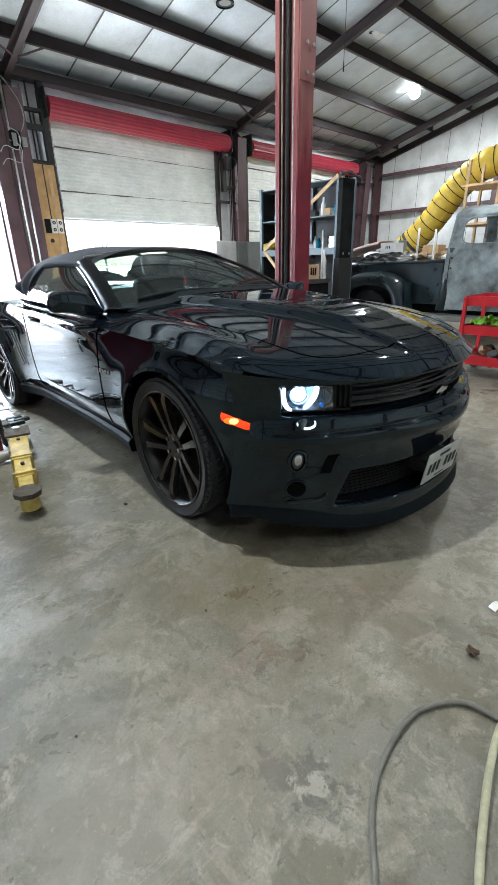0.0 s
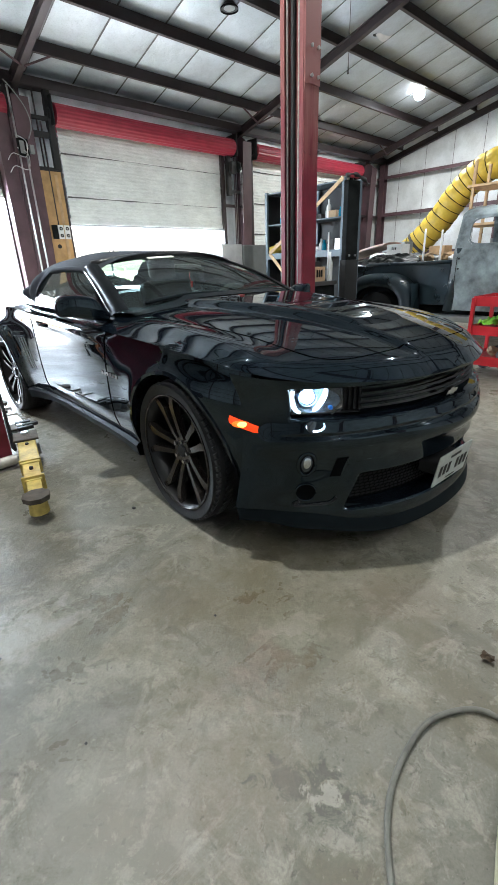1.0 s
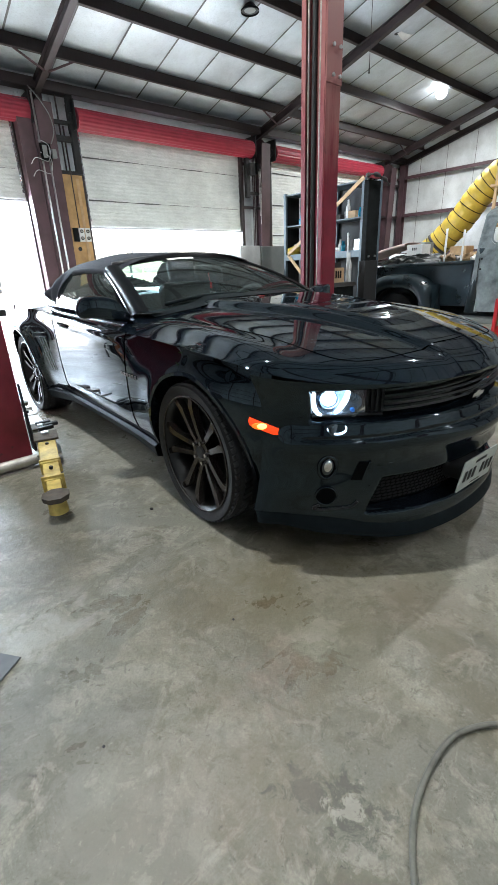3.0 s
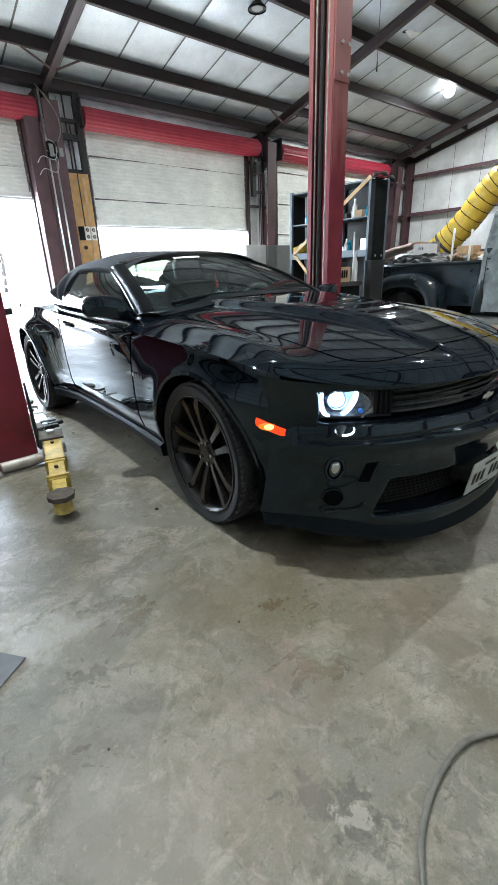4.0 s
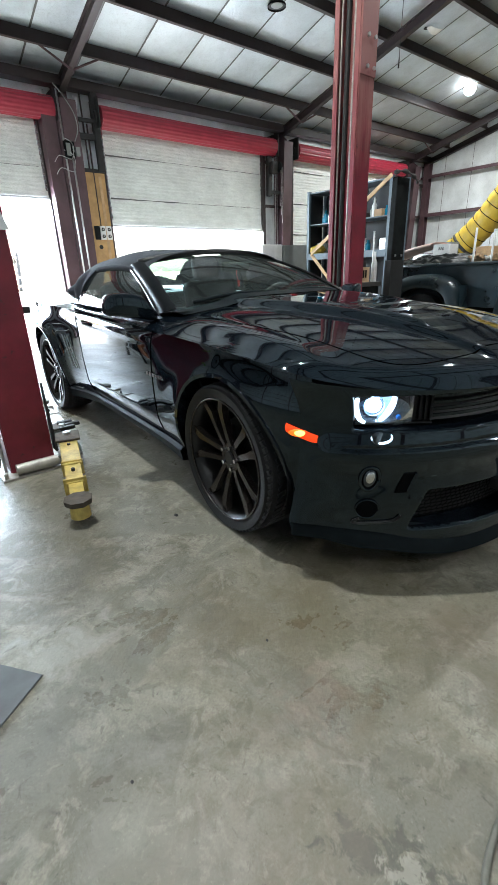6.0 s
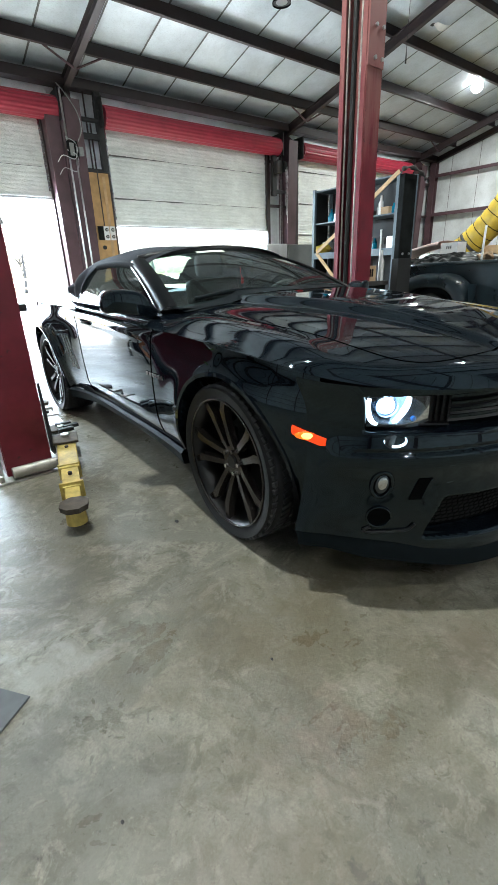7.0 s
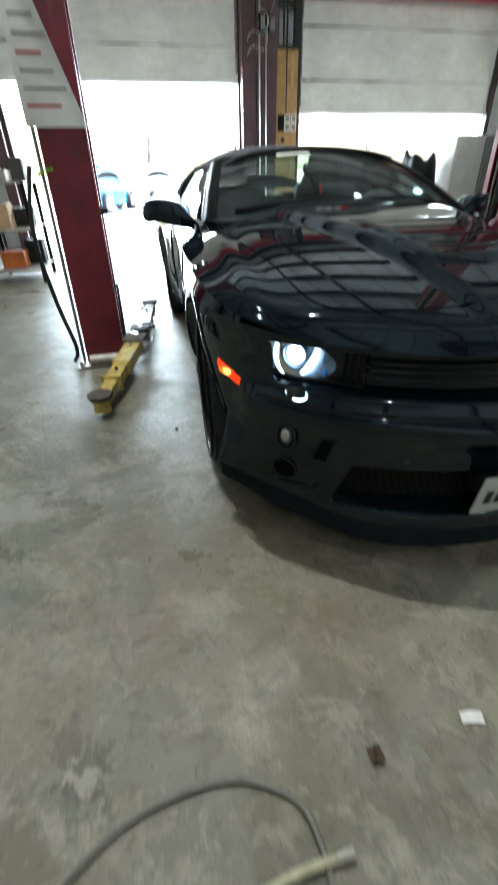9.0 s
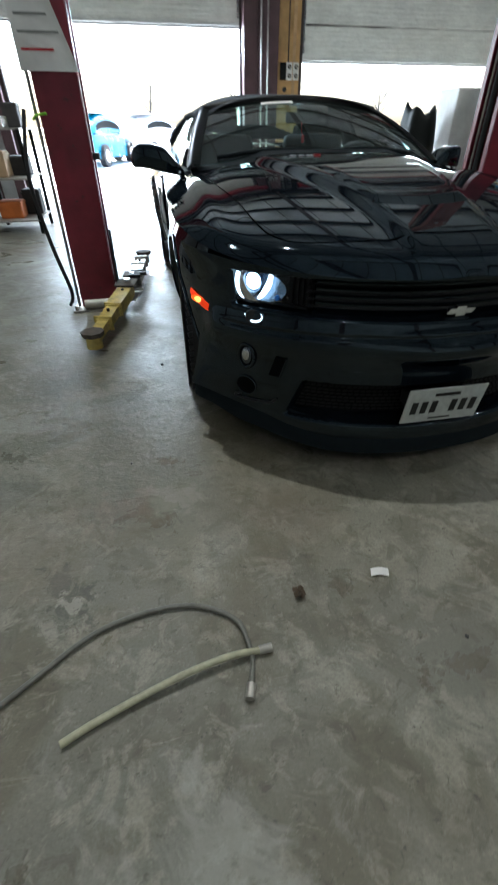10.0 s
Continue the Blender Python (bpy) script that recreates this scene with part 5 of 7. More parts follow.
for sg in (-1, 1):
    e = 1 if sg > 0 else 0

    def quarter(u, v, sg=sg, e=e):
        t = Vector(soft(0.56 + 0.44 * u, e))
        p = Vector((-2.11 - 0.47 * u, sg * (0.79 - 0.05 * u), 0.985 + 0.05 * u)).lerp(t, v)
        fold = 0.020 * math.sin(u * 17 + 2.5 * (1 - v)) * math.sin(v * math.pi) ** 0.6
        return (p.x, p.y + sg * (0.028 * math.sin(v * math.pi) + fold), p.z)
    part("top_side", grid(quarter, 40, 12, flip=sg < 0), M["cloth"], car, "folded black cloth", smooth=True)

    def pane(u, v, sg=sg, e=e):
        xb = -0.86 - 1.28 * u
        xt = -1.40 - 0.66 * u
        t = Vector(soft((-1.33 - xt) / 1.23, e))
        b_ = Vector((xb, sg * (0.80 + 0.005), 0.955 + 0.03 * u))
        p = b_.lerp(t + Vector((0, 0, -0.015)), v)
        return (p.x, p.y + sg * 0.022 * math.sin(v * math.pi), p.z)
    part("side_window", grid(pane, 16, 8, flip=sg < 0), M["side_glass"], car, "tinted side window", smooth=True).visible_shadow = False
    part("window_trim", tube([(x, sg * (0.815), 0.955 + 0.03 * (-0.8 - x) / 1.34) for x in [-0.72 - 1.55 * i / 20 for i in range(21)]], 0.009, 6), M["chrome"], car, "bright belt trim", smooth=True)
    part("roof_rail", tube([Vector(soft(0.01 + 0.55 * t / 14, e)) + Vector((0, sg * 0.004, -0.012)) for t in range(15)], 0.018, 8), M["cloth"], car, smooth=True)
    def top_of_door(u, v, sg=sg):
        x = -0.70 - 2.2 * u
        return (x, sg * (0.72 + v * (half(x) - 0.72)), top_z(x, half(x)) + 0.035 * (1 - v) + 0.004)
    part("door_top", grid(top_of_door, 24, 5, flip=sg > 0), M["paint"], car, smooth=True)

# cabin: dashboard, wheel, seats, mirror
part("dashboard", grid(lambda u, v: (-0.66 - 0.42 * v, (2 * u - 1) * 0.74, 0.985 - 0.03 * v - 0.10 * max(0, v - 0.7) * 3), 14, 8), M["plastic"], car, smooth=True)
part("cabin_floor", box(-2.7, -0.8, -0.76, 0.76, 0.26, 0.30), M["seat"], car)
part("cabin_rear", box(-2.68, -2.62, -0.74, 0.74, 0.3, 0.99, 0.01), M["seat"], car)
for sg in (-1, 1):
    part("door_card", box(-2.6, -0.85, min(sg * 0.74, sg * 0.78), max(sg * 0.74, sg * 0.78), 0.3, 0.955, 0.01), M["seat"], car)
    s_ = part("seat", box(-0.28, 0.26, -0.25, 0.25, 0.0, 0.26, 0.05), M["seat"], car, "black bucket seat", smooth=True)
    s_.matrix_basis = pose(-1.72, sg * 0.38, 0.30)
    part("seat_back", box(-0.08, 0.08, -0.25, 0.25, 0.0, 0.62, 0.06, m=pose(-0.26, 0, 0.2, 0, -14, 0)), M["seat"], s_, smooth=True)
    part("headrest", box(-0.05, 0.05, -0.13, 0.13, 0.0, 0.18, 0.045, m=pose(-0.42, 0, 0.82, 0, -10, 0)), M["seat"], s_, smooth=True)
part("rear_bench", box(-2.6, -2.25, -0.6, 0.6, 0.3, 0.86, 0.07), M["seat"], car, smooth=True)
part("steering_wheel", tube([Vector((-1.18, 0.38, 0.90)) + Matrix.Rotation(radians(22), 3, "Y") @ Vector((0, 0.185 * math.cos(a), 0.185 * math.sin(a))) for a in [2 * math.pi * i / 36 for i in range(37)]], 0.016, 8), M["plastic"], car, smooth=True)
part("rear_view_mirror", box(-1.17, -1.14, -0.11, 0.11, 1.175, 1.232, 0.012), M["black"], car, smooth=True)
hang = tube(spline([(-1.13, -0.01, 1.18), (-1.12, -0.015, 1.14), (-1.12, 0.0, 1.10)], 8), 0.0018, 6)
box(-1.122, -1.118, -0.012, 0.006, 1.075, 1.115, 0.002, hang)
part("mirror_tag", hang, M["red"], car, "small red tag hanging from the mirror")
part("windscreen_label", grid(lambda u, v: tuple(Vector(screen(0.30 + 0.17 * u, 0.90 + 0.055 * v)) + Vector((0.004, 0, 0.003))), 8, 2), M["paper"], car, "pale strip label on the glass")
for sg, y0 in ((-1, -0.60), (1, -0.02)):
    w_ = [Vector(screen((1 + (y0 + 0.55 * t / 12) / 0.72) / 2, 0.055 + 0.05 * math.sin(t / 12 * 3))) + Vector((0.02, 0, 0.012)) for t in range(13)]
    part("wiper", tube(w_, 0.012, 6), M["lip"], car, smooth=True)
cowl = grid(lambda u, v: (-0.50 - 0.16 * v - 0.14 * (2 * u - 1) ** 2, (2 * u - 1) * 0.72, top_z(-0.55, (2 * u - 1) * 0.72) + 0.004 + 0.012 * v), 20, 4)
part("cowl", cowl, M["lip"], car, smooth=True)
# bonnet insert with three louvres
def insert(u, v):
    x = -0.10 + 0.56 * v
    w = 0.265 - 0.075 * v
    y = (2 * u - 1) * w
    x += 0.03 * v * (1 - (2 * u - 1) ** 2)
    edge = min(1.0, min(u, 1 - u) * 14, min(v, 1 - v) * 10)
    z = top_z(x, y) - 0.001 + (0.008 + 0.008 * v) * edge
    a = 1 - step(0.70, 0.86, abs(2 * u - 1))
    if 0.22 < v < 0.82:
        t = (v - 0.22) / 0.2 % 1.0
        z += a * (0.0042 * (t if t < 0.8 else (1 - t) * 4) - 0.002)
    return (x, y, z)


part("bonnet_insert", grid(insert, 40, 60), M["paint"], car, "black louvred bonnet insert", smooth=True, angle=25)
zb = bmesh.new()
for k in range(3):
    box(-0.44, -0.41, -0.28 + 0.045 * k, -0.245 + 0.045 * k, top_z(-0.42, 0.25) + 0.001, top_z(-0.42, 0.25) + 0.006, 0.001, zb)
part("bonnet_badge", zb, M["chrome"], car, "plain metal letter bars")
part("bonnet_badge_tip", box(-0.44, -0.41, -0.145, -0.115, top_z(-0.42, 0.13) + 0.001, top_z(-0.42, 0.13) + 0.006, 0.001), M["red"], car, "red badge bar")


# wheels
def wheel(radius, width, rim_r):
    n = 72
    b = bmesh.new()
    prof2 = [(rim_r - 0.006, width / 2 - 0.006), (rim_r + 0.004, width / 2 - 0.010), (rim_r - 0.012, width / 2 - 0.030), (rim_r - 0.022, width / 2 - 0.07), (rim_r - 0.030, 0.0), (rim_r - 0.022, -width / 2 + 0.02)]
    rg = [[b.verts.new((r * math.cos(2 * math.pi * k / n), y, r * math.sin(2 * math.pi * k / n))) for r, y in prof2] for k in range(n)]
    for k in range(n):
        for j in range(len(prof2) - 1):
            b.faces.new((rg[k][j], rg[k][j + 1], rg[(k + 1) % n][j + 1], rg[(k + 1) % n][j]))
    bmesh.ops.recalc_face_normals(b, faces=b.faces)
    w = part("wheel", b, M["satin"], None, "dark bronze twin-spoke wheel", smooth=True, angle=40)
    t = bmesh.new()
    prof = [(rim_r - 0.004, width / 2 - 0.012), (rim_r + 0.012, width / 2 - 0.002), (rim_r + 0.045, width / 2 + 0.004), (radius - 0.03, width / 2 - 0.004), (radius - 0.010, width / 2 - 0.018), (radius, width / 2 - 0.045)]
    prof = prof + [(r, -y) for r, y in prof[::-1]]
    n = 72
    rings = [[t.verts.new((r * math.cos(2 * math.pi * k / n), y, r * math.sin(2 * math.pi * k / n))) for r, y in prof] for k in range(n)]
    for k in range(n):
        for j in range(len(prof) - 1):
            t.faces.new((rings[k][j], rings[k][j + 1], rings[(k + 1) % n][j + 1], rings[(k + 1) % n][j]))
    bmesh.ops.recalc_face_normals(t, faces=t.faces)
    tyre = part("tyre", t, M["tyre"], w, smooth=True, angle=35)
    tr = bmesh.new()
    for k in range(72):
        for yy, hw, a0, sk in ((0.108, 0.020, 0.0, 14), (0.060, 0.022, 0.3, 22), (0.0, 0.030, 0.0, 0), (-0.060, 0.022, 0.3, -22), (-0.108, 0.020, 0.0, -14)):
            drop = 0.010 * (abs(yy) > 0.1)
            m = Matrix.Rotation(2 * math.pi * (k + a0) / 72, 4, "Y") @ pose(radius - 0.001 - drop, yy, 0, sk, 0, -math.copysign(16, yy) if abs(yy) > 0.1 else 0)
            box(-0.006, 0.006, -hw, hw, -0.0105, 0.0105, 0, tr, m)
    part("tread", tr, M["tread"], w)
    part("rim_edge", tube([((rim_r - 0.004) * math.cos(a), width / 2 - 0.004, (rim_r - 0.004) * math.sin(a)) for a in [2 * math.pi * i / 72 for i in range(73)]], 0.005, 6), M["rim"], w, smooth=True)
    yo = width / 2
    for k in range(5):
        for s in (-1, 1):
            sp = bmesh.new()
            ins = [(0.040, s * 0.022, yo - 0.055), (0.10, s * 0.030, yo - 0.040), (0.195, s * 0.044, yo - 0.026), (0.232, s * 0.050, yo - 0.022), (rim_r - 0.006, s * 0.082, yo - 0.018)]
            wd = (0.014, 0.016, 0.018, 0.024, 0.020)
            ring = []
            for (r, o, y), hw in zip(ins, wd):
                ring.append([sp.verts.new(p) for p in ((r, y - 0.032, o - hw), (r, y, o - hw * 0.80), (r, y, o + hw * 0.80), (r, y - 0.032, o + hw))])
            for a, c in zip(ring, ring[1:]):
                for q in range(4):
                    sp.faces.new((a[q], a[(q + 1) % 4], c[(q + 1) % 4], c[q]))
            sp.faces.new(ring[0])
            sp.faces.new(ring[-1][::-1])
            bmesh.ops.recalc_face_normals(sp, faces=sp.faces)
            bmesh.ops.transform(sp, matrix=Matrix.Rotation(2 * math.pi * k / 5 - 0.02, 4, "Y"), verts=sp.verts)
            part("spoke", sp, M["rim"], w)
    part("hub", cyl((0, yo - 0.10, 0), (0, yo - 0.050, 0), 0.078, 0.070, 30), M["rim"], w, smooth=True, angle=40)
    part("centre_cap", cyl((0, yo - 0.050, 0), (0, yo - 0.042, 0), 0.034, 0.030, 24), M["satin"], w, smooth=True, angle=40)
    for k in range(5):
        a = 2 * math.pi * k / 5 + 0.61
        part("wheel_nut", cyl((0.055 * math.cos(a), yo - 0.052, 0.055 * math.sin(a)), (0.055 * math.cos(a), yo - 0.036, 0.055 * math.sin(a)), 0.010, seg=6), M["chrome"], w)
    part("brake_disc", cyl((0, yo - 0.17, 0), (0, yo - 0.145, 0), 0.185, seg=48), M["darkgrey"], w, smooth=True, angle=40)
    part("brake_caliper", box(0.09, 0.20, yo - 0.20, yo - 0.115, -0.12, 0.12, 0.02), M["black"], w)
    return w


w0 = wheel(0.356, 0.275, 0.296)
w0.parent = car
w0.matrix_basis = pose(-0.085, -0.757, RW, 0, 0, 178.5)
for x, sg, turn in ((0, 1, 0), (-WB, -1, 180), (-WB, 1, 0)):
    c = copy_thing(w0, pose(x - (0.085 if x == 0 else 0.0), sg * (0.757 if x == 0 else 0.80), RW, 0, 40 * (x < 0), turn))

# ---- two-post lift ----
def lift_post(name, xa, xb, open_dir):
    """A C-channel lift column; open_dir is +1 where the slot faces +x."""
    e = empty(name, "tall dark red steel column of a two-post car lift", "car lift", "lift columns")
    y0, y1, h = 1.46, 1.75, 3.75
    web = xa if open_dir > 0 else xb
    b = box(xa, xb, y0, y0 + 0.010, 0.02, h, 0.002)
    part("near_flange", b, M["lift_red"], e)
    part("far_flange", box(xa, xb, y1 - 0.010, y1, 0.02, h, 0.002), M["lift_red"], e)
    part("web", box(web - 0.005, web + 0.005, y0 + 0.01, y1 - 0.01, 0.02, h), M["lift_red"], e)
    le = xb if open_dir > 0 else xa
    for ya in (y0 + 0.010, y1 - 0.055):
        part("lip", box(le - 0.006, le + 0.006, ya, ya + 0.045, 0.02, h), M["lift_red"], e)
    part("splice_cover", box(xa - 0.004, xb + 0.004, y0 - 0.009, y0 - 0.001, 2.68, h, 0.002), M["lift_pale"], e, "paler red upper section")
    for z in (2.74, 2.95):
        for x in ((xa + xb) / 2 - 0.02, (xa + xb) / 2 + 0.07):
            part("bolt", cyl((x, y0 - 0.009, z), (x, y0 - 0.024, z), 0.016, seg=6), M["zinc"], e)
    part("base_plate", box(xa - 0.07, xb + 0.07, y0 - 0.08, y1 + 0.08, 0, 0.015, 0.004), M["worn"], e, "scuffed steel base plate")
    for x in (xa - 0.045, xb + 0.045):
        for y in (y0 - 0.05, y1 + 0.05):
            part("anchor", cyl((x, y, 0.015), (x, y, 0.05), 0.014, seg=6), M["worn"], e)
    # carriage with its cables inside the slot
    xm = (xa + xb) / 2
    part("carriage", box(xm - 0.05 + 0.02 * open_dir, xm + 0.10 + 0.02 * open_dir, y0 + 0.06, y1 - 0.06, 0.10, 0.75, 0.008), M["black"], e, "black sliding carriage")
    for k, y in enumerate((y0 + 0.10, y0 + 0.17, y0 + 0.24)):
        part("cable", cyl((xm + 0.06 * open_dir, y, 0.7), (xm + 0.06 * open_dir, y, h), 0.010 if k != 1 else 0.022, seg=8), M["black"] if k == 1 else M["worn"], e)
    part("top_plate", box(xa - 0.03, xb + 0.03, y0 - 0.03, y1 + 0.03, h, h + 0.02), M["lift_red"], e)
    if open_dir > 0:
        part("stop_block", box(xb, xb + 0.05, y0 + 0.02, y0 + 0.10, 0.98, 1.02, 0.006), M["black"], e, "black rubber stop block")
        part("foot_roller", cyl((xa + 0.02, y0 - 0.05, 0.055), (xb + 0.06, y0 - 0.05, 0.055), 0.035, seg=20), M["worn"], e, "bare steel tube at the foot", smooth=True, angle=40)
        g = prism([(y0 + 0.06, 0.1), (y0 + 0.06, 0.55), (y0 - 0.02, 0.1)], "x", xb + 0.02, xb + 0.035)
        part("gusset", g, M["black"], e)
    return e


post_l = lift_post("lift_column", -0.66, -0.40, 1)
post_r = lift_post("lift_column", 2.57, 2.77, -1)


def lift_arm(pivot, tip, mat, label, column):
    """A telescopic swing arm: hinge fork, outer tube, inner tube and a round rubber pad on a stem."""
    p, q = Vector(pivot), Vector(tip)
    d = (q - p)
    L = d.length
    m = Matrix.Translation(p) @ d.to_track_quat("X", "Z").to_matrix().to_4x4()
    s = lambda *a, **k: box(*a, m=m, **k)
    e = part("lift_arm", s(0.03, L * 0.50, -0.055, 0.055, -0.042, 0.042, bevel=0.007), mat, column, label)
    part("fork", s(-0.05, 0.10, -0.075, 0.075, 0.045, 0.060, bevel=0.005), M["padrub"], e, "greasy brown hinge fork")
    part("fork_low", s(-0.05, 0.10, -0.075, 0.075, -0.060, -0.045, bevel=0.005), M["worn"], e)
    part("pivot_pin", cyl(p + Vector((0, 0, -0.07)), p + Vector((0, 0, 0.075)), 0.024, seg=16), M["zinc"], e)
    part("middle_tube", s(L * 0.48, L * 0.76, -0.045, 0.045, -0.034, 0.034, bevel=0.006), mat, e)
    part("inner_tube", s(L * 0.74, L * 0.97, -0.037, 0.037, -0.028, 0.028, bevel=0.005), mat, e)
    for f in (0.17, 0.60):
        part("latch_bolt", cyl(m @ Vector((L * f, 0, 0.036)), m @ Vector((L * f, 0, 0.052)), 0.011, seg=8), M["black"], e)
    for f in (0.46, 0.73):
        part("stop_plate", s(L * f, L * f + 0.015, -0.060, 0.060, -0.045, 0.050, bevel=0.002), mat, e)
    part("pad_stem", cyl(q + Vector((0, 0, -0.055)), q + Vector((0, 0, 0.02)), 0.050, 0.045, 24), mat, e, smooth=True, angle=40)
    part("rubber_pad", cyl(q + Vector((0, 0, 0.02)), q + Vector((0, 0, 0.048)), 0.068, 0.072, 8), M["padrub"], e, "worn brown rubber pad")
    return e


lift_arm((-0.30, 1.42, 0.150), (-0.515, 0.60, 0.095), M["yellow"], "yellow telescopic lift arm with a rubber pad, lowered", post_l)
lift_arm((-0.26, 1.66, 0.135), (-0.16, 2.62, 0.11), M["worn"], "pale scuffed lift arm with a rubber pad, lowered", post_l)
lift_arm((2.44, 1.42, 0.135), (2.62, 0.60, 0.10), M["yellow"], "yellow telescopic lift arm with a rubber pad, lowered", post_r)
for i, (dx, dy) in enumerate(((0, 0), (0.05, 0.06), (0.02, 0.13))):
    thing("steel_lug", box(-0.30 + dx, -0.20 + dx, 1.55 + dy, 1.59 + dy, 0.19, 0.215, 0.005), M["black"], "small black steel lug on the lift arm hinge", "lug", "hinge lugs")
thing("lift_hose", tube(spline([(-0.74, 1.40, 1.25), (-0.80, 1.36, 0.9), (-0.77, 1.38, 0.5), (-0.72, 1.44, 0.15), (-0.76, 1.5, 0.03)], 40), 0.013, 8), M["rubber"], "black hydraulic hose hanging beside the lift column", "hose", smooth=True)
thing("lift_pipe", tube([(-0.69, 1.49, 0.02), (-0.69, 1.49, 3.6)], 0.010, 8), M["zinc"], "thin steel pipe up the lift column", "pipe", smooth=True)
sign = empty("instruction_sheet", "white printed instruction sheet hung slanting on the lift column", "sign")
part("sheet", grid(lambda u, v: (-0.71 + (0.33 - 0.22 * v) * u, 1.445 - 0.008 * math.sin(u * 5 + v * 3), 1.43 + 0.70 * v), 12, 12), M["white"], sign, smooth=True)
for k in range(7):
    part("print_bar", box(-0.68, -0.50 + 0.03 * (k * 5 % 3) - 0.018 * k, 1.431, 1.433, 1.52 + 0.075 * k, 1.532 + 0.075 * k), M["greybox"] if k % 3 else M["red"], sign)
thing("green_tie", tube(spline([(-0.71, 1.47, 1.20), (-0.68, 1.44, 1.22), (-0.62, 1.445, 1.23)], 10), 0.008, 6), M["green"], "green cord tied round the lift column", "cord", smooth=True)

# ---- floor clutter near the camera ----
def hose(pts, r, mat, label):
    thing("air_hose", tube(spline(pts, 120), r, 10), mat, label, "hose", "hoses", smooth=True)


hose([(-0.66, -1.55, 0.012), (-0.535, -1.462, 0.012), (-0.434, -1.391, 0.012), (-0.348, -1.354, 0.012), (-0.238, -1.336, 0.012), (-0.136, -1.340, 0.012), (-0.056, -1.374, 0.012), (-0.002, -1.42, 0.012), (0.013, -1.47, 0.012), (0.016, -1.54, 0.012), (0.0, -1.60, 0.012)], 0.0072, M["hose"], "grey air hose lying in a loop on the floor")
hose([(-0.46, -1.64, 0.014), (-0.384, -1.609, 0.014), (-0.269, -1.574, 0.02), (-0.154, -1.545, 0.026), (-0.045, -1.526, 0.026), (0.04, -1.52, 0.014)], 0.0095, M["tan_hose"], "tan air hose lying across the floor")
for p, q in (((0.0, -1.60, 0.012), (-0.012, -1.635, 0.012)), ((0.04, -1.52, 0.014), (0.075, -1.518, 0.014))):
    thing("hose_coupling", cyl(p, q, 0.012, seg=12), M["worn"], "small brass-grey hose coupling on the floor", "coupling", "hose couplings", smooth=True, angle=40)
pl = bmesh.new()
box(-0.42, 0.0, -0.30, 0.0, 0.002, 0.008, 0.002, pl)
thing("steel_plate", pl, M["sheetgrey"], "flat grey sheet lying on the concrete floor", "sheet", at=pose(-0.935, -0.245, 0, 0, 0, -54))
lf = bmesh.new()
for k in range(7):
    a = k * 0.9
    grid(lambda u, v, a=a, k=k: (0.20 + 0.012 * math.cos(a * 2) + 0.018 * (u - 0.5) * math.cos(a) - 0.014 * (v - 0.5) * math.sin(a), -1.37 + 0.011 * math.sin(a * 3) + 0.018 * (u - 0.5) * math.sin(a) + 0.014 * (v - 0.5) * math.cos(a), 0.004 + 0.012 * abs(math.sin(u * 3 + k)) + 0.003 * k % 0.01), 4, 4, bm=lf)
thing("dry_leaf", lf, M["leaf"], "small crumpled brown leaf on the floor", "leaf", smooth=True)
thing("paper_scrap", grid(lambda u, v: (0.445 + 0.075 * u + 0.01 * v, -1.355 + 0.028 * v - 0.012 * u, 0.004 + 0.006 * math.sin(u * 5)), 8, 3), M["paper"], "small white scrap of folded paper on the floor", "paper", smooth=True)
for i, (x, y, r) in enumerate(((-0.12, 0.33, 0.011), (-0.85, -0.72, 0.0045), (0.62, -1.6, 0.006), (1.1, -2.2, 0.007), (-0.3, -0.6, 0.005), (1.9, -1.3, 0.007))):
    s_ = bmesh.new()
    bmesh.ops.create_icosphere(s_, subdivisions=1, radius=r)
    thing("pebble", s_, M["black"], "tiny dark grit lump on the floor", "grit", "grit", at=pose(x, y, r * 0.5) @ Matrix.Diagonal((1, 1.3, 0.6, 1)))

# ---- dark column, shelving, boxes ----
dc = empty("grey_column", "dark grey steel lift column with chalky scuffs", "column")
part("post", box(4.74, 5.02, 2.50, 2.58, 0, 2.27, 0.006), M["darkgrey"], dc)
part("lower_sleeve", box(4.725, 5.035, 2.485, 2.595, 0, 1.24, 0.006), M["black"], dc)
for x in (4.80, 4.95):
    part("bolt", cyl((x, 2.49, 1.30), (x, 2.475, 1.30), 0.016, seg=6), M["zinc"], dc)
ys = empty("yellow_strip", "pale yellow wooden strips leaning between column and shelf", "strip")
for a, c in (((4.70, 2.56, 2.30), (4.80, 4.12, 1.39)), ((4.82, 4.14, 1.39), (4.82, 3.72, 0.99))):
    d = Vector(c) - Vector(a)
    part("strip_board", box(0, d.length, -0.006, 0.006, -0.028, 0.028, 0.002, None, Matrix.Translation(a) @ d.to_track_quat("X", "Z").to_matrix().to_4x4()), M["wood"], ys)
rg = tube(spline([(4.62, 2.46, 2.30), (4.80, 2.45, 2.33), (5.0, 2.44, 2.29), (5.10, 2.42, 2.22)], 20), lambda t: 0.02 + 0.012 * math.sin(t * 20), 8)
thing("rag", rg, M["darkclutter"], "dirty rag lying on top of the grey column", "rag", smooth=True)


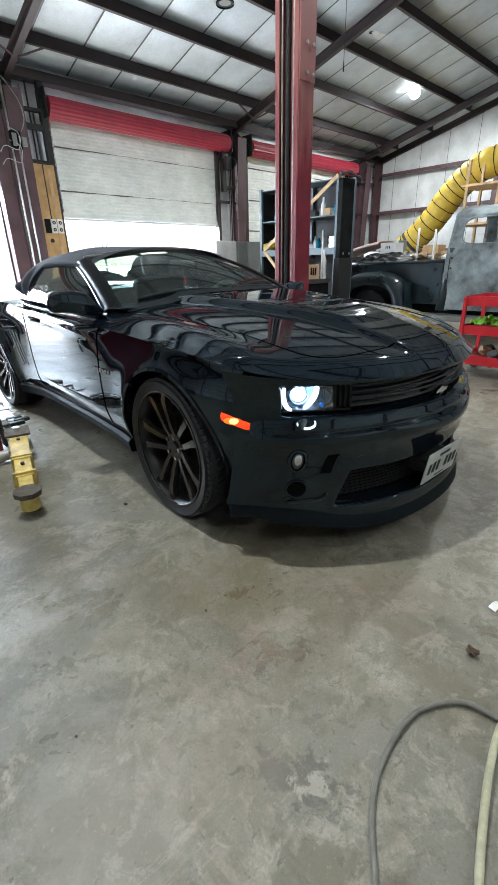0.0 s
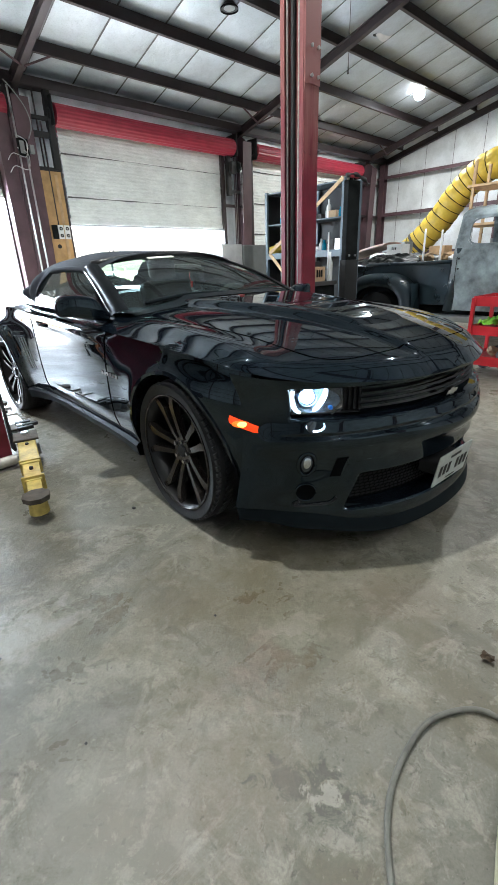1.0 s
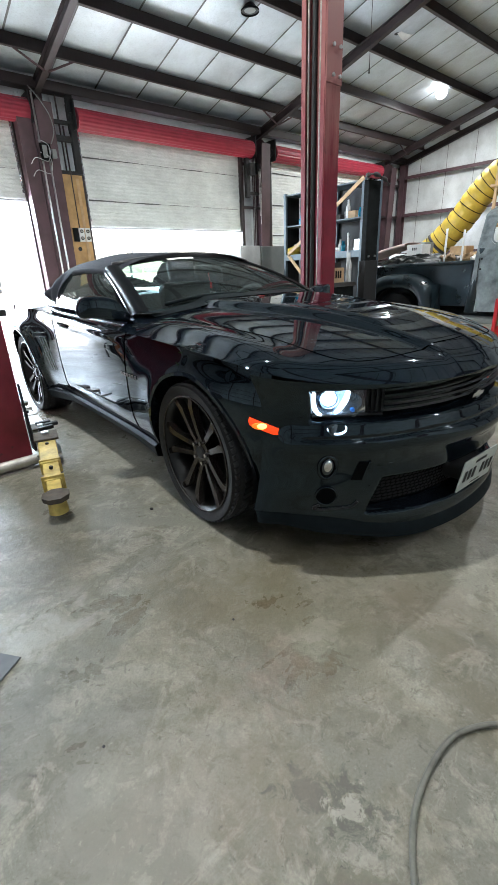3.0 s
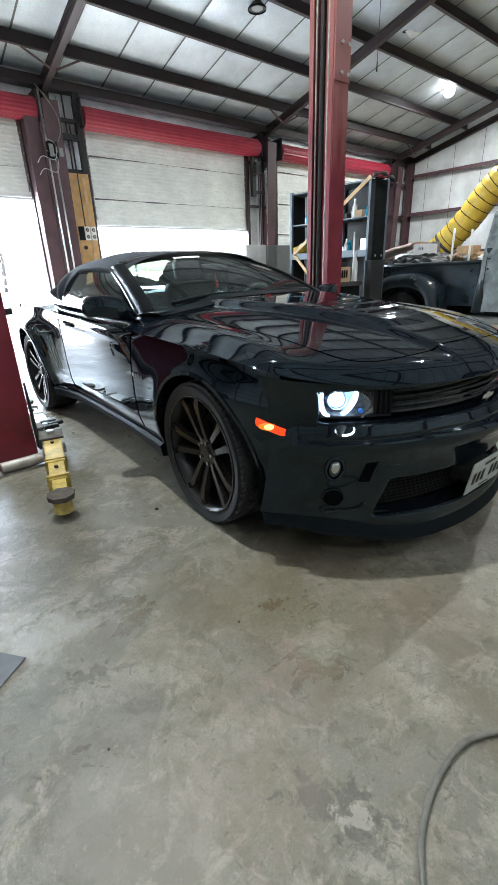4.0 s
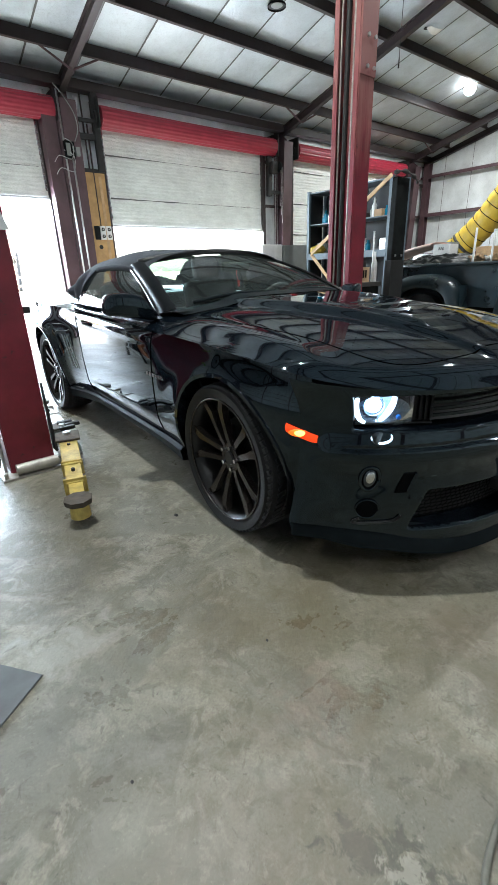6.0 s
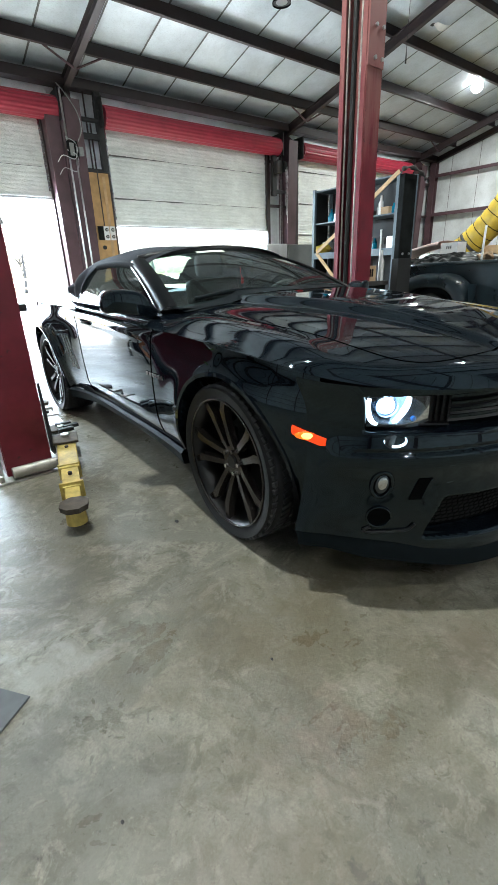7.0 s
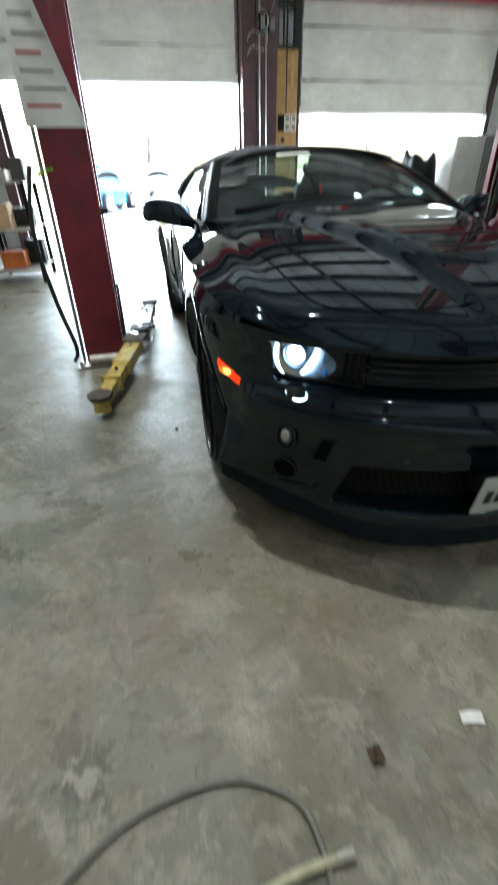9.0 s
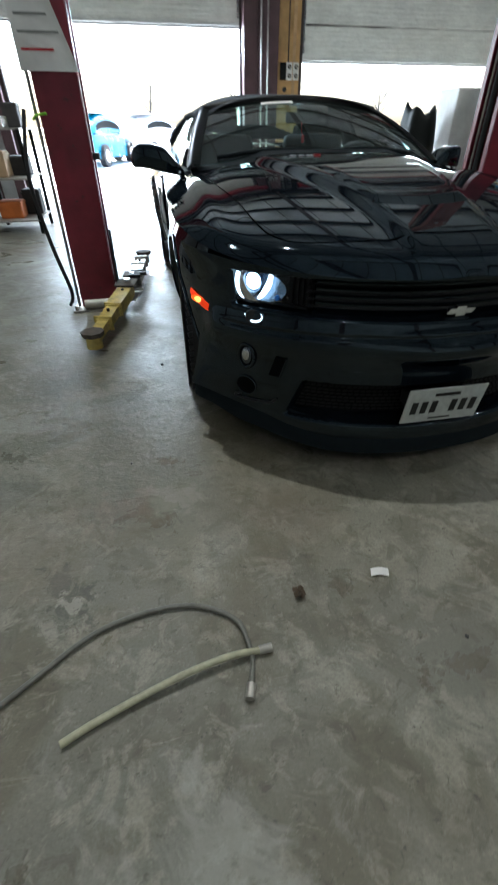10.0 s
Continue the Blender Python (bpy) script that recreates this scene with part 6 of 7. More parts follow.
def shelf_unit():
    e = empty("steel_shelf", "blue-grey steel shelving filled with parts and bottles", "shelving")
    x0, x1, y0, y1, h = 5.05, 5.45, 2.80, 4.42, 2.36
    for x in (x0, x1):
        for y in (y0, (y0 + y1) / 2, y1):
            part("upright", box(x - 0.025, x + 0.025, y - 0.025, y + 0.025, 0, h, 0.003), M["steelblue"], e)
    for z in (0.45, 1.38, 1.86, h - 0.02):
        part("shelf_board", box(x0, x1, y0, y1, z - 0.02, z, 0.003), M["steelblue"], e)
    part("front_beam", box(x0 - 0.03, x0 - 0.004, y0, y1, 1.30, 1.40, 0.003), M["steelblue"], e)
    # black panels added to put the shelf's inner shade into colour
    part("shade_end_panel", box(x0 + 0.03, x1 - 0.03, y1 + 0.026, y1 + 0.034, 0.4, h), M["black"], e)
    part("shade_back_panel", box(x1 + 0.03, x1 + 0.04, y0, y1, 0.4, h), M["black"], e)
    return e


shelf_unit()
rnd = random.Random(4)


def bottle(x, y, z, r, h, mat, label):
    b = bmesh.new()
    prof = [(r * 0.96, 0), (r, 0.01), (r, h * 0.62), (r * 0.45, h * 0.78), (r * 0.42, h), (0.001, h)]
    n = 14
    rr = [[b.verts.new((a * math.cos(2 * math.pi * k / n), a * math.sin(2 * math.pi * k / n), q)) for a, q in prof] for k in range(n)]
    for k in range(n):
        for j in range(len(prof) - 1):
            b.faces.new((rr[k][j], rr[(k + 1) % n][j], rr[(k + 1) % n][j + 1], rr[k][j + 1]))
    thing("bottle", b, mat, label, "bottle", "shelf bottles", smooth=True, at=pose(x, y, z), angle=40)


for z, n in ((1.86, 12), (1.38, 16), (0.45, 9)):
    for k in range(n):
        y = 2.95 + (1.4 / n) * k + rnd.uniform(-0.03, 0.03)
        x = 5.14 + rnd.uniform(0, 0.2)
        if rnd.random() < 0.6:
            mt, lb = rnd.choice([("white", "white plastic bottle on the steel shelf"), ("cyan", "blue plastic bottle on the steel shelf"), ("greybox", "grey metal can on the steel shelf"), ("duct", "yellow bottle on the steel shelf")])
            bottle(x, y, z, rnd.uniform(0.03, 0.05), rnd.uniform(0.14, 0.28), M[mt], lb)
        else:
            mt, lb = rnd.choice([("box", "small cardboard box on the steel shelf"), ("darkclutter", "dark machine part on the steel shelf"), ("zinc", "bare metal car part on the steel shelf")])
            thing("parts_box", box(x - 0.07, x + 0.09, y - 0.07, y + 0.07, z, z + rnd.uniform(0.08, 0.2), 0.01), M[mt], lb, "box", "shelf boxes")
bag = bmesh.new()
bmesh.ops.create_icosphere(bag, subdivisions=3, radius=0.13)
for v in bag.verts:
    v.co = v.co * (1 + 0.25 * noise.noise(v.co * 14)) 
    v.co.z *= 0.6
thing("yellow_bag", bag, M["duct"], "crumpled yellow plastic bag on the shelf", "bag", smooth=True, at=pose(5.1, 4.25, 1.46))

thing("grey_cabinet", box(5.00, 5.76, 5.0, 5.5, 0, 1.58, 0.012), M["greybox"], "plain grey metal cabinet standing on the floor", "cabinet")
thing("white_appliance", box(4.50, 4.985, 5.02, 5.5, 0, 1.59, 0.02), M["white"], "tall white enamelled appliance standing near the doorway", "appliance")
def heap(x, y, rx, ry, h, mat, label, seed):
    """A covered heap: a draped cloth over uneven goods, reaching the floor."""
    def fn(u, v):
        a, r = 2 * math.pi * u, v
        px_, py_ = x + rx * r * math.cos(a) * (1 + 0.15 * noise.noise(Vector((math.cos(a) * 2, math.sin(a) * 2, seed)))), y + ry * r * math.sin(a)
        top = h * (1 - step(0.45, 1.0, r) ** 1.2)
        return (px_, py_, max(0.0, top * (1 + 0.22 * noise.noise(Vector((px_ * 5, py_ * 5, seed)))) + 0.03 * noise.noise(Vector((px_ * 16, py_ * 16, seed)))))
    thing("tarp_cover", grid(fn, 48, 26), mat, label, "tarp cover", smooth=True)


heap(4.12, 5.3, 0.42, 0.40, 1.30, M["tarp"], "dark tarp draped over goods beside the white appliance", 2.0)
bench = empty("workbench", "dark steel workbench with a box and small parts on it", "workbench")
part("worktop", box(4.02, 4.71, 2.62, 3.30, 0.90, 0.96, 0.006), M["darkclutter"], bench)
part("side_panel", box(4.05, 4.68, 2.64, 2.66, 0.0, 0.90), M["darkgrey"], bench)
part("front_panel", box(4.05, 4.08, 2.66, 3.28, 0.0, 0.90), M["greybox"], bench)
cb = empty("cardboard_box", "brown cardboard carton with plain bars on the bench", "box")
part("carton", box(4.17, 4.46, 2.65, 2.90, 0.96, 1.16, 0.004), M["box"], cb)
cbar = bmesh.new()
for k in range(3):
    box(4.26 + 0.05 * k, 4.29 + 0.05 * k, 2.643, 2.648, 1.02, 1.12, 0, cbar)
part("print_bar", cbar, M["darkgrey"], cb)
thing("black_tray", box(4.20, 4.42, 2.68, 2.87, 1.16, 1.23, 0.01), M["black"], "black plastic tray on the cardboard carton", "tray")
thing("white_tube", cyl((4.555, 2.67, 0.96), (4.57, 2.69, 1.62), 0.012, seg=10), M["white"], "thin white tube standing on the bench", "tube", smooth=True)
bottle(4.63, 2.70, 0.96, 0.04, 0.40, M["white"], "tall white bottle on the bench")
bottle(4.30, 2.76, 1.23, 0.02, 0.17, M["white"], "slim white bottle on the black tray")
for i in range(9):
    s_ = bmesh.new()
    bmesh.ops.create_icosphere(s_, subdivisions=2, radius=0.06)
    for v in s_.verts:
        v.co *= 1 + 0.5 * noise.noise(v.co * 25 + Vector((i, 0, 0)))
    thing("machine_part", s_, M[("zinc", "darkclutter", "box")[i % 3]], "small greasy machine part on the bench", "machine part", "bench parts", at=pose(4.12 + 0.065 * i, 3.00 + 0.06 * (i % 4), 0.99))

# ---- old pickup truck ----
tk = empty("pickup_truck", "old rounded pickup truck, dark blue bed and patchy grey primer cab", "truck")
TX = 6.02
bedside = bmesh.new()
box(TX + 0.16, TX + 0.20, 1.58, 3.75, 0.52, 1.16, 0.01, bedside)
part("bed_side", bedside, M["truck"], tk)
part("bed_rail", cyl((TX + 0.165, 1.57, 1.16), (TX + 0.165, 3.78, 1.14), 0.028, seg=14), M["truck"], tk, smooth=True)
part("bed_front", box(TX + 0.2, TX + 1.5, 1.58, 1.62, 0.5, 1.16, 0.01), M["truck"], tk)
part("bed_floor", box(TX + 0.2, TX + 1.5, 1.6, 3.75, 0.52, 0.56), M["truck"], tk)
part("far_side", box(TX + 1.5, TX + 1.54, 1.58, 3.75, 0.52, 1.16, 0.01), M["truck"], tk)
part("tailgate", box(TX + 0.2, TX + 1.5, 3.73, 3.77, 0.5, 1.14, 0.01), M["truck"], tk)
YC = 2.72


def fender(u, v):
    a = radians(-8 + 196 * u)
    ry, rz, x = ((0.47, 0.44, TX - 0.06), (0.49, 0.46, TX - 0.11), (0.56, 0.54, TX - 0.14), (0.65, 0.625, TX - 0.08), (0.69, 0.655, TX + 0.02), (0.70, 0.66, TX + 0.18))[round(v * 5)]
    c, q = math.cos(a), math.sin(a)
    return (x, YC + ry * math.copysign(abs(c) ** 0.75, c), 0.36 + rz * math.copysign(abs(q) ** 0.75, q))


part("rear_fender", grid(fender, 48, 5, flip=True), M["truck"], tk, "rounded rear fender", smooth=True)
well_ = cyl((TX - 0.02, YC, 0.36), (TX + 0.155, YC, 0.36), 0.46, seg=32)
bmesh.ops.delete(well_, geom=[v for v in well_.verts if v.co.z < 0.2], context="VERTS")
part("fender_well", well_, M["black"], tk)
fl_ = grid(lambda u, v: (TX - 0.12 + 0.3 * v, YC - 0.66 - 0.04 * math.sin(u * 3.14) * (1 - v), 0.30 + 0.55 * u), 12, 6)
part("fender_front", fl_, M["truck"], tk, smooth=True)
tw = cyl((TX - 0.04, YC, 0.36), (TX + 0.16, YC, 0.36), 0.35, seg=40)
part("tyre", tw, M["tyre"], tk, smooth=True, angle=40)
part("wheel_disc", cyl((TX - 0.05, YC, 0.36), (TX - 0.03, YC, 0.36), 0.2, 0.17, 30), M["darkgrey"], tk, smooth=True, angle=40)
part("running_board", box(TX - 0.10, TX + 0.25, -0.4, 1.95, 0.30, 0.38, 0.02), M["greybox"], tk)
part("chassis_rail", box(TX + 0.3, TX + 0.42, -2.0, 3.7, 0.36, 0.5, 0.01), M["darkgrey"], tk)
tw2 = cyl((TX - 0.04, -1.15, 0.36), (TX + 0.16, -1.15, 0.36), 0.35, seg=40)
part("front_tyre", tw2, M["tyre"], tk, smooth=True, angle=40)


def cab(u, v):
    """Side and roof of the cab: v up from the sill, then over the roof."""
    y = 1.50 - 1.45 * u
    if v < 0.72:
        t = v / 0.72
        z = 0.46 + 1.29 * t
        x = TX + 0.02 + 0.05 * (2 * t - 0.9) ** 2 + 0.10 * max(0, t - 0.55) * 2
        y += -0.01 * step(0.6, 1.0, t) * (1 - u) + 0.30 * step(0.6, 1.0, t) * u
    else:
        t = (v - 0.72) / 0.28
        x = TX + 0.155 + 0.62 * t ** 1.5
        z = 1.75 + 0.175 * math.sin(t * math.pi / 2) ** 0.8
        y += -0.01 * (1 - u) - 0.05 * t * (1 - u) + 0.30 * u
    return (x, y, z)


def cab_hole(c):
    r = 0.09
    dy, dz = max(0.42 + r - c.y, c.y - 1.33 + r, 0.0), max(1.385 + r - c.z, c.z - 1.735 + r, 0.0)
    return not (c.x < TX + 0.3 and math.hypot(dy, dz) < r)


def far_cab(u, v):
    x, y, z = cab(u, v)
    return (2 * (TX + 0.775) - x, y, z)


part("cab_shell", grid(cab, 120, 110, keep=cab_hole), M["primer"], tk, "patchy grey primer cab", smooth=True)
part("cab_far_shell", grid(far_cab, 60, 70, keep=lambda c: not (1.385 < c.z < 1.735 and 0.42 < c.y < 1.33), flip=True), M["primer"], tk, smooth=True)
part("cab_back", prism([(TX + 0.03, 0.46), (TX + 1.5, 0.46), (TX + 1.5, 1.36), (TX + 0.06, 1.36), (TX + 0.05, 1.2)], "y", 1.40, 1.43), M["primer"], tk)
part("cab_corner", cyl((TX + 0.09, 1.49, 0.44), (TX + 0.12, 1.43, 1.34), 0.095, 0.075, 18), M["truck"], tk, smooth=True)
part("window_frame", tube([(TX + 0.085 + 0.075 * max(0, (z - 1.38)) / 0.35, y, z) for y, z in [(0.875 + 0.455 * math.copysign(abs(math.cos(a)) ** 0.35, math.cos(a)), 1.56 + 0.178 * math.copysign(abs(math.sin(a)) ** 0.5, math.sin(a))) for a in [2 * math.pi * i / 60 for i in range(61)]]], 0.012, 8), M["primer"], tk, smooth=True)
part("door_line", tube([(TX + 0.012 + 0.05 * (2 * (z - 0.46) / 1.16 - 0.9) ** 2, 1.43, z) for z in [0.5 + 0.06 * i for i in range(13)]], 0.006, 6), M["black"], tk)
for z in (1.06, 1.20):
    part("handle_hole", cyl((TX + 0.012, 1.40, z), (TX + 0.04, 1.40, z), 0.014, seg=12), M["black"], tk)
hoodm = grid(lambda u, v: (TX + 0.12 + 1.25 * v, 0.05 - 1.5 * u, 0.75 + 0.45 * math.sin(v * math.pi) ** 0.5 * (1 - 0.15 * u)), 14, 14)
part("truck_bonnet", hoodm, M["primer"], tk, smooth=True)


def tarp(u, v):
    x, y = TX + 0.18 + 1.25 * u, 2.30 + 1.50 * v
    hump = math.sin(min(1.0, v * 1.15 + 0.05) * math.pi) ** 0.6
    edge_drop = 0.06 * (1 - min(1.0, u * 6))
    return (x, y, 1.15 - edge_drop + 0.16 * hump * (0.45 + 0.55 * math.sin(min(1.0, u * 2.2) * 1.57)) + 0.045 * noise.noise(Vector((x * 5, y * 5, 0))) + 0.030 * noise.noise(Vector((x * 13, y * 13, 3))))


thing("black_tarp", grid(tarp, 70, 80), M["tarp"], "crumpled black tarp over the truck bed", "tarp", smooth=True)
pk = grid(lambda u, v: (TX + 1.05 + 0.34 * math.cos(v * 6.28), 3.90 - 0.80 * u, 1.30 + 0.05 * math.sin(v * 6.28) + 0.30 * u - 0.12 * u * u), 16, 12, flip=True)
thing("pink_foam", pk, M["pink"], "bent pink foam sheet lying on the truck bed", "foam", smooth=True)
ctn = empty("white_carton", "white carton with dark print on the loaded truck bed", "box")
part("carton", box(TX + 0.72, TX + 1.00, 2.74, 3.04, 1.24, 1.48, 0.006), M["paper"], ctn)
for k in range(3):
    part("print_bar", box(TX + 0.715, TX + 0.7185, 2.85 + 0.035 * k, 2.865 + 0.035 * k, 1.385, 1.43), M["black"], ctn)
for i, (x, y, h) in enumerate(((6.3, 1.90, 1.10), (6.4, 1.67, 1.07))):
    thing("stake", cyl((x, y + 0.2, 0.56), (x, y + 0.2, 0.56 + h), 0.016, seg=10), M["white"], "thin white stake standing in the truck bed", "stake", "stakes", smooth=True)

for i in range(5):
    s_ = bmesh.new()
    bmesh.ops.create_icosphere(s_, subdivisions=4, radius=0.105 + 0.018 * (i % 3))
    for v in s_.verts:
        v.co *= 1 + 0.5 * noise.noise(v.co * 12 + Vector((i, 2, 0))) + 0.25 * noise.noise(v.co * 30)
        v.co.z *= 0.62
    thing("wrapped_sack", s_, M[("white", "wood", "greybox", "box", "white")[i]], "lumpy pale sack on the loaded truck bed", "sack", "truck load", smooth=True, at=pose(TX + 0.62 + 0.13 * (i % 3), 1.72 + 0.16 * i, 1.20 + 0.03 * (i % 2)))

# ---- yellow duct, timber rack ----
dp = spline([(11.7, 6.30, 0.75), (11.9, 5.72, 1.22), (12.0, 5.15, 1.70), (12.0, 4.66, 2.18), (12.0, 4.26, 2.70), (12.0, 3.88, 3.08), (12.0, 3.40, 3.34), (12.1, 2.4, 3.48), (12.2, 1.2, 3.42)], 150)
dk = empty("flexible_duct", "large ribbed yellow flexible ventilation duct sloping upward", "duct")
part("duct_sleeve", tube(dp, lambda t: 0.343 - 0.009 * math.cos(2 * math.pi * (t * 149 - 4) / 7), 28), M["duct"], dk, smooth=True)
for i in range(4, 146, 7):
    p, q = dp[i], dp[i + 1]
    d = (q - p).normalized()
    s_ = d.cross(Vector((0, 0, 1))).normalized()
    w = s_.cross(d)
    part("duct_hoop", tube([p + 0.340 * (math.cos(a) * s_ + math.sin(a) * w) for a in [2 * math.pi * k / 28 for k in range(29)]], 0.009, 5), M["darkgrey"], dk, smooth=True)
part("duct_strap", tube(dp[34:37], 0.362, 28), M["darkclutter"], dk, "dark strap round the duct", smooth=True)
rk = empty("timber_rack", "open storage rack of pale timber posts and boards", "rack")
for x, y in ((10.6, 2.55), (10.6, 3.25), (11.4, 2.55), (11.4, 3.25)):
    part("rack_post", box(x - 0.03, x + 0.03, y - 0.03, y + 0.03, 0, 3.25, 0.004), M["wood"], rk)
for z in (1.2, 1.9, 2.7):
    part("rack_board", box(10.5, 11.5, 2.0, 3.35, z, z + 0.05, 0.004), M["wood"], rk)
for i in range(10):
    x, y = 9.2 + 0.32 * i, 5.2 - 0.35 * i
    thing("stored_box", box(x - 0.2, x + 0.2, y - 0.2, y + 0.2, 0, 1.15 + 0.12 * (i * 7 % 5), 0.01), M[("box", "white", "greybox", "pink", "wood")[i % 5]], "stacked storage box against the end wall", "box", "stored boxes")

# ---- red tool cart ----
ct = empty("tool_cart", "red steel tool cart with shelves of parts, on castors", "tool cart")
cx0, cx1, cy0, cy1 = 3.88, 4.42, -0.58, 0.26
for x in (cx0, cx1):
    for y in (cy0, cy1):
        part("leg", box(x - 0.018, x + 0.018, y - 0.018, y + 0.018, 0.16, 0.82, 0.003), M["red"], ct)
        part("castor", cyl((x - 0.016, y, 0.06), (x + 0.016, y, 0.06), 0.06, seg=20), M["rubber"], ct, smooth=True, angle=40)
        part("castor_fork", box(x - 0.024, x + 0.024, y - 0.02, y + 0.02, 0.05, 0.16, 0.004), M["zinc"], ct)
for z in (0.19, 0.50, 0.79):
    part("tray", box(cx0, cx1, cy0, cy1, z, z + 0.012), M["red"], ct)
    for a in ((cx0 - 0.004, cx0 + 0.004, cy0, cy1), (cx1 - 0.004, cx1 + 0.004, cy0, cy1), (cx0, cx1, cy0 - 0.004, cy0 + 0.004), (cx0, cx1, cy1 - 0.004, cy1 + 0.004)):
        part("tray_edge", box(*a, z - 0.05, z + 0.045), M["red"], ct)
cl = grid(lambda u, v: (3.96 + 0.40 * u, -0.12 + 0.34 * v, 0.545 + 0.05 * abs(noise.noise(Vector((u * 6, v * 6, 1)))) * 2), 18, 18)
thing("green_rag", cl, M["green"], "bright lime green rag on the cart's middle shelf", "rag", smooth=True)
for i in range(8):
    s_ = bmesh.new()
    bmesh.ops.create_icosphere(s_, subdivisions=2, radius=0.07)
    for v in s_.verts:
        v.co *= 1 + 0.5 * noise.noise(v.co * 20 + Vector((0, i, 0)))
        v.co.z *= 0.7
    thing("cart_part", s_, M[("darkclutter", "zinc", "box", "black")[i % 4]], "greasy car part lying on the tool cart", "machine part", "cart parts", at=pose(3.99 + 0.10 * (i % 4), -0.42 + 0.17 * (i // 2), 0.25))
thing("cart_top_tools", box(3.98, 4.3, -0.5, -0.1, 0.803, 0.83, 0.01), M["red"], "red tool tray on top of the cart", "tray")

# ---- parts rack beyond the lift column ----
pr_ = empty("parts_rack", "low dusty steel rack holding boxes and old car parts", "rack")
for x in (-2.05, -1.45):
    for y in (4.7, 5.5):
        part("upright", box(x - 0.02, x + 0.02, y - 0.02, y + 0.02, 0, 1.15, 0.003), M["darkgrey"], pr_)
for z in (0.15, 0.62, 1.13):
    part("shelf_board", box(-2.07, -1.43, 4.68, 5.52, z, z + 0.02, 0.003), M["worn"], pr_)
for i, (x, y, z, w, h, mt, lb) in enumerate(((-1.85, 4.95, 0.64, 0.16, 0.28, "box", "brown cardboard box on the parts rack"), (-1.60, 5.2, 0.64, 0.12, 0.22, "darkclutter", "dark machine housing on the parts rack"), (-1.80, 5.0, 0.17, 0.15, 0.20, "orange", "orange tool case on the parts rack"), (-1.58, 5.3, 0.17, 0.12, 0.30, "black", "black plastic bin on the parts rack"), (-1.80, 5.05, 1.15, 0.18, 0.12, "worn", "bare metal cover on the parts rack"), (-1.58, 5.3, 1.15, 0.10, 0.26, "darkclutter", "dark greasy part on the parts rack"))):
    e = empty("stored_case", lb, "box", "rack goods")
    part("case", box(x - w, x + w * 0.9, y - w, y + w, z, z + h, 0.02), M[mt], e)
    part("lid", box(x - w - 0.006, x + w * 0.9 + 0.006, y - w - 0.006, y + w + 0.006, z + h * 0.82, z + h * 0.9, 0.004), M[mt], e)

# ---- left side clutter and the yard outside ----
for i in range(14):
    x = -3.6 - 0.35 * (i % 5) - 0.2 * rnd.random()
    y = 3.4 + 0.55 * (i // 2) * 0.9
    h = rnd.uniform(0.35, 1.5)
    e = empty("parts_stack", "dusty dark stack of stored car parts on the floor", "parts stack", "stored parts")
    part("crate", box(x - 0.28, x + 0.28, y - 0.25, y + 0.25, 0, h * 0.5, 0.015), M["darkclutter"], e)
    part("lid", box(x - 0.30, x + 0.30, y - 0.27, y + 0.27, h * 0.5, h * 0.5 + 0.03, 0.006), M[("greybox", "worn", "wood")[i % 3]], e)
    t_ = tube([(x + 0.2 * math.cos(a), y + 0.2 * math.sin(a), h * 0.5 + 0.09) for a in [2 * math.pi * k / 20 for k in range(21)]], 0.06, 8)
    part("old_tyre", t_, M["rubber"], e, smooth=True)


def parked_car(name, label, mat, at):
    e = empty(name, label, "car", "parked cars", at=at)
    body = bmesh.new()
    sec = [(-2.1, 0.45, 0.85), (-2.05, 0.3, 1.0), (-1.2, 0.25, 1.05), (1.2, 0.25, 1.0), (2.0, 0.3, 0.85), (2.1, 0.45, 0.7)]

    def fn(u, v):
        x = -2.1 + 4.2 * u
        zb, zt = lerp([(s[0], s[1]) for s in sec], x), lerp([(s[0], s[2]) for s in sec], x)
        a = math.pi * v
        return (x, -0.88 * math.copysign(abs(math.cos(a)) ** 0.35, math.cos(a)) * (1 - 0.12 * (abs(x) / 2.1) ** 4), zb + (zt - zb) * math.sin(a) ** 0.35)
    grid(fn, 24, 20, bm=body)
    part("body", body, mat, e, smooth=True)

    def roof(u, v):
        a = math.pi * v
        return (-1.75 + 2.75 * u, -0.78 * math.copysign(abs(math.cos(a)) ** 0.4, math.cos(a)) * (1 - 0.12 * math.sin(u * 3.14)), 0.98 + 0.60 * math.sin(u * math.pi) ** 0.45 * math.sin(a) ** 0.4)
    part("cabin", grid(roof, 24, 20), mat, e, smooth=True)

    def band(u, v, lo, hi):
        a = math.pi * (lo + (hi - lo) * v)
        x, y, z = roof(0.10 + 0.80 * u, lo + (hi - lo) * v)
        return (x, y * 1.015, z)
    for lo, hi in ((0.012, 0.10), (0.90, 0.988)):
        part("side_window", grid(lambda u, v, lo=lo, hi=hi: band(u, v, lo, hi), 20, 5), M["darkgrey"], e, "dark side windows", smooth=True)
    part("roof", grid(lambda u, v: (-1.3 + 1.8 * u, -0.62 + 1.24 * v, 1.585 + 0.02 * math.sin(u * 3.1)), 8, 6), mat, e, smooth=True)
    for x in (-1.35, 1.35):
        for y in (-0.86, 0.86):
            part("tyre", cyl((x, y - 0.1, 0.33), (x, y + 0.1, 0.33), 0.33, seg=28), M["tyre"], e, smooth=True, angle=40)
            part("hubcap", cyl((x, y - 0.11, 0.33), (x, y + 0.11, 0.33), 0.19, seg=24), M["silver"], e, smooth=True, angle=40)
    return e


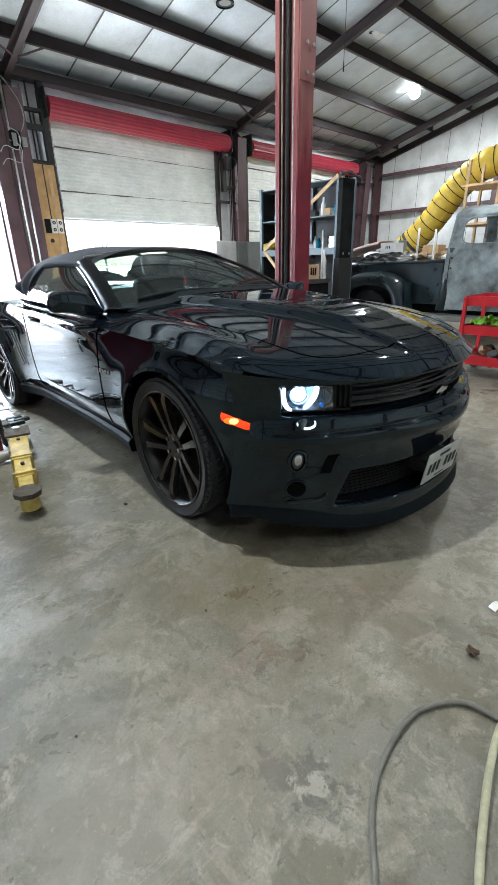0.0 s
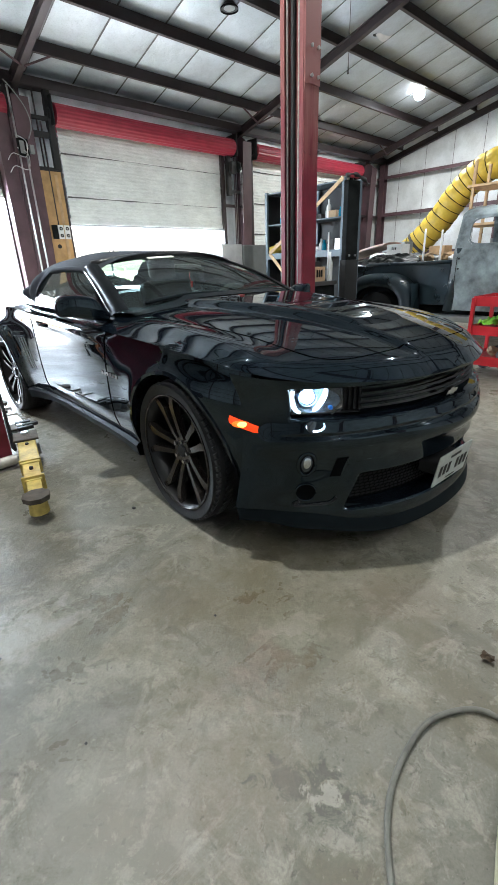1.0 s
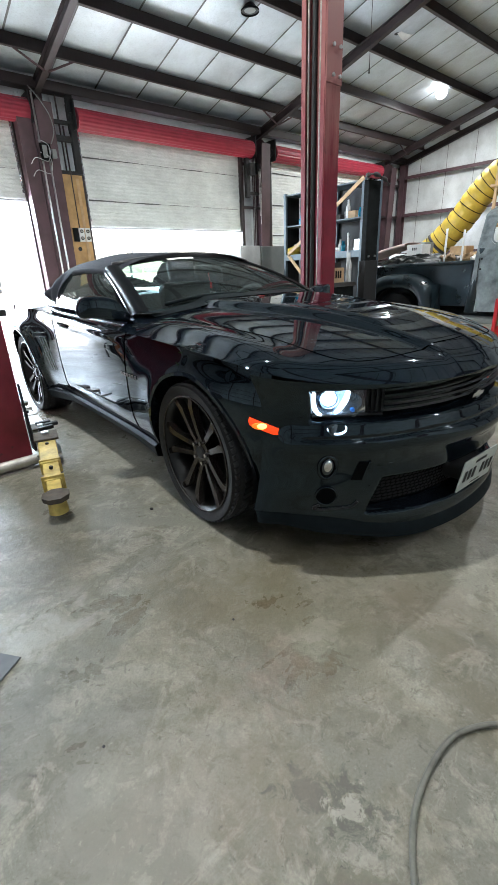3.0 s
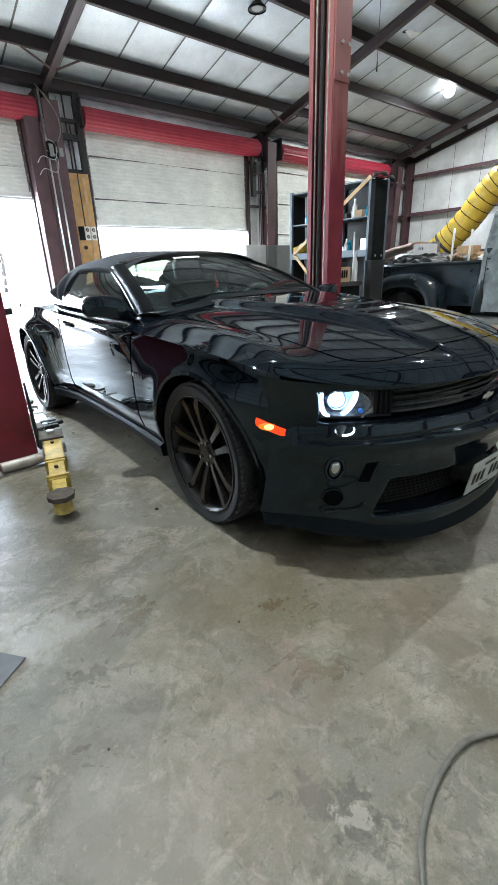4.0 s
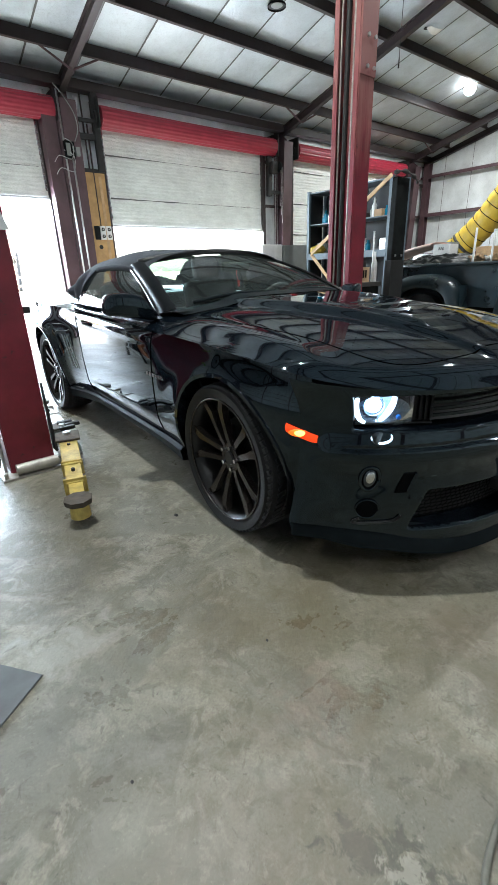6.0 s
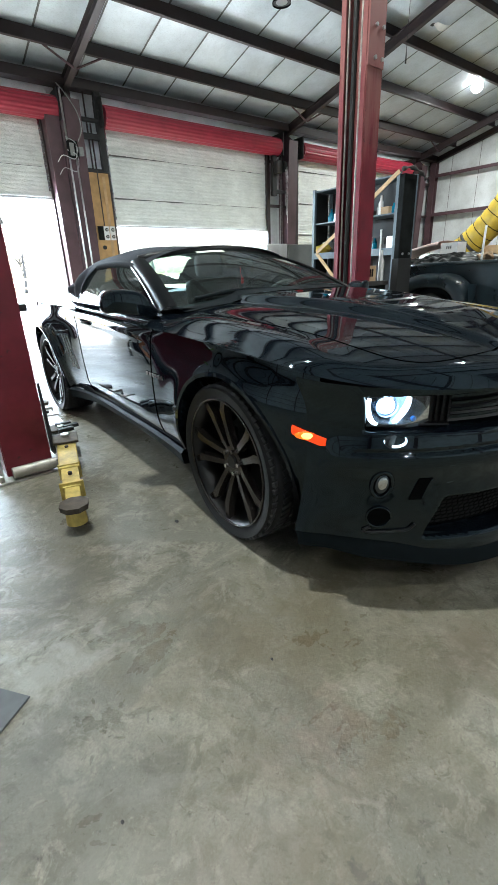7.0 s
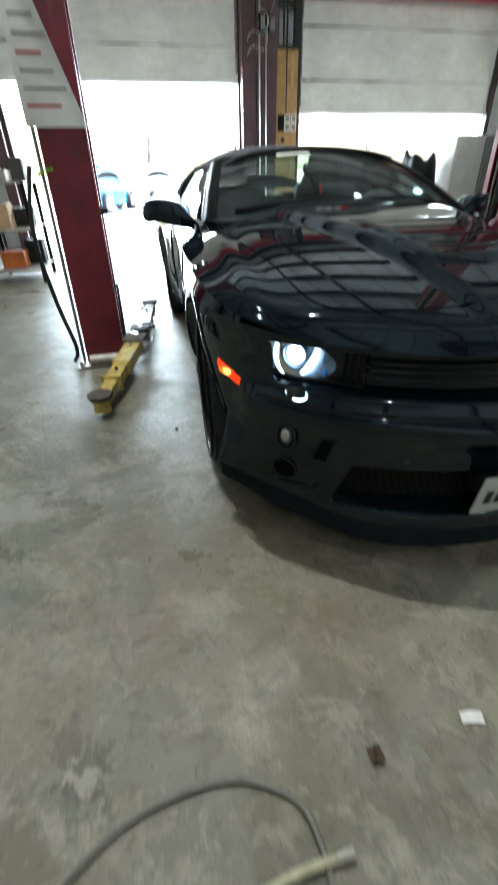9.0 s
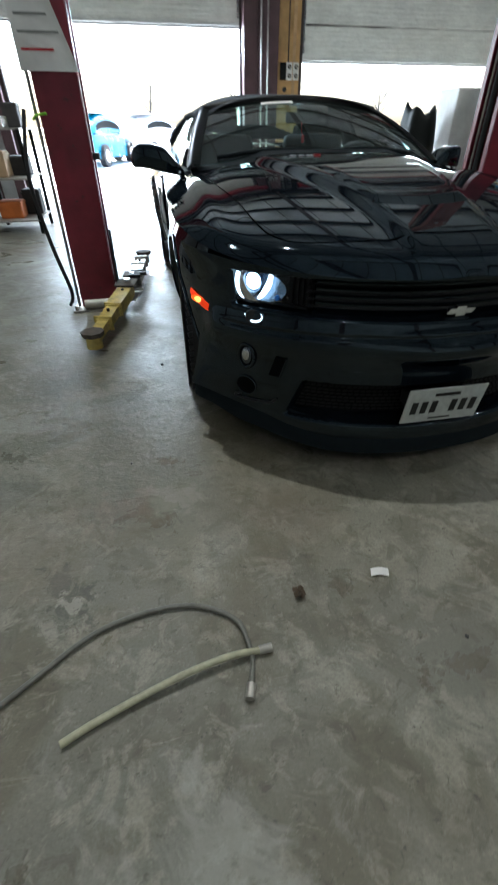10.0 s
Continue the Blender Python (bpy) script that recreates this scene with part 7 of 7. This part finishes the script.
parked_car("blue_car", "bright cyan hatchback parked out in the yard", M["cyan"], pose(-1.55, 18.6, -0.03, 0, 0, 72))
parked_car("silver_car", "silver family car parked out in the yard", M["silver"], pose(0.6, 21.5, -0.03, 0, 0, 60))
thing("grass", grid(lambda u, v: (-200 + 400 * u, 40 + 260 * v, -0.015 + 0.02 * math.sin(u * 60)), 40, 20), M["grass"], "dry sunlit grass beyond the yard", "grass", kind="stuff")
fn_ = empty("yard_fence", "low pale timber fence across the yard", "fence")
for i in range(15):
    x = -14 + 3.0 * i
    part("post", box(x - 0.06, x + 0.06, 35.9, 36.0, -0.03, 1.5, 0.01), M["wood"], fn_)
for z in (0.5, 1.1):
    part("rail", box(-14, 28, 35.86, 35.9, z, z + 0.14, 0.01), M["wood"], fn_)


def bare_tree(x, y, h, seed):
    r = random.Random(seed)
    e = empty("bare_tree", "leafless grey tree standing beyond the yard", "tree", "bare trees")
    trunk = tube(spline([(x, y, -0.05), (x + r.uniform(-0.2, 0.2), y, h * 0.3), (x + r.uniform(-0.3, 0.3), y, h * 0.6)], 12), lambda t: 0.16 * (1 - 0.6 * t), 8)
    part("trunk", trunk, M["darkclutter"], e, smooth=True)
    for k in range(9):
        a, z0 = r.uniform(0, 6.28), h * r.uniform(0.25, 0.6)
        b = bmesh.new()
        L = h * r.uniform(0.25, 0.45)
        p1 = Vector((x, y, z0))
        p2 = p1 + Vector((math.cos(a) * L * 0.6, math.sin(a) * L * 0.6, L * 0.7))
        tube(spline([p1, (p1 + p2) / 2 + Vector((0, 0, 0.2)), p2], 8), lambda t: 0.05 * (1 - 0.8 * t), 6, b)
        for j in range(5):
            q = p1.lerp(p2, r.uniform(0.4, 1))
            tube([q, q + Vector((r.uniform(-1, 1), r.uniform(-1, 1), r.uniform(0.2, 1))) * L * 0.35], lambda t: 0.015 * (1 - 0.7 * t), 5, b)
        part("limb", b, M["darkclutter"], e, smooth=True)


for i, (x, y, h) in enumerate(((-6, 46, 6), (2, 52, 7), (9, 44, 5.5), (16, 50, 7), (24, 48, 6))):
    bare_tree(x, y, h, i)


# ---- small stool by the open doorway ----
st = empty("work_stool", "small metal work stool with a blue seat near the doorway", "stool")
part("seat", box(-1.12, -0.78, 6.5, 6.84, 0.60, 0.64, 0.015), M["cyan"], st)
for x in (-1.08, -0.82):
    for y in (6.54, 6.80):
        part("leg", cyl((x + 0.05 * (1 if x > -1 else -1), y, 0), (x, y, 0.60), 0.014, seg=10), M["zinc"], st, smooth=True)
part("tray", box(-1.10, -0.80, 6.52, 6.82, 0.26, 0.28, 0.004), M["zinc"], st)
